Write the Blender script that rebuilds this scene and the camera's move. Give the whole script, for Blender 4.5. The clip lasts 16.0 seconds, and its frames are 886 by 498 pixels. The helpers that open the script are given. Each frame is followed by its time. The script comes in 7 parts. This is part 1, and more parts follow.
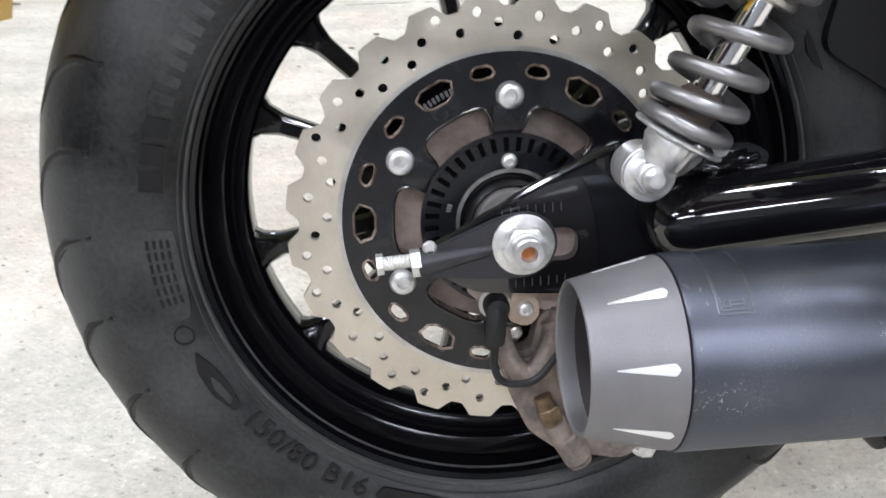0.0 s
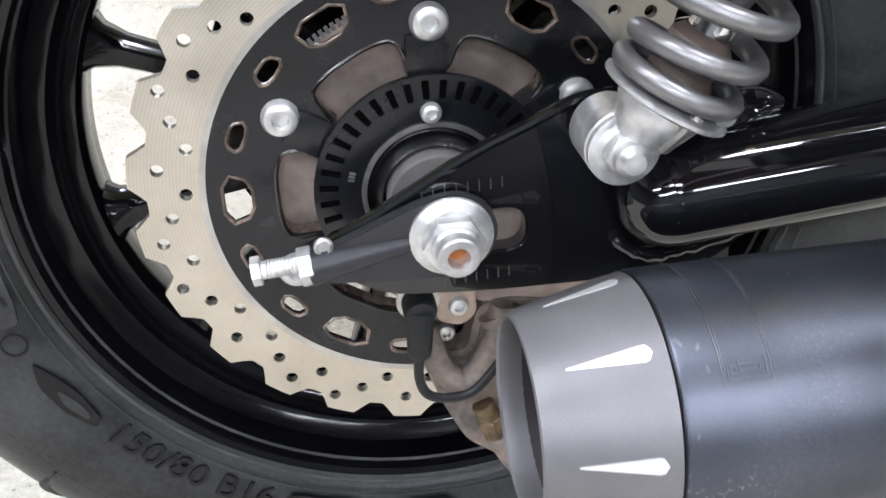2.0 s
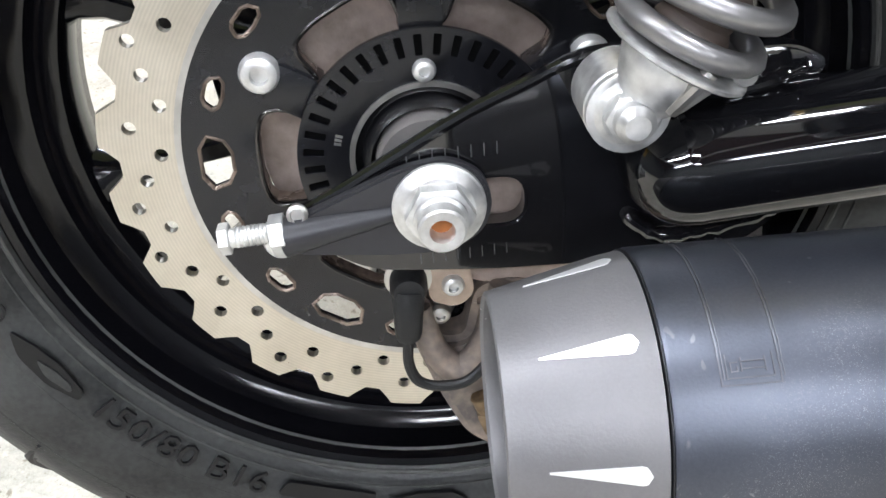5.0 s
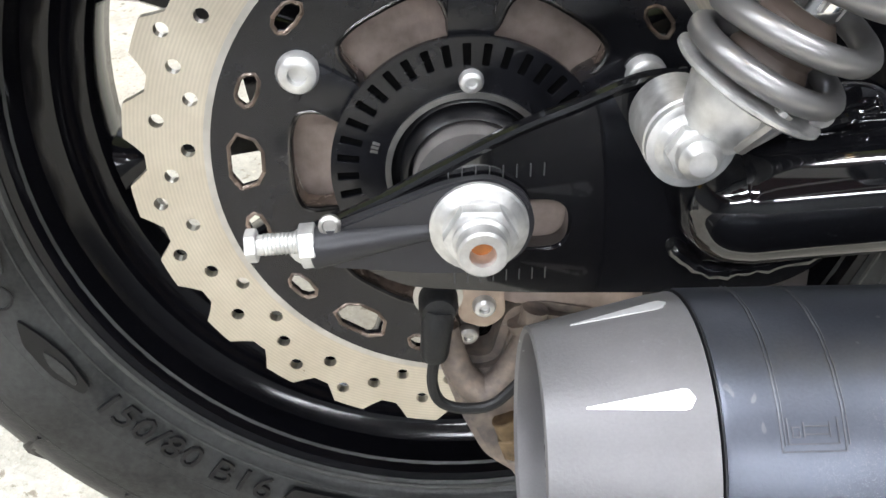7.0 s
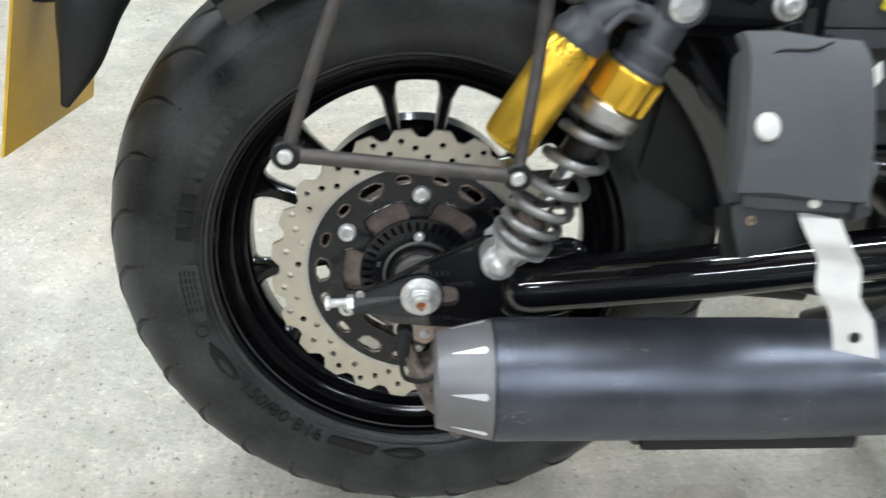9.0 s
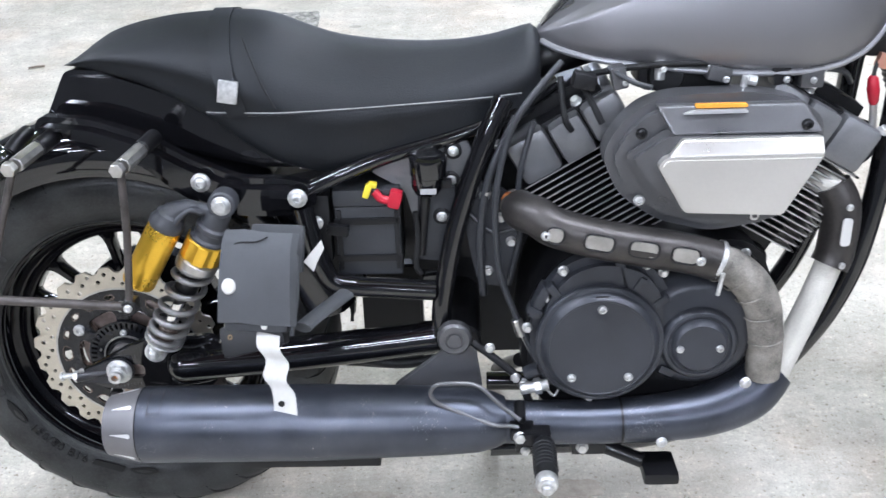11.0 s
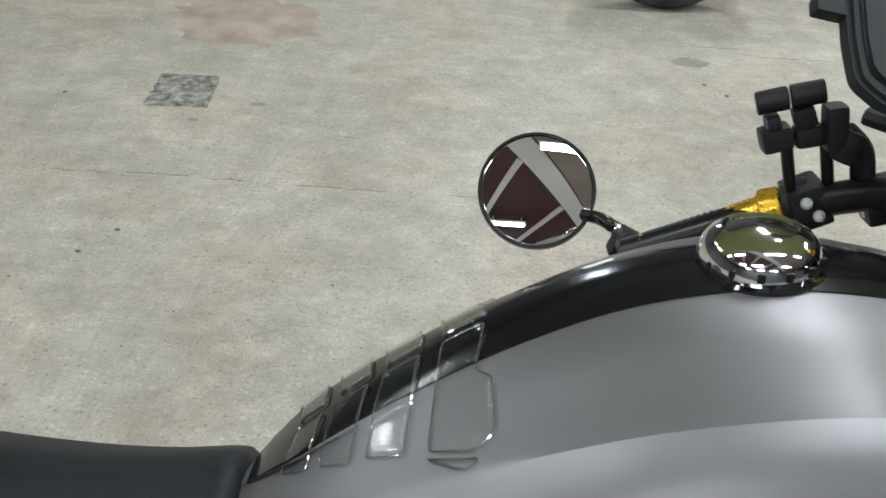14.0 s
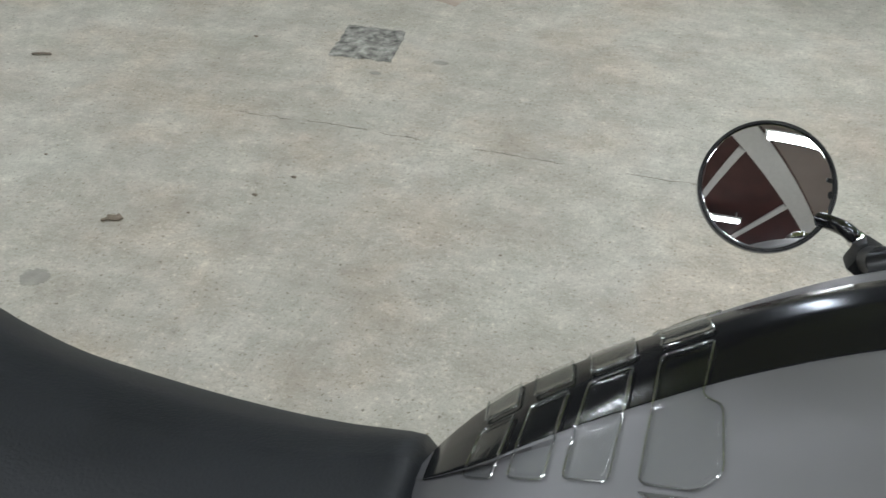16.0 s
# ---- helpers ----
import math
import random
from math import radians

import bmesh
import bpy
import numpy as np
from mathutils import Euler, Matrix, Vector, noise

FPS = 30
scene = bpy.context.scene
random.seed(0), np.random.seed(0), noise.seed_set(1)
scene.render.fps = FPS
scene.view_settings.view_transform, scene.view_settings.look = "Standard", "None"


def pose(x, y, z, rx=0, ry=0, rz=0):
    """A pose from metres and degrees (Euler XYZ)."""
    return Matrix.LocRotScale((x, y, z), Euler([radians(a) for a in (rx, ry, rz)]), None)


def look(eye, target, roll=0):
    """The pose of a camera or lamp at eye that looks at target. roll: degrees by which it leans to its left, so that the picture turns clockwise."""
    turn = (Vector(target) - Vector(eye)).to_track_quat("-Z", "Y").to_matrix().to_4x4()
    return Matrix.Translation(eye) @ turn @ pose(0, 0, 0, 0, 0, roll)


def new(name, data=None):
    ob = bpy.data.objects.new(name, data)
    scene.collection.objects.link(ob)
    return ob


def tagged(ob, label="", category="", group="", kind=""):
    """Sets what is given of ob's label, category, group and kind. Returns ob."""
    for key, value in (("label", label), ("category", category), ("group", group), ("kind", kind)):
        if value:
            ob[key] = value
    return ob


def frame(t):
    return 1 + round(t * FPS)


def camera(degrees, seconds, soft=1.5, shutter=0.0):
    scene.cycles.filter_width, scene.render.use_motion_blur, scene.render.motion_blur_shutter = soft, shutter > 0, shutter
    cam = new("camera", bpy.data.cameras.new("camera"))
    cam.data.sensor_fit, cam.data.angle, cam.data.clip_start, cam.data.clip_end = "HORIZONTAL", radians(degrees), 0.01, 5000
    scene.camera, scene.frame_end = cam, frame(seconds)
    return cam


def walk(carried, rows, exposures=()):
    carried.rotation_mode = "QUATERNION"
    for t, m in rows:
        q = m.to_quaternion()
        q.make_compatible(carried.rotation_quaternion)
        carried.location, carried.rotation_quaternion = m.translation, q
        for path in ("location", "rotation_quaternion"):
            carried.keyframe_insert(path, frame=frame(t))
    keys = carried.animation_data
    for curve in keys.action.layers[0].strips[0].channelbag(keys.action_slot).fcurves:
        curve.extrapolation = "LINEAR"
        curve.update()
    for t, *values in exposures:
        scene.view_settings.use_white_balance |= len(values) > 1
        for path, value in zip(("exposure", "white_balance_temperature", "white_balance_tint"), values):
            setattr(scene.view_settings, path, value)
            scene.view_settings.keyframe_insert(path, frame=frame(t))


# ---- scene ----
LEAN = 11.5
BIKE = pose(0, 0, 0, -LEAN, 0, 0)          # the bike leans away on its side stand

cam = camera(49.5, 16.0, 1.5, 0.3)
# seconds, eye, target, roll
PATH = [
    (0, (-0.0992, -0.5695, 0.6290), (0.0710, 1.1648, -0.3524), -0.77),
    (0.5, (-0.1267, -0.5222, 0.6123), (0.2005, 1.1350, -0.4585), 1.50),
    (1, (-0.1209, -0.5101, 0.6154), (0.2240, 1.1186, -0.4930), 1.61),
    (1.5, (-0.0924, -0.4761, 0.6173), (0.2186, 1.1012, -0.5725), 0.76),
    (2, (-0.0530, -0.3861, 0.6227), (0.1734, 1.1013, -0.6950), -0.86),
    (2.5, (-0.0417, -0.3612, 0.6169), (0.1060, 1.1035, -0.7369), -1.84),
    (3, (-0.0222, -0.3669, 0.6134), (0.0756, 1.0897, -0.7536), -3.21),
    (5.5, (-0.0107, -0.3581, 0.5864), (0.0408, 1.1346, -0.7437), -2.96),
    (6, (-0.0240, -0.3381, 0.5883), (0.0448, 1.1396, -0.7577), -1.36),
    (6.5, (-0.0248, -0.3319, 0.5883), (0.0439, 1.1371, -0.7672), -0.21),
    (7, (-0.0254, -0.3372, 0.5872), (0.0396, 1.1275, -0.7731), 0.61),
    (7.5, (-0.0220, -0.3699, 0.6009), (0.0315, 1.1138, -0.7392), 1.69),
    (8, (-0.0598, -0.4804, 0.6497), (0.0074, 1.0925, -0.5838), 2.17),
    (8.5, (-0.0938, -0.6256, 0.7608), (-0.0135, 0.9886, -0.4172), 1.82),
    (9, (-0.0181, -0.7770, 0.9069), (0.0694, 0.8506, -0.2520), 1.68),
    (9.3, (0.0810, -0.8876, 0.9962), (0.1767, 0.7323, -0.1728), 2.28),
    (9.5, (0.1495, -0.9637, 1.0545), (0.2316, 0.6707, -0.0953), 1.95),
    (9.7, (0.2064, -1.0266, 1.1112), (0.2730, 0.6234, -0.0171), 1.65),
    (11.8, (0.7183, -1.1542, 1.3107), (0.6221, 0.4923, 0.1794), -3.58),
    (12, (0.7577, -1.0900, 1.3073), (0.6636, 0.5535, 0.1715), -3.31),
    (12.5, (0.7805, -0.8660, 1.2957), (0.7265, 0.7751, 0.1539), -2.98),
    (12.7, (0.7540, -0.7520, 1.3100), (0.7680, 0.8640, 0.1300), -2.25),
    (13, (0.7589, -0.6329, 1.2895), (0.7486, 1.0065, 0.1441), -1.22),
    (13.5, (0.7781, -0.3480, 1.2563), (0.7372, 1.2909, 0.1108), 1.36),
    (14, (0.7696, -0.2509, 1.2542), (0.7139, 1.3861, 0.1067), 2.92),
    (14.5, (0.7448, -0.2426, 1.2532), (0.5721, 1.3780, 0.0940), 1.72),
    (15, (0.7431, -0.2250, 1.2467), (0.4948, 1.3773, 0.0759), 1.63),
    (15.5, (0.7366, -0.1992, 1.2225), (0.4605, 1.3897, 0.0396), 3.69),
    (16, (0.7296, -0.1963, 1.2238), (0.3644, 1.3496, 0.0087), 2.20),
]
walk(cam, [(t, look(eye, target, roll)) for t, eye, target, roll in PATH],
     [(0.0, 0.06, 5950, 18), (0.5, 0.18, 5930, 18), (3.0, 0.30, 5900, 17), (5.5, 0.36, 6050, 15), (7.5, 0.34, 6150, 14), (8.0, 0.14, 6150, 11), (8.5, -0.25, 6150, 9), (9.5, -0.15, 5750, 12), (12.0, 0.0, 5650, 19), (12.7, -0.05, 5750, 19), (13.0, -0.34, 5850, 15), (13.5, -0.78, 6050, 12), (14.0, -1.06, 6120, 11), (16.0, -1.18, 6060, 11)])

# ---------------------------------------------------------------- world and lamps
world = bpy.data.worlds.new("world")
scene.world = world
world.use_nodes = True
world.node_tree.nodes["Background"].inputs["Color"].default_value = (0.9, 0.95, 1.0, 1)
world.node_tree.nodes["Background"].inputs["Strength"].default_value = 0.05
CEIL = 3.6


def tube_lamp(x, y, power, turn=0.0, length=1.25, wide=0.16):
    data = bpy.data.lights.new("tube_light", "AREA")
    data.shape, data.size, data.size_y = "RECTANGLE", length, wide
    data.energy, data.color = power, (0.97, 1.0, 0.98)
    lamp = new("tube_light", data)
    lamp.matrix_world = pose(x, y, CEIL - 0.33, 0, 0, turn)
    return lamp


# x, y and turn of the ceiling lights: the northern bay runs the other way
LAMPS = [(-2.6, -2.95, 0), (-0.2, -2.95, 0), (3.5, -2.95, 0), (-3.4, -0.35, 0), (-1.2, -0.35, 0), (1.45, -0.35, 0), (3.8, -0.35, 0), (-4.2, 2.2, 90), (1.75, 2.2, 90),
         (4.5, 2.2, 90), (-2.6, -5.0, 0), (-0.2, -5.0, 0), (2.2, -5.0, 0), (-4.2, 4.6, 90), (1.75, 4.6, 90)]
for lx, ly, turn in LAMPS:
    tube_lamp(lx, ly, 82.0 if turn else 50.0, turn)
WINDOW = (-0.30, 1.55, 0.15, 0.36)          # middle and half sizes of the window in the north wall
daylight = bpy.data.lights.new("window_daylight", "AREA")
daylight.shape, daylight.size, daylight.size_y = "RECTANGLE", WINDOW[2] * 2, WINDOW[3] * 2
daylight.energy, daylight.color = 48.0, (0.86, 0.93, 1.0)
new("window_daylight", daylight).matrix_world = pose(WINDOW[0], 7.60, WINDOW[1], -90, 0, 0)


# ---------------------------------------------------------------- materials
def shade(name, base, rough=0.5, metal=0.0, vary=0.12, scale=12.0, bump=0.0, grain=220.0, coat=0.0, spec=0.5,
          rough_vary=0.1, tint=None):
    """A procedural surface: two scales of mottling in colour and roughness and a fine relief."""
    m = bpy.data.materials.new(name)
    m.use_nodes = True
    nt = m.node_tree
    n, l = nt.nodes, nt.links
    p = n["Principled BSDF"]
    p.inputs["Metallic"].default_value = metal
    p.inputs["Specular IOR Level"].default_value = spec
    p.inputs["Coat Weight"].default_value = coat
    p.inputs["Coat Roughness"].default_value = 0.04
    co = n.new("ShaderNodeTexCoord")
    big = n.new("ShaderNodeTexNoise")
    big.inputs["Scale"].default_value, big.inputs["Detail"].default_value = scale, 6
    fine = n.new("ShaderNodeTexNoise")
    fine.inputs["Scale"].default_value, fine.inputs["Detail"].default_value = grain, 4
    l.new(co.outputs["Object"], big.inputs["Vector"])
    l.new(co.outputs["Object"], fine.inputs["Vector"])
    mix = n.new("ShaderNodeMath")
    mix.operation = "MULTIPLY_ADD"
    mix.inputs[1].default_value = 0.35
    l.new(fine.outputs["Fac"], mix.inputs[0])
    l.new(big.outputs["Fac"], mix.inputs[2])
    ramp = n.new("ShaderNodeValToRGB")
    lo = [c * (1 - vary) for c in base]
    hi = [min(1, c * (1 + vary)) for c in (tint or base)]
    ramp.color_ramp.elements[0].position, ramp.color_ramp.elements[0].color = 0.45, (*lo, 1)
    ramp.color_ramp.elements[1].position, ramp.color_ramp.elements[1].color = 0.9, (*hi, 1)
    l.new(mix.outputs[0], ramp.inputs["Fac"])
    l.new(ramp.outputs["Color"], p.inputs["Base Color"])
    rr = n.new("ShaderNodeMapRange")
    rr.inputs["From Min"].default_value, rr.inputs["From Max"].default_value = 0.3, 1.0
    rr.inputs["To Min"].default_value, rr.inputs["To Max"].default_value = max(0.02, rough - rough_vary), min(1, rough + rough_vary)
    l.new(mix.outputs[0], rr.inputs["Value"])
    l.new(rr.outputs["Result"], p.inputs["Roughness"])
    if bump:
        b = n.new("ShaderNodeBump")
        b.inputs["Strength"].default_value, b.inputs["Distance"].default_value = 1.0, bump
        l.new(fine.outputs["Fac"], b.inputs["Height"])
        l.new(b.outputs["Normal"], p.inputs["Normal"])
    return m


GLOSS = shade("gloss_black_paint", (0.005, 0.005, 0.006), 0.07, vary=0.2, rough_vary=0.03, coat=0.6)
RIMBLACK = shade("gloss_black_alloy", (0.003, 0.003, 0.004), 0.13, vary=0.3, rough_vary=0.06, spec=0.34)
SATIN = shade("satin_black_steel", (0.006, 0.006, 0.007), 0.34, vary=0.25, bump=0.0001, spec=0.4)
PLASTIC = shade("black_plastic", (0.0095, 0.0098, 0.0105), 0.46, vary=0.25, bump=0.0002, grain=600, spec=0.34)
RUBBER = shade("tyre_rubber", (0.006, 0.0065, 0.0075), 0.42, vary=0.4, scale=14, bump=0.0003, grain=300, tint=(0.034, 0.0355, 0.0348), spec=0.36, rough_vary=0.2)
LETTER = shade("moulded_letter_rubber", (0.004, 0.004, 0.005), 0.42, vary=0.2, spec=0.3)
GREYBLOCK = shade("grey_anodised_block", (0.032, 0.032, 0.036), 0.42, metal=0.3, vary=0.15)
MUFFLER = shade("muffler_ceramic_black", (0.082, 0.089, 0.110), 0.36, metal=0.8, vary=0.2, scale=18, bump=0.00005, grain=900, rough_vary=0.08)
MUFFTIP = shade("muffler_tip_grey", (0.185, 0.181, 0.187), 0.5, metal=0.55, vary=0.14, scale=25, bump=0.00006, grain=900)
SOOT = shade("soot_inside", (0.03, 0.025, 0.025), 0.85, vary=0.4)
VOID = shade("slot_shade_black", (0.002, 0.002, 0.002), 0.8, vary=0.2, spec=0.1)
ZINC = shade("zinc_plated_steel", (0.64, 0.64, 0.63), 0.38, metal=0.75, vary=0.3, scale=90, rough_vary=0.15)
STEEL = shade("plain_steel", (0.5, 0.49, 0.47), 0.35, metal=0.95, vary=0.2, scale=50)
CHROME = shade("chrome", (0.84, 0.84, 0.84), 0.08, metal=1.0, vary=0.03, rough_vary=0.02)
DISC = shade("brake_disc_steel", (0.56, 0.52, 0.44), 0.36, metal=0.9, vary=0.1, scale=30, rough_vary=0.12)
CARRIER = shade("black_disc_carrier", (0.007, 0.0072, 0.009), 0.24, vary=0.4, scale=40, bump=0.00005, spec=0.45, rough_vary=0.08)
WORNWALL = shade("brown_worn_cut_edge", (0.045, 0.036, 0.031), 0.25, metal=0.4, vary=0.6, scale=60, tint=(0.16, 0.12, 0.095))
BATTERY = shade("grey_black_battery_plastic", (0.03, 0.032, 0.036), 0.5, vary=0.2, bump=0.0002, grain=500)
BROWN = shade("brown_hub_casting", (0.35, 0.28, 0.245), 0.6, metal=0.3, vary=0.35, scale=40, bump=0.0004)
CALIPER = shade("dirty_caliper_casting", (0.19, 0.165, 0.155), 0.6, metal=0.3, vary=0.45, scale=55, bump=0.0006, tint=(0.2, 0.16, 0.13))
BRONZE = shade("corroded_brass", (0.17, 0.12, 0.07), 0.5, metal=0.7, vary=0.6, scale=90, bump=0.0005)
HUBGREY = shade("dull_hub_alloy", (0.24, 0.225, 0.22), 0.42, metal=0.5, vary=0.15, scale=40)
MARKGREY = shade("faint_stamped_grey", (0.07, 0.07, 0.072), 0.4, metal=0.4, vary=0.3)
EDGE = shade("worn_black_edge", (0.07, 0.066, 0.064), 0.2, metal=0.9, vary=0.6, scale=45)
STOPBROWN = shade("brown_rubber", (0.10, 0.075, 0.062), 0.5, vary=0.3, scale=60)
RUST = shade("rusty_bore", (0.35, 0.12, 0.03), 0.8, vary=0.4, scale=90)
SLASH = shade("bare_alloy", (0.85, 0.85, 0.85), 0.3, metal=0.6, vary=0.04)
GOLD = shade("gold_anodised", (0.85, 0.52, 0.05), 0.28, metal=0.85, vary=0.08)
SPRING = shade("dark_spring_paint", (0.25, 0.245, 0.245), 0.36, metal=0.7, vary=0.15)
SHOCKHEAD = shade("dark_shock_casting", (0.055, 0.057, 0.064), 0.42, metal=0.2, vary=0.2, bump=0.0002)
LEATHER = shade("seat_vinyl", (0.0122, 0.0138, 0.0162), 0.52, vary=0.25, scale=10, bump=0.0004, grain=450, spec=0.3)
THREAD = shade("pale_thread", (0.36, 0.36, 0.35), 0.8)
TANK = shade("matt_grey_tank_paint", (0.212, 0.208, 0.217), 0.41, metal=0.72, vary=0.03, scale=4, grain=1500, rough_vary=0.03)
FENDER = shade("matt_grey_fender_paint", (0.17, 0.17, 0.175), 0.38, metal=0.7, vary=0.03, scale=4, grain=1500, rough_vary=0.03)
ENGINE = shade("engine_dark_grey", (0.115, 0.115, 0.119), 0.32, metal=0.45, vary=0.2, bump=0.00015, grain=700)
COVER = shade("engine_black_case", (0.007, 0.007, 0.008), 0.36, metal=0.2, vary=0.15, bump=0.0002, grain=600, spec=0.4)
FIN = shade("machined_fin_edge", (0.46, 0.455, 0.45), 0.36, metal=0.7, vary=0.2)
HEADGREY = shade("cylinder_head_grey", (0.2, 0.202, 0.21), 0.38, metal=0.5, vary=0.2, bump=0.00015, grain=700)
TAN = shade("stained_tab", (0.42, 0.33, 0.26), 0.5, metal=0.3, vary=0.25, scale=60)
ALU = shade("brushed_aluminium", (0.72, 0.7, 0.66), 0.34, metal=0.75, vary=0.05, scale=8)
SHIELD = shade("black_heat_shield", (0.06, 0.055, 0.052), 0.36, metal=0.6, vary=0.35, scale=25)
WRAP = shade("pale_pipe_wrap", (0.6, 0.58, 0.52), 0.7, vary=0.15, bump=0.001, grain=300)
POUCH = shade("grey_pouch_fabric", (0.07, 0.073, 0.078), 0.75, vary=0.2, bump=0.0005, grain=800, spec=0.3)
WHITE = shade("white_plastic", (0.75, 0.74, 0.7), 0.5, vary=0.04)
RED = shade("red_plastic", (0.42, 0.008, 0.025), 0.4, vary=0.15)
YELLOW = shade("yellow_plastic", (0.75, 0.62, 0.03), 0.5, vary=0.1)
AMBER = shade("amber_panel", (0.48, 0.25, 0.02), 0.35, vary=0.25)
COPPER = shade("copper_terminal", (0.6, 0.3, 0.22), 0.4, metal=0.7)
EMBOSS = shade("pale_emboss_line", (0.108, 0.111, 0.125), 0.42, metal=0.65, vary=0.4, scale=60)
PAPER = shade("creased_white_paper", (0.52, 0.51, 0.48), 0.7, vary=0.1, scale=30)
CABLE = shade("grey_cable_sleeve", (0.032, 0.034, 0.038), 0.4, vary=0.2)
DUSTLIT = shade("dust_and_lit_tread", (0.05, 0.05, 0.047), 0.8, vary=0.4, scale=60)
HOLDER = shade("grey_holder_plastic", (0.022, 0.025, 0.026), 0.5, vary=0.15, bump=0.0002, grain=700, spec=0.35)
GOLDPLATE = shade("yellow_plate_back", (0.5, 0.3, 0.025), 0.4, vary=0.18, scale=15)
DIRT = shade("brown_floor_litter", (0.18, 0.145, 0.11), 0.8, vary=0.5, scale=40)
GREYSPOT = shade("grey_floor_spot", (0.3, 0.285, 0.245), 0.75, vary=0.25, scale=20)
ORANGE = shade("orange_sticker", (0.85, 0.35, 0.03), 0.5, vary=0.05)
BARGREY = shade("grey_print", (0.35, 0.35, 0.35), 0.6, vary=0.05)
RACK = shade("weathered_steel_rod", (0.085, 0.075, 0.07), 0.5, metal=0.5, vary=0.3, scale=40)
TAUPE = shade("taupe_ceiling_paint", (0.33, 0.28, 0.27), 0.5, vary=0.06, scale=2)
CEILING = shade("maroon_ceiling_board", (0.075, 0.025, 0.025), 0.35, vary=0.2, scale=2)
WALLP = shade("unseen_wall_dark", (0.13, 0.135, 0.14), 0.8, vary=0.08, scale=2)
OLIVE = shade("yellow_green_ceiling_paint", (0.27, 0.30, 0.12), 0.5, vary=0.1, scale=2)
STRIPE = shade("black_stripe_lacquer", (0.006, 0.006, 0.007), 0.17, vary=0.2, rough_vary=0.02)
CASE = shade("blue_black_engine_case", (0.044, 0.047, 0.055), 0.36, metal=0.35, vary=0.2, bump=0.00015, grain=700)
OLDWRAP = shade("sooty_pipe_wrap", (0.16, 0.15, 0.13), 0.6, metal=0.2, vary=0.4, scale=35, bump=0.0012, grain=420, tint=(0.27, 0.25, 0.22))
GUARDWIRE = shade("pale_grey_wire", (0.16, 0.16, 0.165), 0.35, metal=0.6, vary=0.2)
SEEP = shade("brown_seepage", (0.36, 0.31, 0.25), 0.7, vary=0.2, scale=20, tint=(0.45, 0.41, 0.35))
CRACK = shade("hairline_crack_dirt", (0.2, 0.18, 0.15), 0.8, vary=0.4, scale=60)
FLANGE = shade("lit_seam_lip", (0.32, 0.32, 0.335), 0.42, metal=0.6, vary=0.06)
BEAM = shade("white_painted_beam", (0.82, 0.83, 0.85), 0.5, vary=0.05)


def mirror_glass():
    m = bpy.data.materials.new("mirror_glass")
    m.use_nodes = True
    p = m.node_tree.nodes["Principled BSDF"]
    p.inputs["Base Color"].default_value = (0.9, 0.9, 0.9, 1)
    p.inputs["Metallic"].default_value, p.inputs["Roughness"].default_value = 1.0, 0.01
    return m


def clear_gel(name="clear_gel_pad", face=0.03, rim_gloss=0.95):
    """Water-clear soft plastic: it lets light through and shines at its rims."""
    m = bpy.data.materials.new(name)
    m.use_nodes = True
    n, l = m.node_tree.nodes, m.node_tree.links
    clear, gloss, mix, rim, power = (n.new("ShaderNode" + k) for k in ("BsdfTransparent", "BsdfGlossy", "MixShader", "LayerWeight", "Math"))
    clear.inputs["Color"].default_value = (0.95, 0.96, 0.95, 1)
    gloss.inputs["Roughness"].default_value = 0.1
    rim.inputs["Blend"].default_value = 0.5
    power.operation = "POWER"
    power.inputs[1].default_value = 3.2
    l.new(rim.outputs["Facing"], power.inputs[0])
    lift = n.new("ShaderNodeMath")
    lift.operation, lift.inputs[1].default_value, lift.inputs[2].default_value = "MULTIPLY_ADD", rim_gloss, face
    l.new(power.outputs[0], lift.inputs[0])
    l.new(lift.outputs[0], mix.inputs[0])
    l.new(clear.outputs[0], mix.inputs[1])
    l.new(gloss.outputs[0], mix.inputs[2])
    l.new(mix.outputs[0], n["Material Output"].inputs["Surface"])
    n.remove(n["Principled BSDF"])
    return m


def lamp_glow():
    m = bpy.data.materials.new("tube_glow")
    m.use_nodes = True
    p = m.node_tree.nodes["Principled BSDF"]
    p.inputs["Base Color"].default_value = (0.9, 0.9, 0.9, 1)
    p.inputs["Emission Color"].default_value = (0.97, 1, 0.98, 1)
    p.inputs["Emission Strength"].default_value = 40
    return m


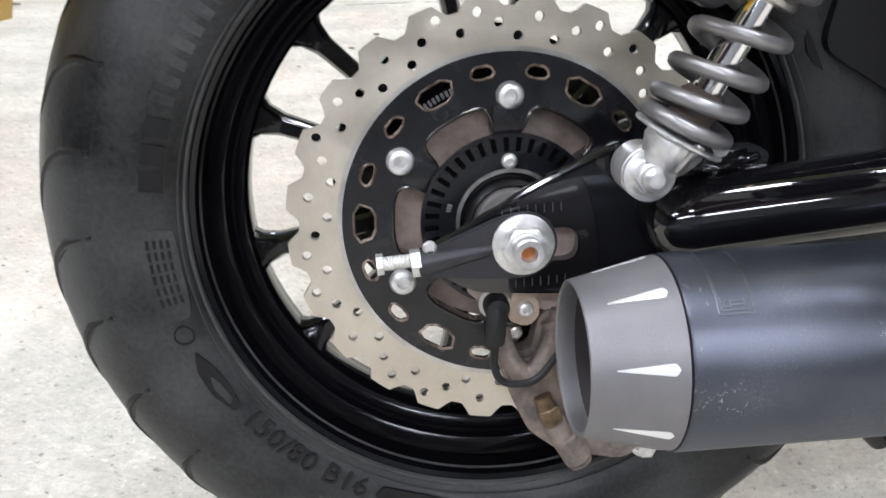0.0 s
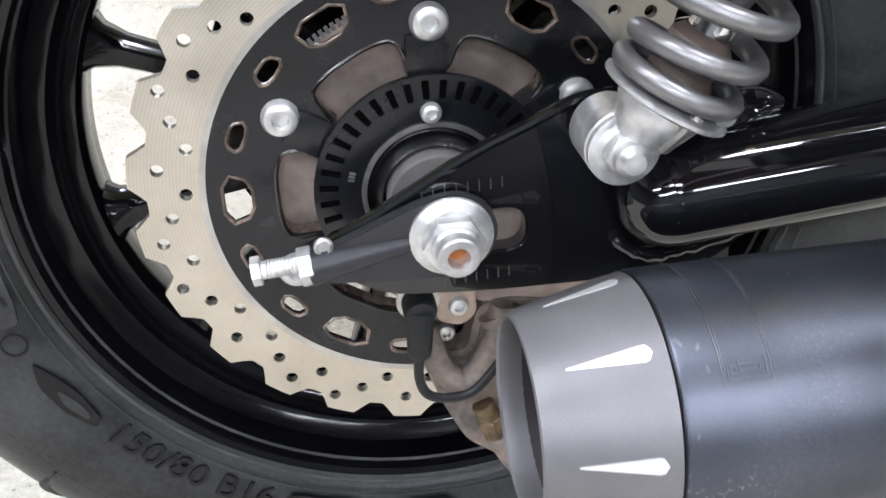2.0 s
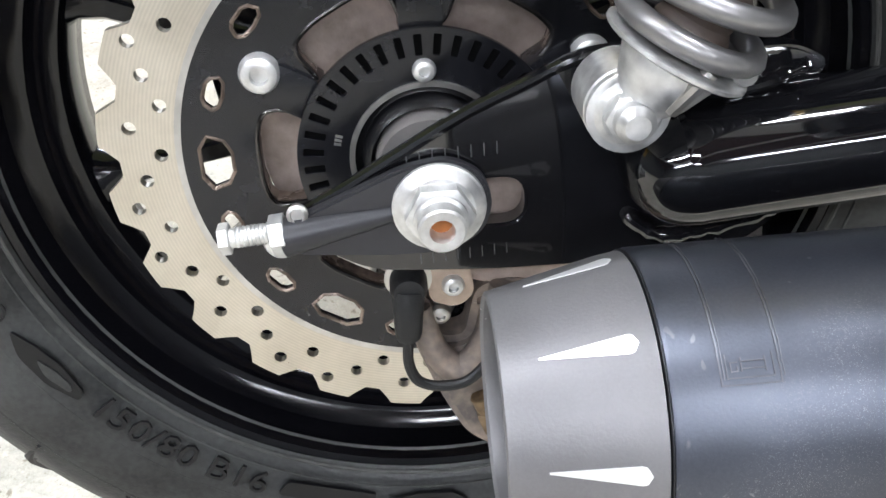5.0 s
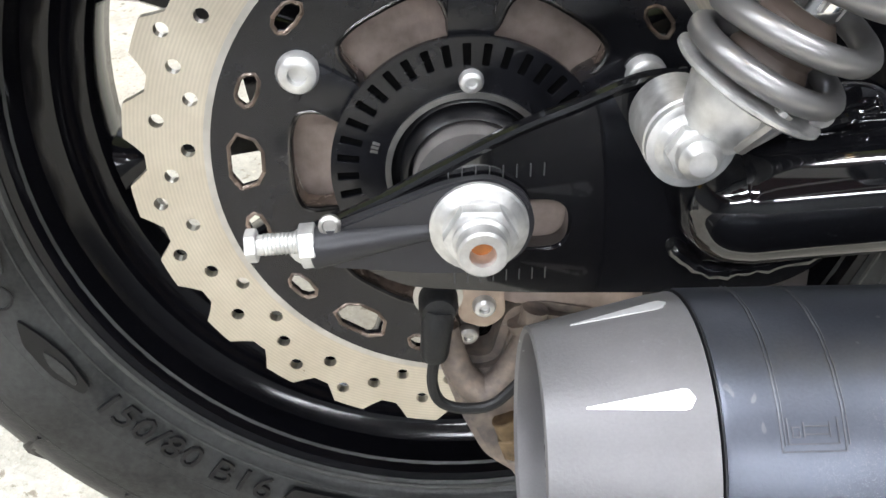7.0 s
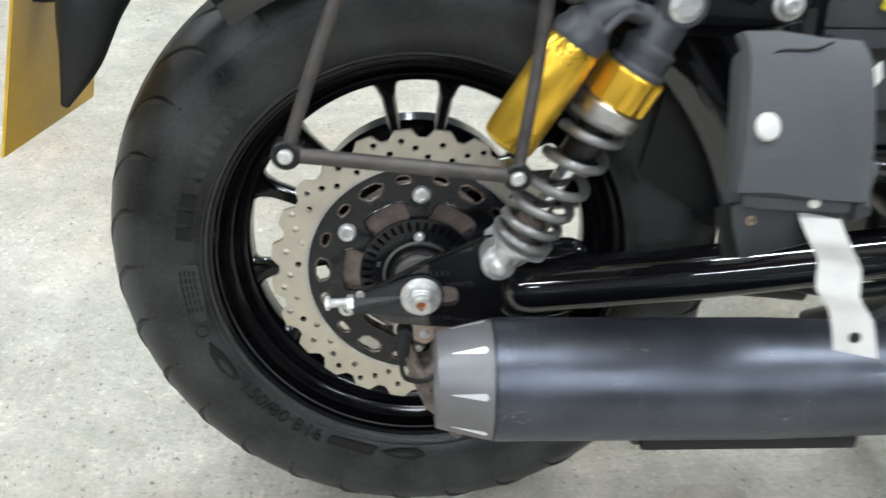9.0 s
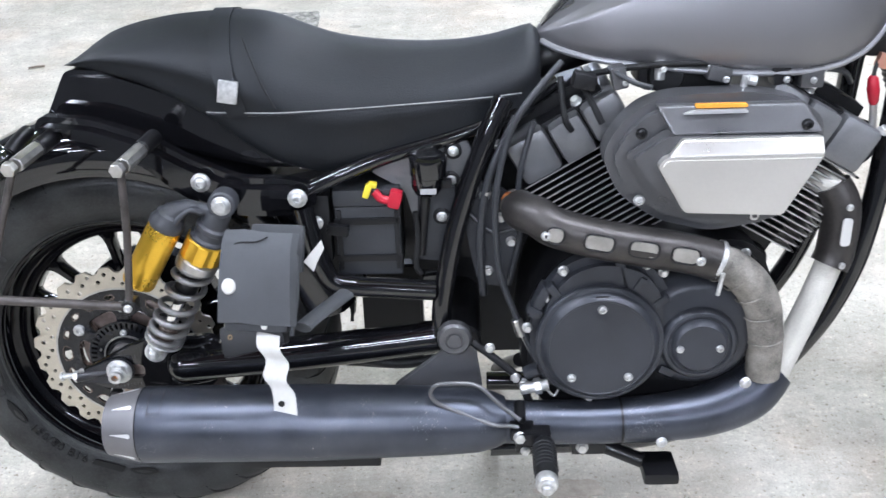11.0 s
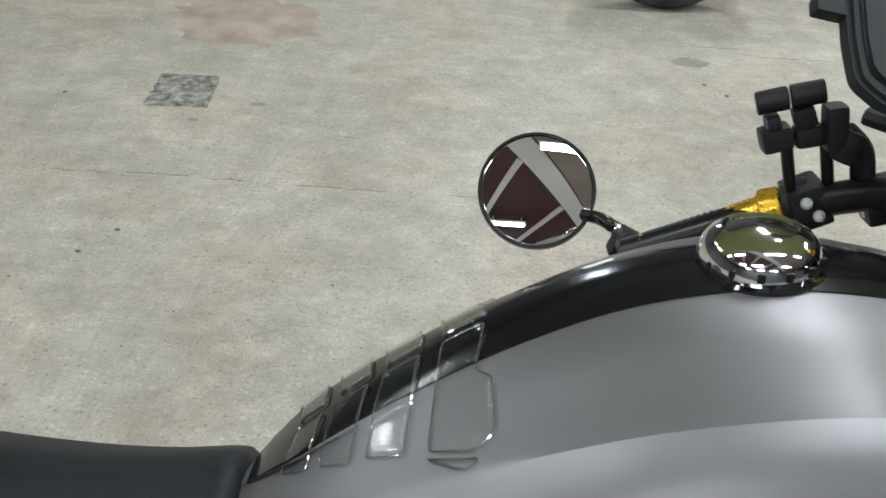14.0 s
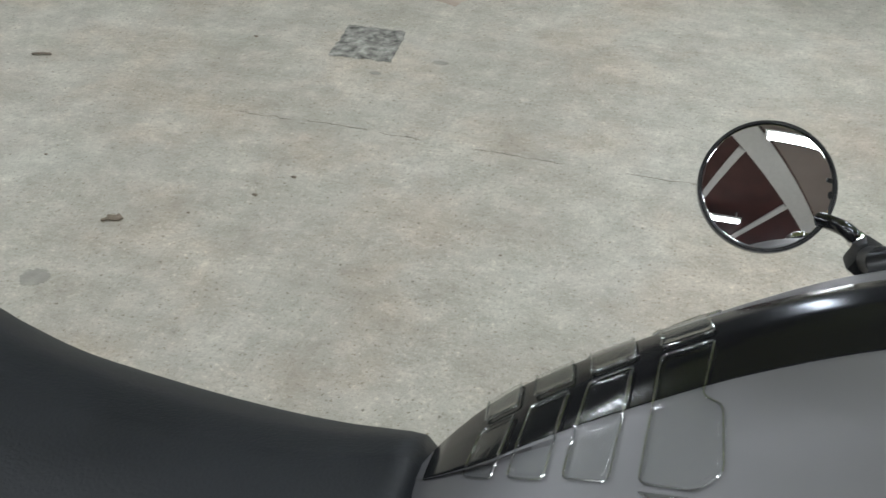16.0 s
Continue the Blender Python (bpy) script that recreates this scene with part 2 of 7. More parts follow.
def concrete():
    """Worn pale concrete: blotches, pores, scratches and a sandy grain."""
    m = bpy.data.materials.new("worn_concrete")
    m.use_nodes = True
    nt = m.node_tree
    n, l = nt.nodes, nt.links
    p = n["Principled BSDF"]
    co = n.new("ShaderNodeTexCoord")

    def noise_at(scale, detail=8, rough=0.6):
        t = n.new("ShaderNodeTexNoise")
        t.inputs["Scale"].default_value, t.inputs["Detail"].default_value, t.inputs["Roughness"].default_value = scale, detail, rough
        l.new(co.outputs["Object"], t.inputs["Vector"])
        return t

    def ramp(src, stops):
        r = n.new("ShaderNodeValToRGB")
        e = r.color_ramp.elements
        while len(e) < len(stops):
            e.new(0.5)
        for k, (pos, col) in enumerate(stops):
            e[k].position, e[k].color = pos, (*col, 1)
        l.new(src, r.inputs["Fac"])
        return r

    def mul(a, b, fac=1.0):
        x = n.new("ShaderNodeMix")
        x.data_type, x.blend_type = "RGBA", "MULTIPLY"
        x.inputs["Factor"].default_value = fac
        l.new(a, x.inputs["A"])
        l.new(b, x.inputs["B"])
        return x.outputs["Result"]

    def stretched(scale, sx, sy, turn):
        mp = n.new("ShaderNodeMapping")
        mp.inputs["Scale"].default_value = (sx, sy, 1)
        mp.inputs["Rotation"].default_value = (0, 0, radians(turn))
        l.new(co.outputs["Object"], mp.inputs["Vector"])
        t = noise_at(scale, 8, 0.7)
        l.new(mp.outputs["Vector"], t.inputs["Vector"])
        return t

    blotch = ramp(noise_at(1.7).outputs["Fac"], [(0.3, (0.375, 0.342, 0.294)), (0.5, (0.42, 0.393, 0.343)), (0.7, (0.48, 0.457, 0.41))])
    mid = ramp(noise_at(8, 10, 0.72).outputs["Fac"], [(0.38, (0.9, 0.89, 0.87)), (0.5, (1.0, 1.0, 0.99)), (0.55, (1.06, 1.06, 1.05)), (0.63, (1.19, 1.19, 1.18))])
    streak = ramp(stretched(5, 1.0, 3.0, 12).outputs["Fac"], [(0.36, (0.9, 0.9, 0.89)), (0.5, (1, 1, 1)), (0.64, (1.1, 1.1, 1.1))])
    grit = ramp(noise_at(210, 6, 0.85).outputs["Fac"], [(0.33, (0.62, 0.59, 0.55)), (0.45, (0.97, 0.97, 0.96)), (0.66, (1.16, 1.16, 1.16))])
    fine = noise_at(60, 10, 0.85)
    pits = ramp(fine.outputs["Fac"], [(0.30, (0.5, 0.46, 0.41)), (0.37, (0.96, 0.96, 0.955)), (0.55, (1, 1, 1)), (0.66, (1.22, 1.22, 1.21))])
    chalk = ramp(noise_at(3.2, 6, 0.65).outputs["Fac"], [(0.42, (0, 0, 0)), (0.62, (1, 1, 1))])
    worn = ramp(noise_at(95, 5, 0.75).outputs["Fac"], [(0.40, (0.97, 0.97, 0.965)), (0.62, (1.2, 1.2, 1.2))])
    vor = n.new("ShaderNodeTexVoronoi")
    vor.inputs["Scale"].default_value = 19
    l.new(co.outputs["Object"], vor.inputs["Vector"])
    spots = ramp(vor.outputs["Distance"], [(0.025, (0.3, 0.26, 0.22)), (0.075, (1, 1, 1)), (1.0, (1, 1, 1))])
    col = mul(mul(mul(mul(blotch.outputs["Color"], mid.outputs["Color"]), grit.outputs["Color"], 0.8), pits.outputs["Color"]), spots.outputs["Color"], 0.8)
    col = mul(col, streak.outputs["Color"], 0.6)
    scuff = ramp(noise_at(26, 10, 0.8).outputs["Fac"], [(0.36, (0.86, 0.85, 0.83)), (0.48, (1, 1, 1)), (0.56, (1.01, 1.01, 1.01)), (0.64, (1.24, 1.24, 1.22))])
    fleck = ramp(noise_at(110, 4, 0.6).outputs["Fac"], [(0.32, (0.52, 0.48, 0.43)), (0.395, (1, 1, 1)), (0.60, (1, 1, 1)), (0.68, (1.34, 1.34, 1.32))])
    hue = ramp(noise_at(2.6, 5, 0.6).outputs["Fac"], [(0.38, (1.03, 0.985, 0.95)), (0.5, (1, 1, 1)), (0.62, (0.985, 1.005, 1.0))])
    col = mul(col, hue.outputs["Color"])
    col = mul(mul(col, scuff.outputs["Color"]), fleck.outputs["Color"])
    dust = n.new("ShaderNodeMix")
    dust.data_type, dust.blend_type = "RGBA", "MULTIPLY"
    l.new(chalk.outputs["Color"], dust.inputs["Factor"])
    l.new(col, dust.inputs["A"])
    l.new(worn.outputs["Color"], dust.inputs["B"])
    col = dust.outputs["Result"]
    l.new(col, p.inputs["Base Color"])
    p.inputs["Roughness"].default_value = 0.7
    b = n.new("ShaderNodeBump")
    b.inputs["Strength"].default_value, b.inputs["Distance"].default_value = 0.7, 0.0015
    l.new(fine.outputs["Fac"], b.inputs["Height"])
    l.new(b.outputs["Normal"], p.inputs["Normal"])
    return m


def add_rings(m, strength=0.25):
    """Fine turned rings round the rear axle, in colour and relief."""
    nt = m.node_tree
    n, l = nt.nodes, nt.links
    p = n["Principled BSDF"]
    co, mp = n.new("ShaderNodeTexCoord"), n.new("ShaderNodeMapping")
    mp.inputs["Location"].default_value = (0, 0, -0.323)
    w = n.new("ShaderNodeTexWave")
    w.wave_type, w.rings_direction = "RINGS", "Y"
    w.inputs["Scale"].default_value, w.inputs["Distortion"].default_value, w.inputs["Detail"].default_value = 190, 1.2, 3
    w.inputs["Detail Scale"].default_value = 1.5
    l.new(co.outputs["Object"], mp.inputs["Vector"])
    l.new(mp.outputs["Vector"], w.inputs["Vector"])
    old = p.inputs["Base Color"].links[0].from_socket
    ramp = n.new("ShaderNodeValToRGB")
    ramp.color_ramp.elements[0].color, ramp.color_ramp.elements[1].color = (1 - strength,) * 3 + (1,), (1.08, 1.08, 1.08, 1)
    l.new(w.outputs["Fac"], ramp.inputs["Fac"])
    x = n.new("ShaderNodeMix")
    x.data_type, x.blend_type = "RGBA", "MULTIPLY"
    x.inputs["Factor"].default_value = 1
    l.new(old, x.inputs["A"])
    l.new(ramp.outputs["Color"], x.inputs["B"])
    l.new(x.outputs["Result"], p.inputs["Base Color"])
    b = n.new("ShaderNodeBump")
    b.inputs["Distance"].default_value, b.inputs["Strength"].default_value = 0.000004, 1
    l.new(w.outputs["Fac"], b.inputs["Height"])
    l.new(b.outputs["Normal"], p.inputs["Normal"])


def add_specks(m, colour, scale=70.0, size=0.10, patch=7.0):
    """Small pale scuffs and splashes, clustered in patches."""
    nt = m.node_tree
    n, l = nt.nodes, nt.links
    p = n["Principled BSDF"]
    co = n.new("ShaderNodeTexCoord")
    v, q, s = n.new("ShaderNodeTexVoronoi"), n.new("ShaderNodeTexNoise"), n.new("ShaderNodeTexNoise")
    s.inputs["Scale"].default_value = scale * 0.8
    v.inputs["Scale"].default_value, q.inputs["Scale"].default_value = scale, patch
    add = n.new("ShaderNodeMix")
    add.data_type = "VECTOR"
    add.inputs["Factor"].default_value = 0.03
    l.new(co.outputs["Object"], add.inputs["A"])
    l.new(s.outputs["Color"], add.inputs["B"])
    l.new(add.outputs["Result"], v.inputs["Vector"])
    l.new(co.outputs["Object"], q.inputs["Vector"])
    l.new(co.outputs["Object"], s.inputs["Vector"])
    a, b, c = n.new("ShaderNodeMapRange"), n.new("ShaderNodeMapRange"), n.new("ShaderNodeMath")
    for node, lo, hi, u, w in ((a, size * 0.6, size, 1, 0), (b, 0.55, 0.68, 0, 1)):
        node.inputs["From Min"].default_value, node.inputs["From Max"].default_value = lo, hi
        node.inputs["To Min"].default_value, node.inputs["To Max"].default_value = u, w
    l.new(v.outputs["Distance"], a.inputs["Value"])
    l.new(q.outputs["Fac"], b.inputs["Value"])
    c.operation = "MULTIPLY"
    l.new(a.outputs["Result"], c.inputs[0])
    l.new(b.outputs["Result"], c.inputs[1])
    x = n.new("ShaderNodeMix")
    x.data_type = "RGBA"
    l.new(c.outputs[0], x.inputs["Factor"])
    l.new(p.inputs["Base Color"].links[0].from_socket, x.inputs["A"])
    x.inputs["B"].default_value = (*colour, 1)
    l.new(x.outputs["Result"], p.inputs["Base Color"])


add_rings(DISC, 0.045)
add_specks(MUFFLER, (0.42, 0.42, 0.44), 75, 0.13, 11)
add_specks(MUFFLER, (0.36, 0.37, 0.40), 190, 0.24, 16)
add_specks(MUFFLER, (0.30, 0.31, 0.34), 420, 0.3, 9)
add_specks(MUFFTIP, (0.5, 0.49, 0.48), 110, 0.12, 14)
add_specks(CALIPER, (0.34, 0.3, 0.27), 160, 0.22, 40)
CONCRETE = concrete()
MIRROR, GEL, GLOW = mirror_glass(), clear_gel(), lamp_glow()
GELRIM = clear_gel("clear_gel_rim", 0.3, 0.6)
DARKPATCH = shade("dark_mortar_patch", (0.11, 0.107, 0.092), 0.8, vary=0.55, scale=38, bump=0.004, grain=120, tint=(0.3, 0.29, 0.26))
STAIN = shade("reddish_stain", (0.37, 0.29, 0.23), 0.7, vary=0.15, scale=9, bump=0.001, grain=160, tint=(0.45, 0.38, 0.32))


# ---------------------------------------------------------------- mesh helpers
def part(name, bm, material, parent=None, label="", smooth=0.6):
    """Links a bmesh as one mesh object under a thing or a part; edges sharper than smooth stay sharp."""
    bmesh.ops.recalc_face_normals(bm, faces=bm.faces)
    for e in bm.edges:
        if len(e.link_faces) == 2:
            e.smooth = e.calc_face_angle(0) < smooth
    for f in bm.faces:
        f.smooth = True
    me = bpy.data.meshes.new(name)
    bm.to_mesh(me)
    bm.free()
    me.materials.append(material)
    ob = new(name, me)
    ob.parent = parent
    return tagged(ob, label)


def thing(name, label, category, m=None, group=""):
    ob = new(name)
    ob.empty_display_size = 0.05
    ob.matrix_world = m or Matrix()
    return tagged(ob, label, category, group)


def joined(*bms):
    """One bmesh out of several."""
    out = bmesh.new()
    for b in bms:
        me = bpy.data.meshes.new("tmp")
        b.to_mesh(me)
        b.free()
        out.from_mesh(me)
        bpy.data.meshes.remove(me)
    return out


def rings(loops, closed=True, cap=True, wrap=False):
    """A skin over loops of equal length."""
    bm = bmesh.new()
    vs = [[bm.verts.new(p) for p in loop] for loop in loops]
    n = len(vs[0])
    pairs = list(zip(vs, vs[1:])) + ([(vs[-1], vs[0])] if wrap else [])
    for a, b in pairs:
        for i in range(n if closed else n - 1):
            j = (i + 1) % n
            bm.faces.new((a[i], a[j], b[j], b[i]))
    if cap and closed and not wrap:
        for loop in (vs[0], vs[-1]):
            bm.faces.new(loop)
    return bm


def basis(axis):
    a = Vector(axis).normalized()
    u = a.cross((0, 0, 1)) if abs(a.z) < 0.9 else a.cross((1, 0, 0))
    u.normalize()
    return a, u, a.cross(u)


def lathe(profile, at, axis=(0, -1, 0), seg=48, cap=True, wrap=False):
    """Turns a profile of (radius, distance along the axis) about an axis."""
    a, u, v = basis(axis)
    at = Vector(at)
    loops = []
    for r, h in profile:
        r = max(r, 0.00005)
        loops.append([at + a * h + (u * math.cos(w) + v * math.sin(w)) * r for w in (2 * math.pi * k / seg for k in range(seg))])
    return rings(loops, cap=cap, wrap=wrap)


def rod(p, q, r, r2=None, seg=20, soft=0.0):
    """A straight bar with slightly rounded ends."""
    p, q = Vector(p), Vector(q)
    h = (q - p).length
    r2 = r if r2 is None else r2
    s = soft or min(r, r2) * 0.12
    return lathe([(r - s, 0), (r, s), (r2, h - s), (r2 - s, h)], p, q - p, seg)


def spline(pts, steps=6):
    """A smooth line through the points."""
    pts = [Vector(p) for p in pts]
    if len(pts) < 3:
        return pts
    out = []
    for i in range(len(pts) - 1):
        p0, p1, p2, p3 = pts[max(i - 1, 0)], pts[i], pts[i + 1], pts[min(i + 2, len(pts) - 1)]
        for k in range(steps):
            t = k / steps
            out.append(0.5 * ((2 * p1) + (p2 - p0) * t + (2 * p0 - 5 * p1 + 4 * p2 - p3) * t * t + (3 * p1 - p0 - 3 * p2 + p3) * t ** 3))
    out.append(pts[-1])
    return out


def pipe(pts, r, seg=14, steps=6, radii=None, squash=1.0):
    """A round tube swept along a smooth line; radii: one at each given point."""
    line = spline(pts, steps)
    if radii:
        rs = [v.x for v in spline([(q, 0, 0) for q in radii], steps)]
    else:
        rs = [r] * len(line)
    loops, u = [], None
    for i, p in enumerate(line):
        d = (line[min(i + 1, len(line) - 1)] - line[max(i - 1, 0)]).normalized()
        if u is None:
            u = basis(d)[1]
        u = (u - d * u.dot(d)).normalized()
        v = d.cross(u)
        loops.append([p + (u * math.cos(w) + v * math.sin(w) * squash) * rs[i] for w in (2 * math.pi * k / seg for k in range(seg))])
    return rings(loops)


def block(center, size, rot=(0, 0, 0), bevel=0.003, seg=2):
    bm = bmesh.new()
    bmesh.ops.create_cube(bm, size=1.0)
    bmesh.ops.scale(bm, vec=size, verts=bm.verts)
    if bevel:
        bmesh.ops.bevel(bm, geom=bm.edges[:], offset=min(bevel, min(size) * 0.45), segments=seg, affect="EDGES", profile=0.7)
    bm.transform(pose(*center, *rot))
    return bm


def plate(outline, y0, y1, holes=(), bevel=0.0, z0=0.0, x0=0.0):
    """A flat plate in the x-z plane between y0 and y1, with holes through it."""
    bm = bmesh.new()
    for loop in (outline, *holes):
        vs = [bm.verts.new((x0 + x, y0, z0 + z)) for x, z in loop]
        for i in range(len(vs)):
            bm.edges.new((vs[i], vs[(i + 1) % len(vs)]))
    bmesh.ops.triangle_fill(bm, use_beauty=True, edges=bm.edges[:])
    got = bmesh.ops.extrude_face_region(bm, geom=bm.faces[:])
    bmesh.ops.translate(bm, vec=(0, y1 - y0, 0), verts=[v for v in got["geom"] if isinstance(v, bmesh.types.BMVert)])
    if bevel:
        edges = [e for e in bm.edges if len(e.link_faces) == 2 and e.calc_face_angle(0) > 1.2]
        bmesh.ops.bevel(bm, geom=edges, offset=bevel, segments=2, affect="EDGES")
    return bm


def rounded(pts, r, steps=4):
    """A closed outline with rounded corners."""
    out = []
    n = len(pts)
    for i in range(n):
        p, a, b = Vector(pts[i]), Vector(pts[i - 1]), Vector(pts[(i + 1) % n])
        ra = min(r, (a - p).length * 0.45, (b - p).length * 0.45)
        s, e = p + (a - p).normalized() * ra, p + (b - p).normalized() * ra
        for k in range(steps + 1):
            t = k / steps
            q = s * (1 - t) ** 2 + p * 2 * t * (1 - t) + e * t * t
            out.append((q.x, q.y))
    return out


def circle(cx, cz, r, seg=12, turn=0.0):
    return [(cx + r * math.cos(turn + 2 * math.pi * k / seg), cz + r * math.sin(turn + 2 * math.pi * k / seg)) for k in range(seg)]


def polar(r, deg):
    return r * math.cos(radians(deg)), r * math.sin(radians(deg))


def hex_bolt(at, axis, r, h, flange=0.0, dome=0.0):
    """A hexagon head on an optional flange, with an optional domed end."""
    a = Vector(axis).normalized()
    at = Vector(at)
    bms = []
    z = 0.0
    if flange:
        bms.append(lathe([(flange * 0.97, 0), (flange, h * 0.06), (flange * 0.9, h * 0.2), (r * 1.02, h * 0.34)], at, a, 28))
        z = h * 0.25
    bms.append(lathe([(r, z), (r, h * 0.92), (r * 0.88, h)], at, a, 6))
    if dome:
        bms.append(lathe([(dome, h), (dome * 0.95, h + dome * 0.5), (dome * 0.6, h + dome * 0.9), (0.0001, h + dome)], at, a, 20))
    return joined(*bms)


def cap_bolt(at, axis, r, h):
    """A button-head bolt with a hexagon socket."""
    a = Vector(axis)
    return lathe([(r, 0), (r, h * 0.35), (r * 0.85, h * 0.8), (r * 0.6, h), (r * 0.45, h), (r * 0.42, h * 0.4), (0.0001, h * 0.4)], at, a, 24)


def smooth_table(xs, ys, x):
    """Smooth interpolation in a small table."""
    xs = list(xs)
    if x <= xs[0]:
        return ys[0]
    if x >= xs[-1]:
        return ys[-1]
    i = max(k for k in range(len(xs) - 1) if xs[k] <= x)
    m = []
    for k in (i, i + 1):
        a, b = max(k - 1, 0), min(k + 1, len(xs) - 1)
        m.append((ys[b] - ys[a]) / (xs[b] - xs[a]))
    h = xs[i + 1] - xs[i]
    t = (x - xs[i]) / h
    return ((2 * t ** 3 - 3 * t * t + 1) * ys[i] + (t ** 3 - 2 * t * t + t) * h * m[0]
            + (-2 * t ** 3 + 3 * t * t) * ys[i + 1] + (t ** 3 - t * t) * h * m[1])


# ---------------------------------------------------------------- the room
def room():
    x0, x1, y0, y1, w = -7.0, 8.0, -6.0, 7.5, 0.2
    bm = bmesh.new()
    bmesh.ops.create_grid(bm, x_segments=8, y_segments=8, size=1)
    bm.transform(Matrix.Translation((0.5, 0.75, 0)) @ Matrix.Diagonal((7.6, 6.9, 1, 1)))
    tagged(part("floor", bm, CONCRETE), "worn pale grey concrete workshop floor", "floor", kind="structure")
    # unseen walls close the room; kept dark to dim reflections in black parts
    for name, c, s in (("wall_south", (0.5, y0 - w / 2, CEIL / 2), (15.4, w, CEIL)),
                       ("wall_west", (x0 - w / 2, 0.75, CEIL / 2), (w, 13.5, CEIL)), ("wall_east", (x1 + w / 2, 0.75, CEIL / 2), (w, 13.5, CEIL))):
        tagged(part(name, block(c, s, bevel=0), WALLP), "plain dark wall added out of view to close the room", "wall", kind="structure")
    cx, cz, hx, hz = WINDOW
    hole = [(cx - hx, cz - hz), (cx + hx, cz - hz), (cx + hx, cz + hz), (cx - hx, cz + hz)]
    tagged(part("wall_north", plate([(x0 - w, 0), (x1 + w, 0), (x1 + w, CEIL), (x0 - w, CEIL)], y1 + w, y1, [hole]), WALLP), "plain dark wall added out of view to close the room with a small window", "wall", kind="structure")
    fr = joined(*[block((cx + a * hx, y1 + 0.03, cz + b * hz), (0.05 if a else 2 * hx + 0.05, 0.09, 2 * hz - 0.05 if a else 0.05), bevel=0.004) for a, b in ((1, 0), (-1, 0), (0, 1), (0, -1))])
    tagged(part("window_1", fr, BEAM), "white painted frame of a small bright window", "window", kind="structure")
    tagged(part("ceiling_bay", block((0.5, 3.8, CEIL - 0.085), (15.0, 7.4, 0.02), bevel=0), OLIVE), "yellow green painted ceiling boards", "ceiling", kind="structure")
    tagged(part("ceiling", block((0.5, 0.75, CEIL + 0.1), (15.4, 13.9, 0.2), bevel=0), CEILING), "dark maroon boarded workshop ceiling", "ceiling", kind="structure")
    # a broad soffit crosses the ceiling at an angle, taupe boards on its far side, narrow battens on the other
    o = Vector((1.46, -1.72, 0))
    turn = -51.5
    d, side = Vector((math.cos(radians(turn)), math.sin(radians(turn)), 0)), Vector((-math.sin(radians(turn)), math.cos(radians(turn)), 0))
    for k in (0, 1, -1):
        c = o + side * 5.2 * k
        tagged(part("ceiling_beam", block((c.x, c.y, CEIL - 0.03), (9.5 if k else 11.0, 0.52, 0.06), (0, 0, turn), 0.01), BEAM), "white painted ceiling soffit", "beam", "ceiling beams", "structure")
    c = o + side * 2.7
    tagged(part("ceiling_panel", block((c.x, c.y, CEIL - 0.01), (10.5, 4.8, 0.02), (0, 0, turn), 0), TAUPE), "taupe painted ceiling boards", "ceiling", kind="structure")
    for s in (-3.2, -1.3, 0.0, 1.9, 3.6):
        c = Vector((0.37, -0.81, 0)) + d * s + Vector((-0.56, -0.83, 0)) * 1.95
        tagged(part("ceiling_batten", block((c.x, c.y, CEIL - 0.03), (3.9, 0.17, 0.06), (0, 0, 56), 0.008), BEAM), "narrow white ceiling batten", "batten", "ceiling battens", "structure")
    for lx, ly, turned in LAMPS:
        lamp = thing("ceiling_light", "white fluorescent ceiling light with two tubes", "light", pose(lx, ly, 0, 0, 0, turned), "ceiling lights")
        part("housing", block((0, 0, CEIL - 0.25), (1.35, 0.2, 0.06), bevel=0.01), BEAM, lamp)
        for s in (-0.055, 0.055):
            part("tube", rod((-0.62, s, CEIL - 0.295), (0.62, s, CEIL - 0.295), 0.013, seg=10), GLOW, lamp)
        for s in (-0.5, 0.5):
            part("bracket", block((s, 0, CEIL - 0.16), (0.03, 0.05, 0.32), bevel=0.002), BEAM, lamp)


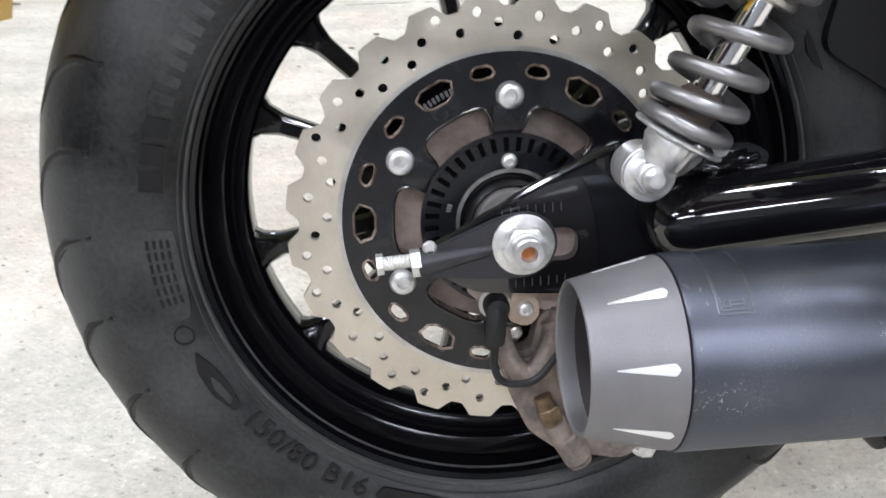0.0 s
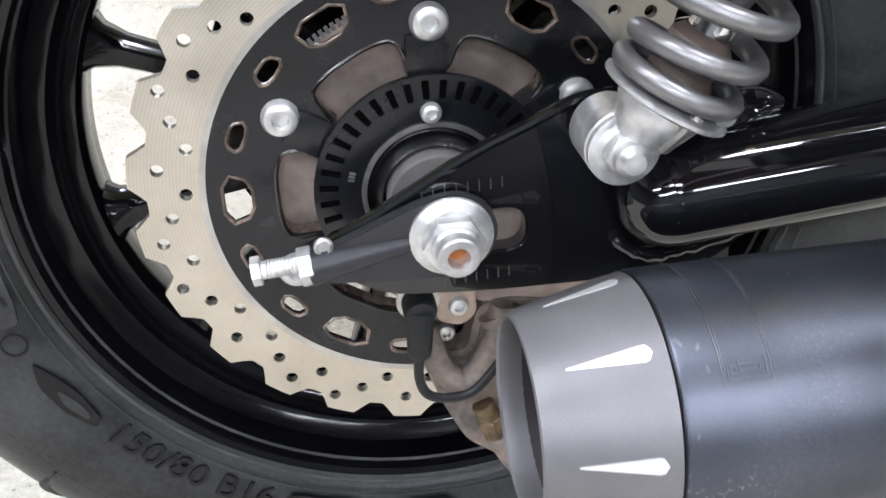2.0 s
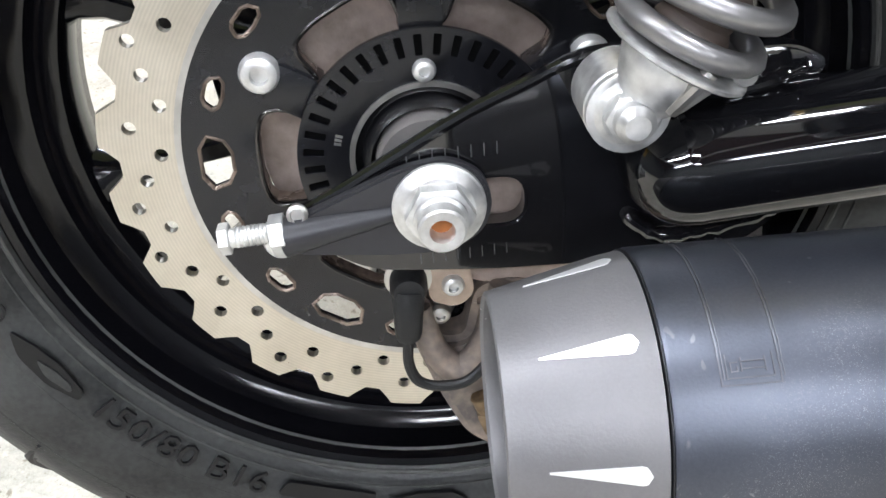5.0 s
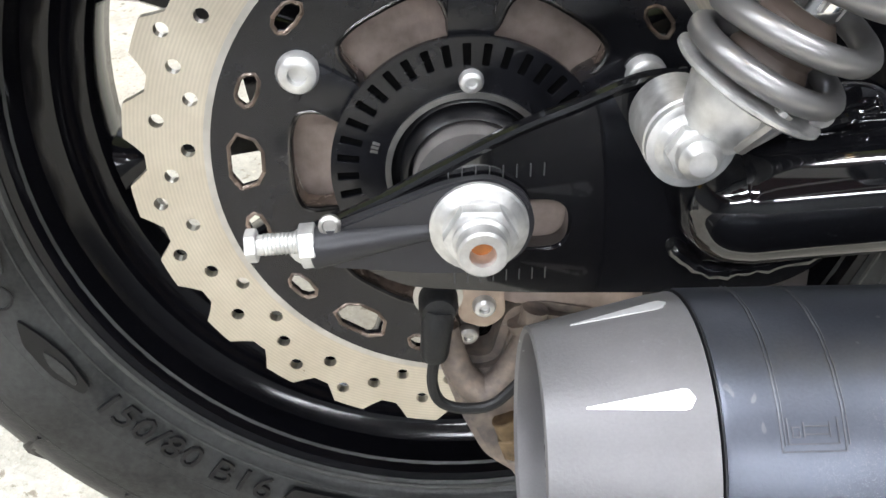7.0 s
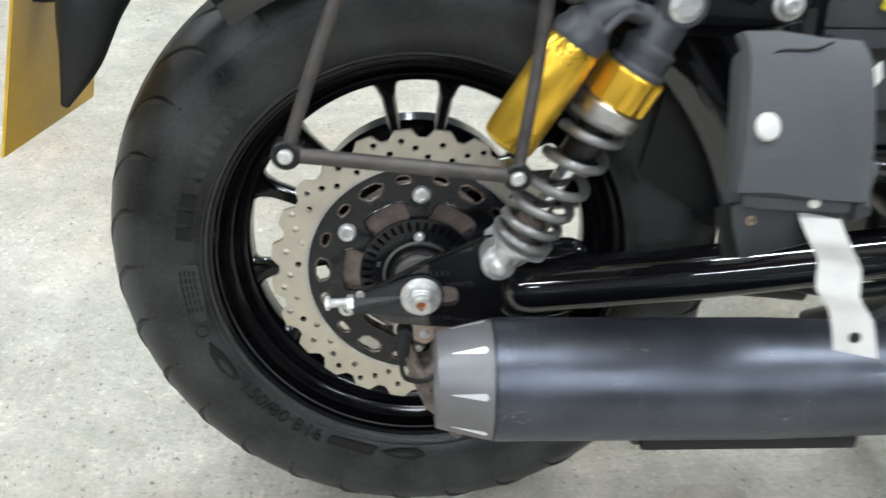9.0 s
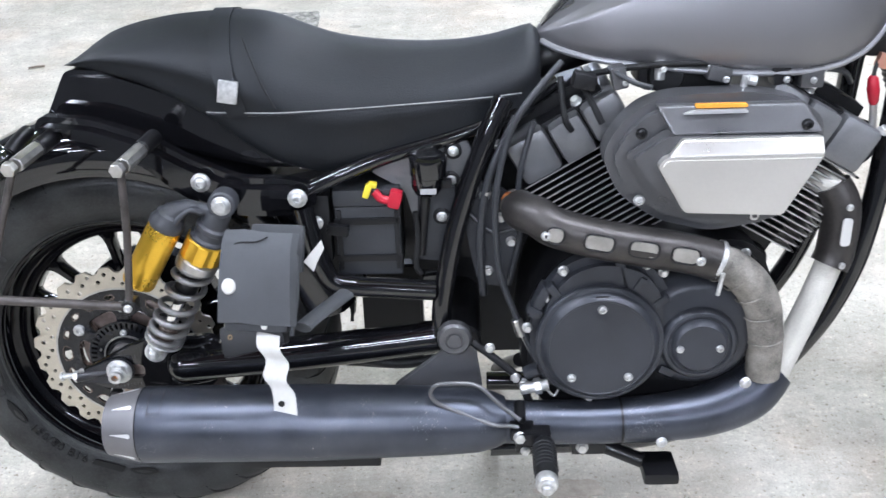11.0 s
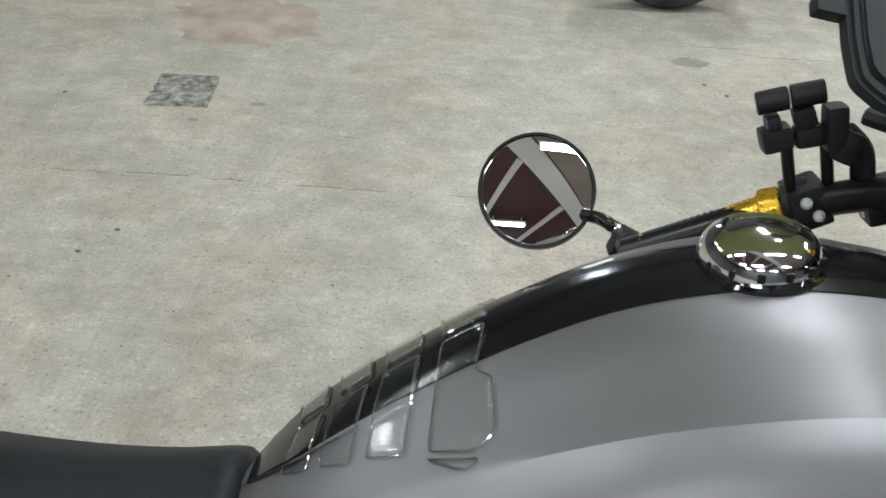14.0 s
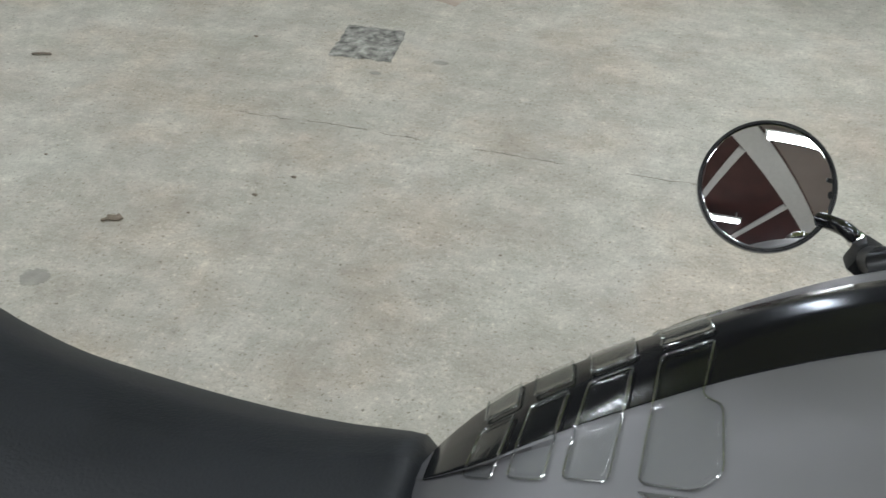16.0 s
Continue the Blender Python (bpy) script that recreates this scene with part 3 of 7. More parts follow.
def floor_marks():
    rng = random.Random(3)

    def blob(name, cx, cy, rx, ry, mat, label, cat, z, square=False, turn=0.0):
        pts = []
        for k in range(48):
            a = 2 * math.pi * k / 48
            r = 1 + (0.05 if square else 0.13) * rng.uniform(-1, 1)
            c, s = math.cos(a), math.sin(a)
            if square:
                q = max(abs(c), abs(s))
                c, s = c / q, s / q
            x, y = rx * c * r, ry * s * r
            pts.append((cx + x * math.cos(turn) - y * math.sin(turn), cy + x * math.sin(turn) + y * math.cos(turn), z))
        bm = bmesh.new()
        top = [bm.verts.new(p) for p in pts]
        mid = bm.verts.new((cx, cy, z + 0.0005))
        low = [bm.verts.new((cx + (p[0] - cx) * 1.02, cy + (p[1] - cy) * 1.02, 0.0005)) for p in pts]
        for k in range(48):
            j = (k + 1) % 48
            bm.faces.new((top[k], top[j], mid))
            bm.faces.new((low[k], low[j], top[j], top[k]))
        tagged(part(name, bm, mat), label, cat, kind="structure")

    blob("floor_patch", *PATCH, DARKPATCH, "rough dark mortar patch let into the floor", "floor patch", 0.004, True, 0.05)
    for cx, cy, rx, ry in ((-0.389, 1.036, 0.028, 0.026), (0.139, 2.189, 0.022, 0.012), (-0.016, 2.074, 0.016, 0.010), (1.436, 2.681, 0.06, 0.035)):
        blob("floor_spot", cx, cy, rx, ry, GREYSPOT, "small grey damp spot on the floor", "floor spot", 0.0012)
    for x0, x1, y in ((-0.29, -0.14, 1.768), (-0.1, 0.06, 1.777), (0.09, 0.2, 1.772), (0.33, 0.56, 1.767), (0.7, 1.0, 1.77), (1.4, 1.62, 2.815), (1.66, 1.9, 2.76)):
        pts = [(x0 + (x1 - x0) * k / 12, y + 0.004 * rng.uniform(-1, 1), 0.0006) for k in range(13)]
        tagged(part("floor_crack", pipe(pts, 0.0014, 6, 2, radii=[0.0004] + [0.0005 + 0.0011 * rng.random() for k in range(11)] + [0.0004], squash=0.5), CRACK), "thin dark hairline crack in the floor", "crack", "floor cracks", "structure")
    lf = part("dry_leaf", joined(*[block((-0.342 + dx, 1.254 + dy, 0.006), (w, h, 0.005), (15, 10, a), 0.002) for dx, dy, w, h, a in ((0, 0, 0.024, 0.014, 20), (0.012, 0.006, 0.016, 0.012, -35), (-0.012, -0.010, 0.018, 0.006, 60))]), DIRT)
    tagged(lf, "crumpled brown dry leaf on the floor", "leaf")
    tw = part("twig", pipe([(-0.95, 1.885, 0.004), (-0.925, 1.892, 0.006), (-0.9, 1.90, 0.004)], 0.004, 8, squash=0.7), DIRT)
    tagged(tw, "small dry twig lying on the floor", "twig")
    for px, py, r in ((-0.624, 1.443, 0.006), (-0.201, 1.324, 0.005), (-0.035, 1.523, 0.009), (-0.092, 1.43, 0.009), (-0.416, 2.186, 0.009), (0.482, 1.373, 0.006), (1.512, 2.445, 0.012), (1.455, 2.515, 0.01), (0.25, 1.25, 0.003)):
        r *= 0.6
        st = lathe([(r * 0.7, 0), (r, r * 0.25), (r * 0.75, r * 0.5), (r * 0.2, r * 0.62)], (px, py, 0), (0.1, 0.05, 1), 9)
        for v in st.verts:
            v.co.x = px + (v.co.x - px) * rng.uniform(0.9, 1.7)
        tagged(part("floor_crumb", st, DIRT), "dark crumb of dirt on the floor", "crumb", "floor crumbs")
    for cx, cy, rx, ry in ((0.35, -0.02, 0.05, 0.02), (0.50, -0.045, 0.07, 0.018), (0.70, 0.0, 0.06, 0.022), (0.27, -0.06, 0.05, 0.02)):
        blob("floor_seep", cx, cy, rx, ry, SEEP, "faint brown seepage on the concrete floor", "stain", 0.0012)
    blob("floor_stain", *STAINPOS, STAIN, "faded reddish stain on the concrete floor", "stain", 0.002)


PATCH = (-0.09, 2.245, 0.088, 0.10)
STAINPOS = (-0.03, 2.79, 0.26, 0.2)

# ---------------------------------------------------------------- the motorcycle
bike = thing("motorcycle", "matt grey and black cruiser motorcycle leaning on its side stand", "motorcycle", BIKE)
AX = 0.323          # height of the rear axle
DT = -1.4           # how far the disc has turned
FX, FZ = 1.585, 0.331


def tyre_mesh(R, half, bead, cx, cz, seg=120):
    prof = [(bead, 0.72), (bead + 0.012, 0.86), (bead + 0.03, 0.97), (bead + 0.055, 1.0), (bead + 0.075, 0.965), (R - 0.030, 0.86),
            (R - 0.016, 0.66), (R - 0.006, 0.38), (R, 0.0)]
    full = [(r, -half * k) for r, k in prof] + [(r, half * k) for r, k in reversed(prof[:-1])]
    return lathe(full, (cx, 0, cz), (0, -1, 0), seg, cap=False)


def moved(bm, dy):
    bm.transform(Matrix.Translation((0, dy, 0)))
    return bm


def tread_grooves(R, half, cx, cz, count, parent, dy=0.0):
    """Curved sipes running from the crown over the shoulder, each a part."""
    for s in (-1, 1):
        for k in range(count):
            a0 = 360 * (k + (0.5 if s > 0 else 0)) / count
            line = []
            for i in range(7):
                t = i / 6
                yy = half * (0.2 + 0.77 * t)
                rr = smooth_table((0, 0.38, 0.66, 0.86, 0.965, 1.0), (R, R - 0.006, R - 0.016, R - 0.030, R - 0.045, R - 0.06), yy / half) - 0.0016
                x, z = polar(rr, a0 + 15 * (1 - t) ** 1.6)
                line.append((cx + x, dy + s * yy, cz + z))
            part("tread_groove", pipe(line, 0.0016, 6, 2, radii=[0.0006, 0.0018, 0.0024, 0.0028, 0.003, 0.003, 0.0014]), LETTER, parent)
            # pale tube along the sipe: its dust and its lit wall, put in as colour
            edge = [(a, b, c) for a, b, c in line[2:]]
            turn = radians(0.75)
            edge = [(cx + (a - cx) * math.cos(turn) - (c - cz) * math.sin(turn), b, cz + (a - cx) * math.sin(turn) + (c - cz) * math.cos(turn)) for a, b, c in edge]
            part("groove_edge", pipe(edge, 0.0012, 6, 2, radii=[0.0006, 0.0012, 0.0015, 0.0016, 0.0008]), DUSTLIT, parent)


def arc_text(text, size, r, deg, y, cx, cz, depth=0.0008, spread=1.0):
    """Raised lettering bent round the wheel's axis, its middle at deg (reads along the lower edge)."""
    cu = bpy.data.curves.new("txt", "FONT")
    cu.body, cu.size, cu.extrude, cu.resolution_u = text, size, depth, 2
    cu.align_x, cu.align_y = "CENTER", "CENTER"
    cu.space_character = spread
    ob = bpy.data.objects.new("txt", cu)
    scene.collection.objects.link(ob)
    dg = bpy.context.evaluated_depsgraph_get()
    me = bpy.data.meshes.new_from_object(ob.evaluated_get(dg))
    bm = bmesh.new()
    bm.from_mesh(me)
    bpy.data.objects.remove(ob)
    bpy.data.meshes.remove(me)
    for v in bm.verts:
        a = radians(deg) + v.co.x / r
        rr = r - v.co.y
        v.co = Vector((cx + rr * math.cos(a), y - v.co.z, cz + rr * math.sin(a)))
    return bm


def arc_bar(r0, r1, d0, d1, y, cx, cz, th=0.0008):
    n = max(3, int(abs(d1 - d0) / 2))
    loops = []
    for k in range(n + 1):
        d = d0 + (d1 - d0) * k / n
        a, b = polar(r0, d), polar(r1, d)
        loops.append([(cx + a[0], y, cz + a[1]), (cx + b[0], y, cz + b[1]), (cx + b[0], y - th, cz + b[1]), (cx + a[0], y - th, cz + a[1])])
    return rings(loops)


def rear_wheel():
    WY = 0.0125         # the wheel's middle plane
    w = part("rear_wheel", lathe([(0.030, -0.055), (0.032, -0.05), (0.032, 0.05), (0.030, 0.055)], (0, 0, AX), (0, 1, 0), 40), RIMBLACK, bike, "black cast alloy rear wheel")
    part("tyre", moved(tyre_mesh(0.323, 0.075, 0.205, 0, AX), WY), RUBBER, w, "worn black rubber tyre with curved tread grooves")
    tread_grooves(0.323, 0.075, 0, AX, 30, w, WY)
    near = [(0.2155, -0.054), (0.2155, -0.060), (0.212, -0.0615), (0.2085, -0.060), (0.205, -0.052), (0.2025, -0.040), (0.196, -0.034), (0.1925, -0.0325), (0.190, -0.026), (0.1845, -0.0215), (0.180, -0.020), (0.1775, -0.016)]
    rim = near + [(r, -h) for r, h in reversed(near)]
    part("rim", lathe([(r, -h) for r, h in rim], (0, WY, AX), (0, -1, 0), 96, cap=False, wrap=True), RIMBLACK, w)
    for d in SPOKES:
        loops = []
        for r, wd, th in ((0.05, 0.030, 0.02), (0.09, 0.016, 0.016), (0.13, 0.013, 0.014), (0.160, 0.015, 0.015), (0.172, 0.022, 0.016), (0.182, 0.042, 0.018)):
            x, z = polar(r, d)
            tx, tz = -math.sin(radians(d)), math.cos(radians(d))
            sec = []
            for q in range(8):
                aa = 2 * math.pi * (q + 0.5) / 8
                s, t = math.cos(aa), math.sin(aa)
                s, t = (abs(s) ** 0.6) * (1 if s > 0 else -1), (abs(t) ** 0.6) * (1 if t > 0 else -1)
                sec.append((x + tx * s * wd / 2, WY + t * th, AX + z + tz * s * wd / 2))
            loops.append(sec)
        part("spoke", rings(loops), RIMBLACK, w, smooth=0.9)
    part("hub_casting", lathe([(0.03, 0), (0.078, 0), (0.080, 0.006), (0.080, 0.03), (0.03, 0.032)], (0, -0.052, AX), (0, 1, 0), 48), BROWN, w, "brown stained hub casting")
    part("belt_pulley", lathe([(0.03, 0), (0.118, 0), (0.118, 0.03), (0.03, 0.034)], (0, 0.062, AX), (0, 1, 0), 80), RIMBLACK, w)
    letters = (("150/80 B16", 0.0235, 0.2305, 229.5),)
    for text, size, r, d in letters:
        part("lettering", arc_text(text, size, r, d, WY - 0.0735, 0, AX, spread=1.0), LETTER, w, "raised tyre size lettering")
    def relief(name, pts, th=0.0007, material=LETTER):
        """A raised closed outline given in (radius, degrees) on the sidewall."""
        flat = rounded([(math.radians(g) * 0.23, r) for r, g in pts], 0.003, 4)
        loops = [[(polar(v, math.degrees(t / 0.23))[0], WY - 0.0735 - y, AX + polar(v, math.degrees(t / 0.23))[1]) for t, v in flat] for y in (-0.001, th)]
        part(name, rings(loops), material, w)

    relief("moulded_leaf", [(0.2335, 201.5), (0.2395, 205), (0.2400, 210), (0.2350, 214.5), (0.2290, 214.0), (0.2255, 209), (0.2280, 205)])
    relief("moulded_leaf", [(0.2330, 206.5), (0.2365, 209), (0.2340, 213), (0.2300, 212), (0.2300, 209)], 0.0013, RUBBER)
    relief("moulded_pill", [(0.2235, 245.5), (0.2345, 244.6), (0.2355, 257.6), (0.2235, 258.8)])
    relief("moulded_drop", [(0.2290, 260.0), (0.2350, 263.5), (0.2365, 268), (0.2310, 272.5), (0.2230, 270), (0.2225, 265)])
    relief("moulded_drop", [(0.2290, 262.5), (0.2325, 266), (0.2300, 270), (0.2260, 267)], 0.0012, RUBBER)
    relief("moulded_panel", [(0.2215, 179.5), (0.2415, 179.5), (0.2420, 192), (0.2385, 195.5), (0.2255, 195.5), (0.2215, 192)], 0.0004, RUBBER)
    for r in (0.2250, 0.2295, 0.2340, 0.2385):
        for g in range(181, 193, 2):
            part("moulded_bar", arc_bar(r, r + 0.0022, g, g + 1.5, WY - 0.0738, 0, AX, 0.0005), LETTER, w)
    part("moulded_ring", lathe([(0.0060, 0), (0.0072, 0), (0.0072, 0.0006), (0.0060, 0.0006)], (polar(0.2345, 198.2)[0], WY - 0.0733, AX + polar(0.2345, 198.2)[1]), (0, -1, 0), 24, cap=False, wrap=True), LETTER, w)
    for r in (0.2175, 0.2445):
        part("sidewall_rib", lathe([(r - 0.0009, 0), (r - 0.0004, 0.0009), (r + 0.0004, 0.0009), (r + 0.0009, 0)], (0, WY - 0.0728, AX), (0, -1, 0), 120, cap=False), RUBBER, w)
    part("shoulder_line", lathe([(0.2705, 0), (0.2715, 0.0012), (0.2732, 0.0012), (0.2745, 0)], (0, WY - 0.0722, AX), (0, -1, 0), 120, cap=False), RUBBER, w)
    part("bead_line", lathe([(0.2135, 0), (0.2143, 0.0010), (0.2153, 0.0010), (0.2160, 0)], (0, WY - 0.0645, AX), (0, -1, 0), 120, cap=False), DUSTLIT, w)
    for k in range(3):
        part("moulded_bar", arc_bar(0.2265, 0.2425, 161 + 4.4 * k, 164.2 + 4.4 * k, WY - 0.0733, 0, AX, 0.0006), LETTER, w)
    for d in range(136, 158, 3):
        part("moulded_bar", arc_bar(0.228, 0.246, d, d + 1.7, WY - 0.0733, 0, AX, 0.0004), RUBBER, w)
    return w


SPOKES = (20, 43, 80, 101, 136.5, 159.5, 192, 218, 255, 278, 316, 340)


def rear_disc():
    yd = -0.070
    lobes, out = 24, []
    for k in range(lobes * 10):
        a = 360 * k / (lobes * 10)
        ph = (a * lobes / 360) % 1
        v = min(1.0, max(0.0, (0.5 - 0.5 * math.cos(2 * math.pi * ph) - 0.06) / 0.62))
        out.append(polar(0.1385 + 0.0085 * v * v * (3 - 2 * v), a + LOBE0))
    steps = (0.1257, 0.1376, 0.1290, 0.1200, 0.1330, 0.1200, 0.1285, 0.1362)
    holes = [circle(*polar(steps[k % 8], 5.625 * k + HOLE0), 0.0032, 12) for k in range(64)]
    holes.append(circle(0, 0, 0.110, 96))
    d = part("brake_disc", plate(out, yd + 0.0025, yd - 0.0025, holes, 0, AX), DISC, bike, "wave-edged drilled steel rear brake disc", 0.5)
    part("worn_edge", lathe([(0.1105, 0), (0.1135, 0), (0.1135, 0.0004), (0.1105, 0.0004)], (0, yd - 0.0026, AX), (0, -1, 0), 96, cap=False, wrap=True), STEEL, d)
    outline = circle(0, 0, 0.1105, 120)
    # the inner edge opens between the bolts and reaches in at every bolt
    inner = [polar(r, 90 + DT + 60 * k + a) for k in range(6) for a, r in ((-29, 0.0768), (-22, 0.0772), (-15.5, 0.0768), (-12.5, 0.0750), (-10.5, 0.0705), (-9.5, 0.065), (-8, 0.0605), (-4.5, 0.0582), (4.5, 0.0582), (8, 0.0605), (9.5, 0.065), (10.5, 0.0705), (12.5, 0.0750), (15.5, 0.0768), (22, 0.0772))]
    holes = [inner]
    for k in range(6):
        b = 60 * k + DT
        holes.append([polar(r, b + a) for r, a in ((0.0995, 7.5), (0.103, 4), (0.103, -4), (0.0995, -7.5), (0.092, -6.5), (0.0885, -3), (0.0885, 3), (0.092, 6.5))])
        for s in (-19.5, 19.5):
            holes.append([polar(r, b + s + a) for r, a in ((0.0975, 4.6), (0.101, 3.6), (0.1025, 2), (0.1025, -2), (0.101, -3.6), (0.0975, -4.6), (0.095, -3.4), (0.094, 0), (0.095, 3.4))])
    part("carrier", plate(outline, yd + 0.002, yd - 0.003, holes, 0, AX), CARRIER, d, "black painted disc carrier with cut-outs", 0.5)
    for hole in holes[1:]:
        part("hole_rim", pipe([(x, yd - 0.0026, AX + z) for x, z in hole + hole[:1]], 0.0010, 6, 1), WORNWALL, d)
    wall = [(x, z, math.hypot(x, z)) for x, z in inner]
    part("inner_wall", rings([[(x * (1 + g / r), y, AX + z * (1 + g / r)) for x, z, r in wall] for y, g in ((yd - 0.0026, 0), (yd + 0.011, 0), (yd + 0.011, 0.003), (yd - 0.0026, 0.003))], cap=False, wrap=True), WORNWALL, d, "worn brown edge of the cut-outs")
    part("inner_edge", pipe([(x, yd - 0.0022, AX + z) for x, z in inner + inner[:1]], 0.0013, 8, 2), EDGE, d)
    for k in range(6):
        x, z = polar(0.0824, 90 + DT + 60 * k)
        part("disc_bolt", cap_bolt((x, yd - 0.003, AX + z), (0, -1, 0), 0.0092, 0.006), ZINC, d, "zinc plated button-head bolt")
    ring = circle(0, 0, 0.0592, 96)
    slots = [circle(0, 0, 0.034, 64)]
    for k in range(40):
        a = 9 * k + 2
        slots.append([polar(r, a + s) for r, s in ((0.0472, -1.5), (0.0476, -1.9), (0.0560, -1.8), (0.0565, -1.4), (0.0565, 1.4), (0.0560, 1.8), (0.0476, 1.9), (0.0472, 1.5))])
    s = part("sensor_ring", plate(ring, -0.0765, -0.080, slots, 0.0003, AX), CARRIER, bike, "black slotted speed sensor ring", 0.5)
    # near-black disc stands in for the shade inside the slots
    part("slot_shade", lathe([(0.032, 0), (0.058, 0), (0.058, 0.002), (0.032, 0.002)], (0, -0.073, AX), (0, -1, 0), 64), VOID, s)
    part("ring_lip", lathe([(0.0335, 0), (0.036, 0), (0.036, 0.0012), (0.0335, 0.0012)], (0, -0.0802, AX), (0, -1, 0), 64, cap=False, wrap=True), STEEL, s)
    for k in range(3):
        x, z = polar(0.0408, 90 + 120 * k)
        part("ring_bolt", cap_bolt((x, -0.080, AX + z), (0, -1, 0), 0.0052, 0.004), ZINC, s)
    for k in range(3):
        part("stamped_mark", arc_bar(0.0400, 0.0432, 160.5 + 2.6 * k, 162.3 + 2.6 * k, -0.0800, 0, AX, 0.0002), STEEL, s)
    for k in range(7):
        part("stamped_mark", arc_bar(0.0915, 0.0955, 112.0 + 1.9 * k, 113.2 + 1.9 * k, yd - 0.003, 0, AX, 0.0002), MARKGREY, d)
    for k in range(6):
        x, z = polar(0.0665, 60 + 60 * k + 30)
        part("drive_lug", block((x, -0.066, AX + z), (0.022, 0.02, 0.02), (0, -(60 + 60 * k + 30), 0), 0.004), CARRIER, d)
    part("hub_sleeve", lathe([(0.0335, 0), (0.0335, 0.004), (0.0300, 0.006), (0.0285, 0.014), (0.0265, 0.016), (0.0265, 0.010)], (0, -0.071, AX), (0, -1, 0), 48), SATIN, bike, "black hub sleeve")
    part("axle_spacer", lathe([(0.0245, 0), (0.0245, 0.018), (0.0235, 0.020), (0.015, 0.0205)], (0, -0.074, AX), (0, -1, 0), 40), HUBGREY, bike, "dull grey axle spacer")


LOBE0, HOLE0 = 178.9, 148.1


def swingarm():
    pl = rounded([(-0.055, 0.304), (-0.030, 0.288), (0.02, 0.2838), (0.075, 0.2825), (0.128, 0.284), (0.150, 0.300), (0.150, 0.345), (0.112, 0.358), (0.092, 0.366),
                  (0.080, 0.3765), (0.060, 0.3760), (0.037, 0.3665), (0.0133, 0.3560), (-0.030, 0.3310), (-0.042, 0.321)], 0.012)
    slot = rounded([(0.004, 0.3062), (0.0373, 0.3062), (0.0373, 0.3278), (0.004, 0.3278)], 0.0105, 6)
    s = part("swingarm", plate(pl, -0.106, -0.117, (slot,), 0.0012), GLOSS, bike, "gloss black steel swingarm")
    part("swingarm_tube", pipe([(0.079, -0.120, 0.3275), (0.086, -0.121, 0.3285), (0.098, -0.122, 0.330), (0.12, -0.122, 0.3325), (0.25, -0.122, 0.343), (0.38, -0.122, 0.357), (0.52, -0.12, 0.373)], 0.0265, 32, 5,
                               radii=[0.010, 0.0195, 0.0255, 0.0268, 0.0262, 0.0252, 0.0245]), GLOSS, s)
    rng = random.Random(11)

    def weld(pts, r):
        """A lumpy weld bead: short overlapping scales along a line."""
        line = spline(pts, 7)
        part("weld_bead", pipe(line, r, 10, 1, radii=[r * (0.75 + 0.45 * rng.random()) * (1.0 if k % 2 else 0.8) for k in range(len(line))]), GLOSS, s)

    weld([(0.080, -0.118, 0.306), (0.095, -0.124, 0.298), (0.122, -0.122, 0.300), (0.148, -0.119, 0.306)], 0.0036)
    weld([(0.088, -0.118, 0.356), (0.106, -0.123, 0.3605), (0.13, -0.123, 0.3625), (0.150, -0.119, 0.368)], 0.0038)
    weld([(0.098, -0.128, 0.364), (0.122, -0.130, 0.364), (0.146, -0.126, 0.369)], 0.003)
    part("gusset", plate(rounded([(0.085, 0.352), (0.150, 0.355), (0.160, 0.368), (0.146, 0.376), (0.105, 0.376), (0.085, 0.378)], 0.006), -0.108, -0.119, (), 0.0015), GLOSS, s)
    part("slot_back", block((0.02, -0.1, 0.317), (0.05, 0.006, 0.034), bevel=0.002), BROWN, s)
    for k in range(8):
        for x, z, h in ((-0.0108, 0.3398, 0.0055), (-0.008, 0.2925, 0.005)):
            part("index_mark", block((x + 0.0053 * k, -0.1172, z + 0.0003 * k), (0.0005, 0.0006, h), bevel=0), MARKGREY, s)
    part("plate_lip", pipe([(-0.056, -0.114, 0.3180), (-0.035, -0.1145, 0.3290), (-0.018, -0.115, 0.3390), (0.0133, -0.115, 0.3565), (0.037, -0.115, 0.3668), (0.060, -0.114, 0.3762), (0.078, -0.112, 0.3775)], 0.0030, 10, 5), GLOSS, s)
    # far arm
    part("swingarm_tube", pipe([(0.0, 0.12, 0.325), (0.25, 0.12, 0.347), (0.52, 0.12, 0.374)], 0.0245, 20), GLOSS, s)
    part("pivot_tube", rod((0.52, -0.15, 0.374), (0.52, 0.15, 0.374), 0.028), SATIN, s)
    a = part("axle_adjuster", plate(rounded([(-0.061, 0.3025), (-0.061, 0.3185), (-0.012, 0.3390), (0.006, 0.3415), (0.0195, 0.334), (0.0238, 0.3205), (0.0195, 0.307), (0.006, 0.2985), (-0.018, 0.2985)], 0.006),
                                    -0.1175, -0.1235, (), 0.0012), GREYBLOCK, bike, "dark grey axle adjuster block")
    part("adjuster_barrel", rod((-0.0645, -0.122, 0.3112), (-0.018, -0.122, 0.3185), 0.0086, 0.004), GREYBLOCK, a)
    part("adjuster_rivet", lathe([(0.0045, 0), (0.0045, 0.0025), (0.003, 0.0032), (0.0026, 0.002), (0.0001, 0.002)], (-0.057, -0.1215, 0.3215), (0, -1, 0.2), 16), STEEL, a)
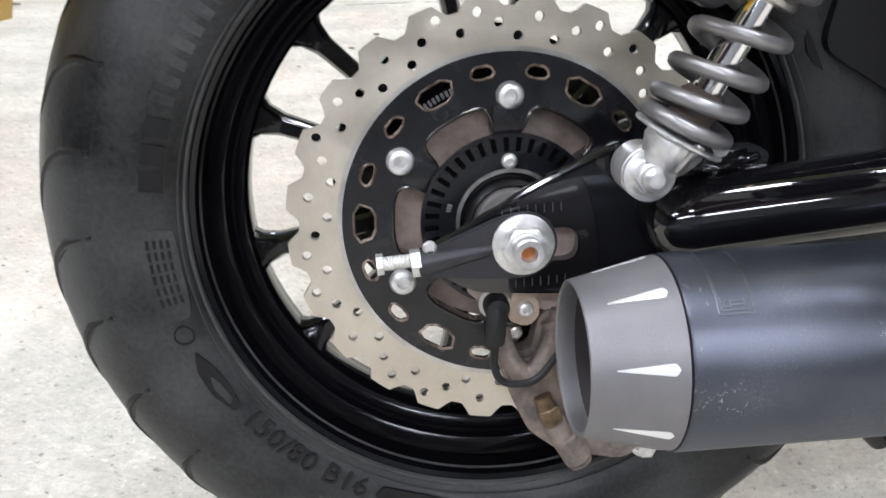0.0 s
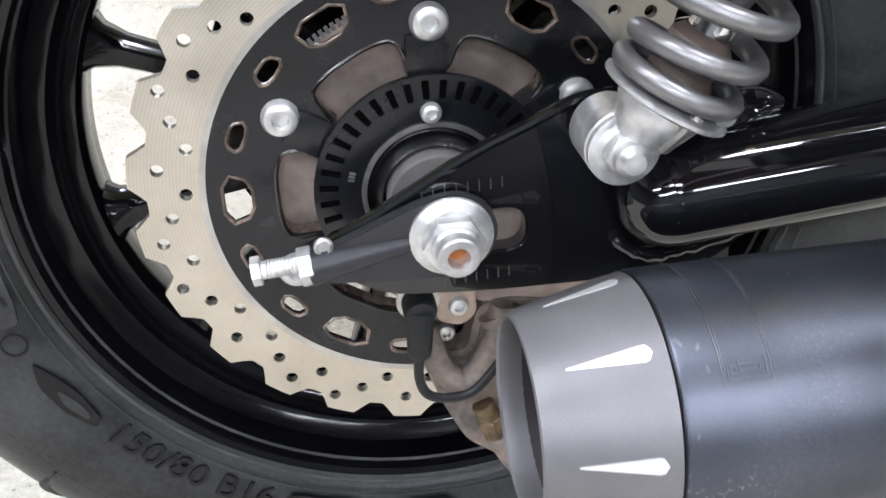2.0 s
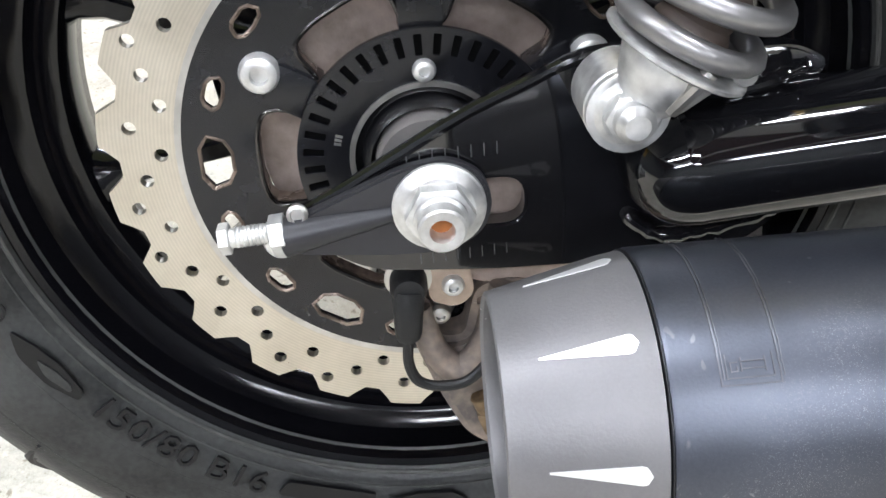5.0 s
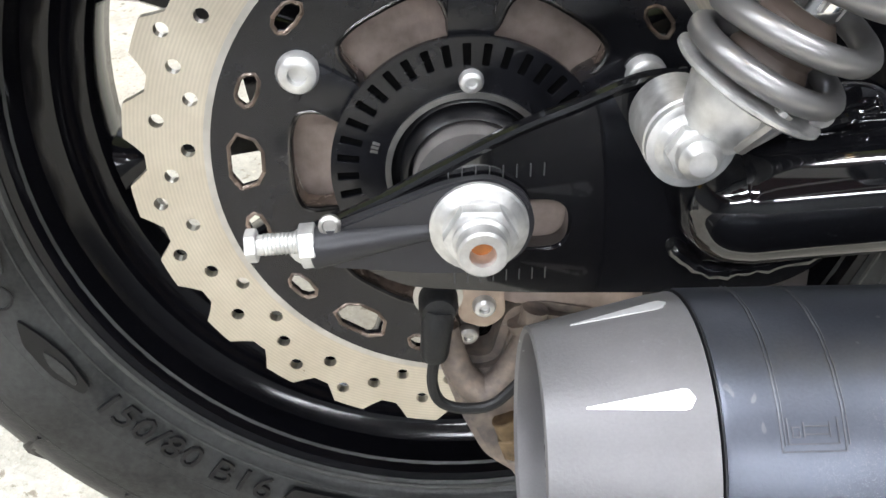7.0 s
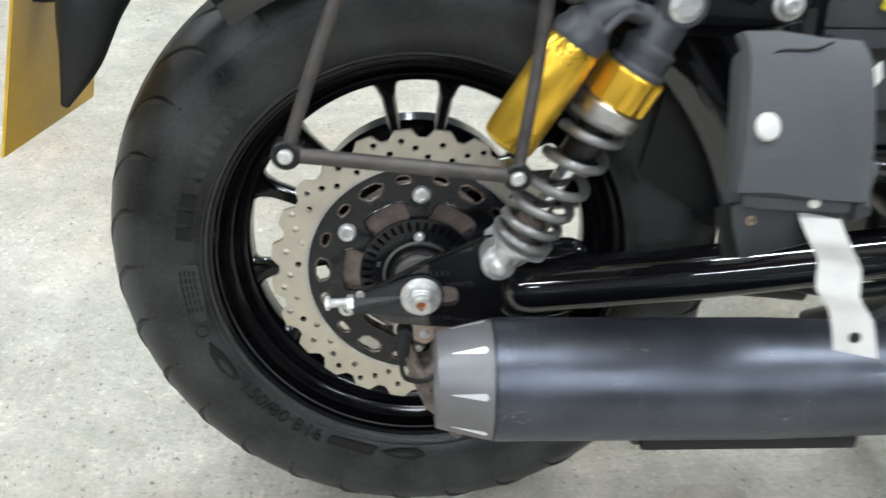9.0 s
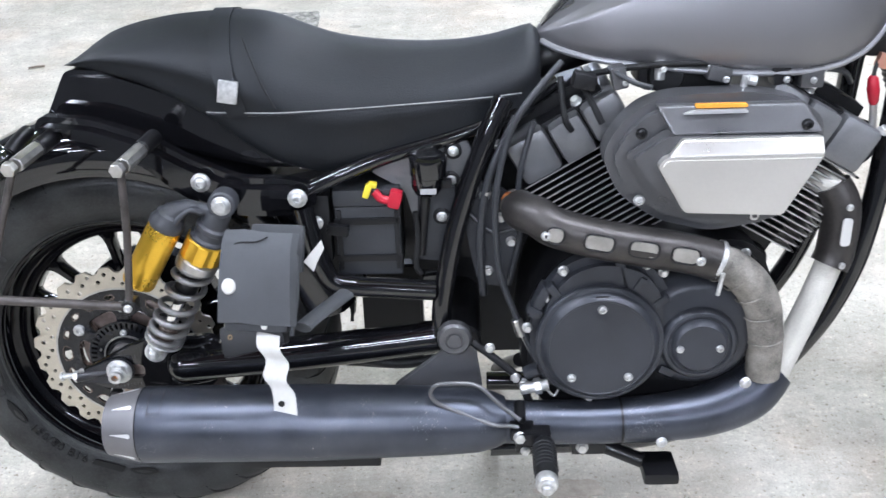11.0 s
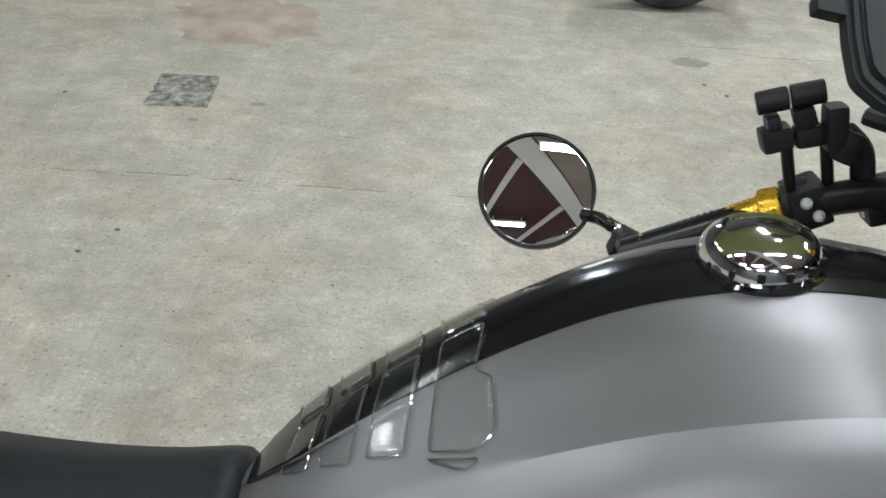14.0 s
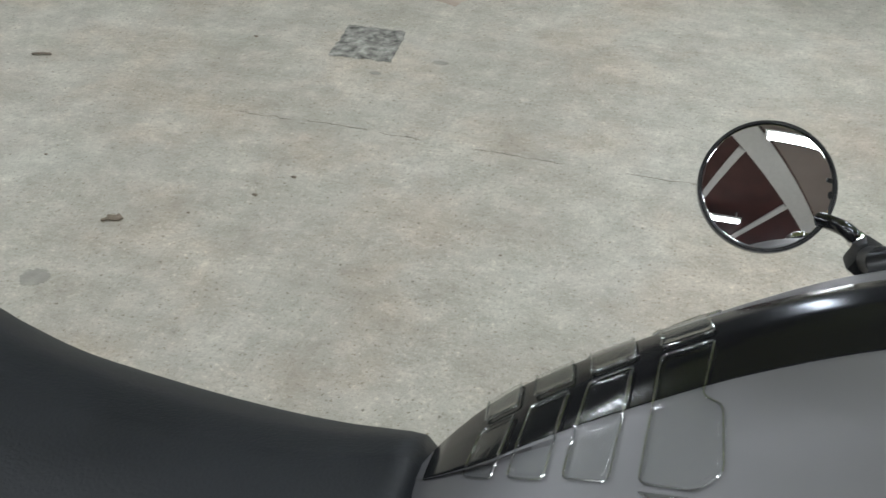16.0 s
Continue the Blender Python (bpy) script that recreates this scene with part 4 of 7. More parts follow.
    part("adjuster_bolt", joined(rod((-0.0875, -0.122, 0.3128), (-0.06, -0.122, 0.3146), 0.0042), *[lathe([(0.0042, 0), (0.0047, 0.0005), (0.0042, 0.001)], (-0.0835 + 0.0016 * k, -0.122, 0.3131 + 0.0001 * k), (1, 0, 0.065), 14, cap=False) for k in range(11)],
                                 lathe([(0.0065, 0), (0.0068, 0.0005), (0.0068, 0.004), (0.0062, 0.0045)], (-0.0902, -0.122, 0.3127), (1, 0, 0.065), 6)), ZINC, a, "zinc plated adjuster bolt")
    part("adjuster_nut", lathe([(0.0085, 0), (0.009, 0.0005), (0.009, 0.006), (0.0085, 0.0065)], (-0.0690, -0.122, 0.3122), (1, 0, 0.1), 6), ZINC, a)
    n = part("axle_nut", joined(lathe([(0.0195, 0), (0.0195, 0.002), (0.0175, 0.003)], (0.001, -0.1235, 0.3208), (0, -1, 0), 36), hex_bolt((0.001, -0.1255, 0.3208), (0, -1, 0), 0.0145, 0.0105, 0.0185),
                                lathe([(0.0112, 0.010), (0.0112, 0.0125), (0.0098, 0.0135), (0.0098, 0.0195), (0.0088, 0.0205), (0.0052, 0.0205), (0.0045, 0.012), (0.0001, 0.012)], (0.001, -0.1255, 0.3208), (0, -1, 0), 28)), ZINC, bike, "zinc plated rear axle nut with a rusty bore")
    part("axle_bore", lathe([(0.0046, 0), (0.0046, 0.0008), (0.0001, 0.0008)], (0.001, -0.1372, 0.3208), (0, -1, 0), 20), RUST, n)


def shock():
    lo, up = Vector((0.0745, -0.150, 0.3665)), Vector((0.205, -0.172, 0.606))
    ax = up - lo
    u = ax.normalized()

    def at(s):
        return lo + ax * s

    L = ax.length
    k = part("shock_absorber", lathe([(0.009, 0.01), (0.009, 0.6 * L)], lo, u, 20), CHROME, bike, "rear shock absorber with gold reservoir and dark spring")
    part("lower_eye", rod((0.0710, -0.122, 0.3672), (0.0710, -0.149, 0.3672), 0.0160, seg=36), ZINC, k)
    part("lower_clevis", lathe([(0.010, 0.004), (0.0140, 0.009), (0.0165, 0.015), (0.0185, 0.020), (0.0175, 0.0250)], lo, u, 32), ZINC, k)
    part("clevis_rib", pipe([lo + u * 0.006 + Vector((0.006, -0.012, 0)), lo + u * 0.016 + Vector((0.006, -0.017, 0)), lo + u * 0.024 + Vector((0.008, -0.018, 0))], 0.0032, 10), STEEL, k)
    part("spring_seat", lathe([(0.012, 0.0245), (0.0268, 0.0248), (0.0280, 0.0256), (0.0280, 0.0268), (0.0268, 0.0275), (0.012, 0.0275)], lo, u, 48), ZINC, k, "zinc plated lower spring seat")
    a, p, q = basis(u)
    # the coils lie close together at the lower end and open upwards
    rise = (0.0, 0.0045, 0.0215, 0.0410, 0.065, 0.094, 0.120, 0.1335)
    pts = []
    N = 7 * 22
    for i in range(N + 1):
        t = 7 * i / N
        pts.append(lo + u * (0.0318 + smooth_table(range(8), rise, t)) + (p * math.cos(2 * math.pi * t + 1.2) + q * math.sin(2 * math.pi * t + 1.2)) * 0.0243)
    part("spring", pipe(pts, 0.0045, 14, 1), SPRING, k, "dark painted coil spring")
    part("damper_body", lathe([(0.0165, 0.122), (0.0165, 0.66 * L)], lo, u, 24), SATIN, k)
    part("rebound_washer", lathe([(0.009, 0.112), (0.0185, 0.113), (0.0195, 0.116), (0.0185, 0.119), (0.012, 0.121)], lo, u, 32), STEEL, k)
    part("bump_stop", lathe([(0.010, 0.028), (0.0145, 0.031), (0.0145, 0.036), (0.0125, 0.040), (0.0140, 0.046), (0.0135, 0.052), (0.01, 0.056)], lo, u, 24), STOPBROWN, k, "brown rubber bump stop")
    for h, r in ((0.057, 0.0095), (0.078, 0.0088)):
        part("shaft_nut", lathe([(r - 0.0008, h), (r, h + 0.001), (r, h + 0.009), (r - 0.0008, h + 0.010)], lo, u, 6), ZINC, k)
    part("spring_cap", lathe([(0.014, 0.60 * L), (0.029, 0.605 * L), (0.029, 0.645 * L), (0.024, 0.66 * L)], lo, u, 30), STEEL, k)
    n = []
    for i in range(36):
        r = 0.0285 if i % 6 < 4 else 0.0262
        n.append(r)
    a, p, q = basis(u)
    loops = []
    for h in (0.655 * L, 0.66 * L, 0.765 * L, 0.77 * L):
        loops.append([lo + u * h + (p * math.cos(2 * math.pi * i / 36) + q * math.sin(2 * math.pi * i / 36)) * (n[i] - (0.0012 if h in (0.655 * L, 0.77 * L) else 0)) for i in range(36)])
    part("preload_collar", rings(loops), GOLD, k, "gold anodised preload collar")
    part("shock_head", lathe([(0.022, 0.765 * L), (0.0255, 0.772 * L), (0.0255, 0.785 * L), (0.0215, 0.795 * L), (0.0215, 0.83 * L), (0.0228, 0.835 * L), (0.0228, 0.855 * L), (0.0185, 0.865 * L), (0.0175, 0.93 * L), (0.014, 0.98 * L)], lo, u, 32), SHOCKHEAD, k, "dark grey stepped shock head")
    part("upper_eye", rod(up + Vector((0, 0.012, 0)), up + Vector((0, -0.016, 0)), 0.019), SHOCKHEAD, k)
    part("upper_bolt", hex_bolt(up + Vector((0, -0.016, 0)), (0, -1, 0), 0.0088, 0.008, 0.0135), ZINC, k)
    r0, r1 = Vector((0.070, -0.172, 0.488)), Vector((0.122, -0.176, 0.574))
    part("reservoir", lathe([(0.018, 0), (0.0222, 0.003), (0.0232, 0.006), (0.0232, (r1 - r0).length - 0.004), (0.022, (r1 - r0).length)], r0, r1 - r0, 36), GOLD, k, "gold anodised oil reservoir")
    d = (r1 - r0).normalized()
    part("reservoir_cap", lathe([(0.0225, 0), (0.0240, 0.002), (0.0240, 0.010), (0.0205, 0.016), (0.0195, 0.022), (0.010, 0.030)], r1, d, 30), SHOCKHEAD, k)
    part("bridge", pipe([r1 + d * 0.022, r1 + d * 0.028 + Vector((0.02, 0, 0.004)), up + Vector((-0.035, 0, -0.008)), up + Vector((-0.012, 0, -0.015))], 0.011, 14, 5, radii=[0.0165, 0.0105, 0.0085, 0.010]), SHOCKHEAD, k)
    part("bridge_rib", pipe([r1 + d * 0.012 + Vector((0.012, -0.014, 0)), r1 + d * 0.026 + Vector((0.024, -0.009, 0.004)), up + Vector((-0.030, -0.008, -0.012))], 0.004, 10), SHOCKHEAD, k)
    part("lower_bolt", joined(lathe([(0.0158, 0), (0.0158, 0.003), (0.0145, 0.0035)], (0.0710, -0.149, 0.3672), (0, -1, 0), 30), hex_bolt((0.0710, -0.152, 0.3672), (0, -1, 0), 0.0102, 0.0075, 0.013, 0.0078)), ZINC, k, "zinc plated domed nut")


def caliper():
    c = part("rear_caliper", plate(rounded([(-0.018, 0.262), (-0.006, 0.262), (-0.002, 0.238), (0.010, 0.238), (0.016, 0.264), (0.030, 0.268), (0.060, 0.262), (0.078, 0.25), (0.088, 0.20), (0.100, 0.165), (0.075, 0.150), (0.030, 0.160), (0.008, 0.178), (-0.004, 0.205), (-0.014, 0.235)], 0.007),
                                   -0.080, -0.103, (), 0.004), CALIPER, bike, "dirty cast rear brake caliper with corroded fittings")
    part("torque_bracket", plate(rounded([(-0.034, 0.284), (-0.02, 0.297), (0.04, 0.294), (0.075, 0.285), (0.078, 0.255), (0.03, 0.262), (0.0, 0.272), (-0.022, 0.272)], 0.006), -0.090, -0.098, (), 0.0015), BROWN, c, "brown stained torque bracket")
    part("carrier_arm", plate(rounded([(0.05, 0.292), (0.150, 0.290), (0.155, 0.22), (0.10, 0.195), (0.07, 0.22)], 0.010), -0.084, -0.096, (), 0.002), SOOT, c, "sooty caliper carrier arm")
    part("bracket_tab", plate(rounded([(-0.004, 0.286), (0.013, 0.284), (0.0155, 0.264), (0.007, 0.257), (-0.006, 0.262)], 0.005), -0.099, -0.105, (), 0.001), TAN, c, "bare stained bracket tab")
    part("caliper_arm", pipe([(-0.010, -0.103, 0.258), (-0.005, -0.106, 0.236), (0.006, -0.107, 0.224), (0.016, -0.107, 0.232), (0.024, -0.106, 0.250), (0.028, -0.105, 0.268)], 0.0068, 12, 5, radii=[0.005, 0.0065, 0.008, 0.0075, 0.0065, 0.006]), CALIPER, c)
    part("caliper_web", pipe([(0.024, -0.102, 0.262), (0.034, -0.105, 0.240), (0.036, -0.106, 0.215)], 0.009, 12, 5), CALIPER, c)
    part("caliper_bolt", cap_bolt((0.0055, -0.105, 0.2705), (0, -1, 0), 0.0052, 0.004), ZINC, c)
    part("small_bolt", cap_bolt((-0.001, -0.101, 0.253), (0, -1, 0), 0.005, 0.004), STEEL, c)
    part("bleed_fitting", joined(rod((0.016, -0.106, 0.207), (0.024, -0.108, 0.186), 0.0062), rod((0.0195, -0.107, 0.1985), (0.0235, -0.108, 0.187), 0.0078, seg=6)), BRONZE, c, "corroded brass fitting")
    part("banjo", rod((0.024, -0.107, 0.187), (0.031, -0.108, 0.174), 0.0082), CALIPER, c)
    part("slide_pin_cap", joined(rod((0.031, -0.108, 0.177), (0.0415, -0.108, 0.158), 0.0098), lathe([(0.0098, 0), (0.0085, 0.003), (0.0001, 0.0045)], (0.0415, -0.108, 0.158), (0.48, 0, -0.87), 20)), CALIPER, c)
    part("pinch_bolt", hex_bolt((0.090, -0.100, 0.160), (0, -1, 0), 0.007, 0.008, 0.0095), ZINC, c)
    s = part("wheel_speed_sensor", joined(lathe([(0.0075, 0), (0.0085, 0.001), (0.0085, 0.010), (0.0068, 0.0145), (0.0001, 0.016)], (-0.0145, -0.104, 0.2755), (0, -1, 0), 24),
                                          pipe([(-0.0145, -0.114, 0.2745), (-0.0155, -0.1165, 0.266), (-0.0163, -0.117, 0.255), (-0.0163, -0.117, 0.252)], 0.006, 16, 4, radii=[0.0075, 0.0068, 0.0062, 0.0056])), PLASTIC, bike, "black rubber elbow of the wheel speed sensor")
    part("sensor_washer", lathe([(0.0085, 0), (0.0108, 0.0005), (0.0108, 0.002), (0.0085, 0.0025)], (-0.0145, -0.1035, 0.2755), (0, -1, 0), 24), STEEL, s)
    part("sensor_cable", pipe([(-0.0163, -0.117, 0.253), (-0.0175, -0.117, 0.238), (-0.0135, -0.117, 0.2265), (-0.002, -0.117, 0.2225), (0.012, -0.116, 0.2255), (0.03, -0.112, 0.245)], 0.0026, 10, 5), PLASTIC, s)


MU = (-0.209, 0.2815)      # axis of the muffler at its mouth (y, z)


def muffler():
    ax = Vector((1.0, 0.004, -0.0066))
    o = Vector((0.0102, MU[0], MU[1]))
    prof = [(0.0435, 0.050), (0.0435, 0.03), (0.0402, 0.008), (0.0408, 0.0032), (0.0419, 0.002), (0.0430, 0.0026), (0.0436, 0.005), (0.0526, 0.043), (0.0533, 0.0475), (0.0538, 0.0505)]
    t = part("muffler", lathe([(0.0540, 0.052), (0.0548, 0.0535), (0.0548, 0.30), (0.053, 0.36), (0.050, 0.46), (0.0465, 0.53), (0.040, 0.555), (0.033, 0.57)], o, ax, 72), MUFFLER, bike, "satin black muffler with a grey slotted end cap")
    part("end_cap", lathe(prof, o, ax, 72, cap=False), MUFFTIP, t, "grey conical end cap")
    part("inner_wall", lathe([(0.0421, 0.005), (0.039, 0.03), (0.037, 0.10), (0.0001, 0.11)], o, ax, 48, cap=False), SOOT, t)
    a, u, v = basis(ax)
    for k in range(8):
        d = radians(120.5 + 45 * k)
        loops = []
        for i in range(21):
            f = i / 20
            h = 0.0150 + 0.0305 * f
            r = 0.0436 + (0.0526 - 0.0436) * (h - 0.005) / 0.038 + 0.0002
            half = 0.0003 + 0.0030 * min(f, 0.9) / 0.9 * (math.sqrt(max(0.0, 1 - ((f - 0.9) / 0.1) ** 2)) if f > 0.9 else 1.0)
            sec = []
            for q in (-1, -0.4, 0.4, 1):
                w = d + q * half / r
                sec.append(o + Vector((h, 0, 0)) + ax * 0 + Vector((0, math.cos(w) * r, math.sin(w) * r)) + Vector((0, 0, -0.0066 * h)))
            for q in (1, -1):
                w = d + q * half / r
                sec.append(o + Vector((h, 0, 0)) + Vector((0, math.cos(w) * (r - 0.0006), math.sin(w) * (r - 0.0006))) + Vector((0, 0, -0.0066 * h)))
            loops.append(sec)
        part("end_cap_slash", rings(loops), SLASH, t, "bare alloy slash")
    part("clamp_seam", lathe([(0.0540, 0.0), (0.0545, 0.0002), (0.0545, 0.0006), (0.0540, 0.0008)], o + ax * 0.051, ax, 72, cap=False), SATIN, t)

    def emboss(x0, x1, d0, d1, name):
        loops = []
        for i in range(7):
            dd = radians(d0 + (d1 - d0) * i / 6)
            sec = []
            for x, r in ((x0, 0.0550), (x1, 0.0550), (x1, 0.0554), (x0, 0.0554)):
                sec.append(o + ax * x + Vector((0, math.cos(dd) * r, math.sin(dd) * r)))
            loops.append(sec)
        part(name, rings(loops), EMBOSS, t)

    # two thin bands run round the barrel and close in a small framed badge
    for x in (0.0678, 0.0863):
        emboss(x, x + 0.0005, 60, 138, "embossed_line")
        emboss(x + 0.0011, x + 0.0014, 62, 136, "embossed_line")
    emboss(0.0678, 0.0868, 137.6, 138.1, "embossed_line")
    emboss(0.0698, 0.0848, 135.4, 135.9, "embossed_line")
    for x in (0.0698, 0.0844):
        emboss(x, x + 0.0004, 128, 135.8, "embossed_line")
    for x0, x1, d0, d1 in ((0.0712, 0.0716, 130.5, 133.8), (0.0712, 0.0736, 130.5, 130.9), (0.0712, 0.0736, 133.4, 133.8), (0.0733, 0.0736, 132.0, 133.8), (0.0745, 0.0822, 130.2, 130.6), (0.0745, 0.0822, 132.6, 133.0), (0.0745, 0.0749, 129.2, 133.8), (0.0820, 0.0824, 129.2, 133.8)):
        emboss(x0, x1, d0, d1, "embossed_mark")
    part("hanger_bracket", block((0.30, MU[0], MU[1] - 0.062), (0.20, 0.03, 0.014), bevel=0.004), SATIN, t)
    part("hanger_stud", rod((0.19, MU[0] + 0.01, MU[1] - 0.056), (0.205, MU[0] + 0.01, MU[1] - 0.072), 0.009), SATIN, t)
    # the collector pipe with the heat shield up to the bends
    e = part("collector_pipe", pipe([(0.555, -0.2055, 0.2742), (0.65, -0.2050, 0.2712), (0.72, -0.2040, 0.2702), (0.80, -0.2010, 0.2732), (0.87, -0.1940, 0.2802), (0.93, -0.1810, 0.3002), (0.965, -0.1660, 0.3302)], 0.03, 28, 6,
                                     radii=[0.031, 0.0315, 0.032, 0.034, 0.037, 0.039, 0.034]), MUFFLER, bike, "black exhaust collector pipe")
    part("shield_seam", rod((0.742, -0.2035, 0.2707), (0.747, -0.2035, 0.2708), 0.0345, seg=36), SATIN, e)
    for x, y, z in ((0.9086, -0.2330, 0.3475), (0.955, -0.1980, 0.3052), (0.80, -0.2330, 0.2522)):
        part("shield_bolt", hex_bolt((x, y, z), (0, -1, 0.15), 0.006, 0.005, 0.008), ZINC, e)


def rear_header():
    h = part("rear_header", pipe([(0.64, -0.05, 0.562), (0.599, -0.095, 0.566), (0.603, -0.145, 0.577), (0.623, -0.18, 0.580), (0.65, -0.197, 0.568), (0.72, -0.207, 0.551), (0.82, -0.207, 0.532), (0.885, -0.205, 0.508), (0.925, -0.20, 0.462), (0.940, -0.195, 0.40), (0.945, -0.19, 0.335)], 0.0185, 20, 7, radii=[0.0185] * 6 + [0.022, 0.0255, 0.026, 0.0255, 0.024]), OLDWRAP, bike, "rear exhaust header in a sooty wrap")
    turn = spline([(0.868, -0.2055, 0.515), (0.905, -0.2025, 0.487), (0.931, -0.1985, 0.44), (0.942, -0.194, 0.385)], 3)
    for a, b in zip(turn[::2], turn[1::2]):
        part("wrap_edge", lathe([(0.0255, 0), (0.0268, 0.0008), (0.0268, 0.0022), (0.0255, 0.003)], a, b - a, 28, cap=False), OLDWRAP, h)
    part("heat_shield", pipe([(0.604, -0.150, 0.578), (0.610, -0.168, 0.580), (0.626, -0.186, 0.580), (0.65, -0.200, 0.569), (0.72, -0.2095, 0.552), (0.82, -0.2095, 0.533), (0.862, -0.2085, 0.520)], 0.027, 24, 7), SHIELD, h, "black perforated heat shield")
    for x, z, w in ((0.645, 0.5725, 0.020), (0.702, 0.5605, 0.036), (0.760, 0.5500, 0.036), (0.814, 0.540, 0.034)):
        bar = plate(rounded([(-w / 2, -0.0095), (w / 2, -0.0095), (w / 2, 0.0095), (-w / 2, 0.0095)], 0.0095, 5), -0.232, -0.2368, (), 0.0006)
        bar.transform(Matrix.Translation((x, 0, z)) @ Matrix.Rotation(radians(11), 4, "Y"))
        part("shield_slot", bar, STEEL, h, "bright slot showing the pipe")
        rim = rounded([(-w / 2 - .002, -0.0115), (w / 2 + .002, -0.0115), (w / 2 + .002, 0.0115), (-w / 2 - .002, 0.0115)], 0.0115, 5)
        lip = pipe([(a, -0.2365, b) for a, b in rim + rim[:1]], 0.0012, 6, 1)
        lip.transform(Matrix.Translation((x, 0, z)) @ Matrix.Rotation(radians(11), 4, "Y"))
        part("slot_rim", lip, SATIN, h)
    part("flange_ring", lathe([(0.0185, 0), (0.0225, 0.002), (0.0225, 0.007), (0.0185, 0.009)], (0.5985, -0.100, 0.567), (0.05, -1, 0.22), 24), SHIELD, h)
    part("flange_nut", hex_bolt((0.590, -0.112, 0.580), (-0.35, -0.9, 0.3), 0.0075, 0.010, 0.0095), RUST, h, "rusty flange nut")
    part("clamp", joined(lathe([(0.0272, 0), (0.0280, 0.001), (0.0280, 0.006), (0.0272, 0.007)], (0.858, -0.208, 0.523), (0.8, 0, -0.35), 28, cap=False), rod((0.864, -0.236, 0.515), (0.859, -0.236, 0.483), 0.003)), ZINC, h, "zinc hose clamp")
    for x, z in ((0.633, 0.572), (0.834, 0.532)):
        part("shield_bolt", cap_bolt((x, -0.2345, z), (0, -1, 0), 0.0065, 0.005), ZINC, h)
    f = part("front_header", pipe([(0.985, -0.09, 0.60), (1.03, -0.115, 0.592), (1.047, -0.125, 0.56), (1.045, -0.13, 0.50), (1.025, -0.14, 0.44), (0.99, -0.155, 0.36), (0.965, -0.17, 0.31)], 0.019, 20, 7), WRAP, bike, "pale wrapped front exhaust header")
    part("heat_shield", pipe([(1.035, -0.118, 0.592), (1.05, -0.126, 0.56), (1.0475, -0.131, 0.50), (1.040, -0.135, 0.478)], 0.0265, 24, 7), SHIELD, f, "black heat shield with a bright slot")
    sl = plate(rounded([(1.042, 0.515), (1.056, 0.515), (1.056, 0.556), (1.042, 0.556)], 0.006, 5), -0.1555, -0.158, (), 0.0005)
    part("shield_slot", sl, SLASH, f)
    part("shield_bolt", cap_bolt((1.049, -0.157, 0.572), (0, -1, 0), 0.005, 0.004), ZINC, f)
    part("shield_bolt", cap_bolt((1.047, -0.161, 0.488), (0, -1, 0), 0.005, 0.004), ZINC, f)


# ---------------------------------------------------------------- engine
def cylinder(base, tilt, name, label, first=0):
    """A finned cylinder with its head, leaning by tilt degrees in the x-z plane."""
    m = Matrix.Translation(base) @ Matrix.Rotation(radians(tilt), 4, "Y")

    def put(bm):
        bm.transform(m)
        return bm

    s = 1 if tilt < 0 else -1
    c = part(name, put(block((0, 0, 0.14), (0.115, 0.15, 0.26), bevel=0.02)), COVER, bike, label)
    for k in range(first, 16):
        z = 0.128 + 0.0094 * k
        w = 0.150 + 0.03 * math.sin(min(1, k / 9) * math.pi / 2)
        part("fin", put(block((0, 0, z), (w, 0.198, 0.0030), bevel=0.0008, seg=1)), COVER, c)
        part("fin_edge", put(block((0, -0.0994, z), (w - 0.012, 0.0012, 0.0020), bevel=0)), FIN, c, "machined bright fin edge")
    part("head", put(block((0, 0, 0.305), (0.15, 0.17, 0.06), bevel=0.010)), COVER, c, "dark cylinder head")
    part("head_block", put(block((-0.050 * s, -0.004, 0.303), (0.060, 0.205, 0.066), bevel=0.015, seg=4)), HEADGREY, c, "grey cylinder head casting")
    part("head_block", put(block((0.008 * s, -0.010, 0.300), (0.048, 0.205, 0.060), bevel=0.012)), HEADGREY, c)
    part("head_block", put(block((0.062 * s, -0.006, 0.302), (0.056, 0.205, 0.058), bevel=0.017, seg=4)), HEADGREY, c)
    part("rocker_cover", put(block((0, 0.02, 0.338), (0.13, 0.13, 0.03), bevel=0.012)), COVER, c)
    for x in (-0.085, 0.036):
        part("head_bolt", put(hex_bolt((x * s, -0.08, 0.336), (0, -0.5, 1), 0.0065, 0.008, 0.0085)), ZINC, c)
    return c


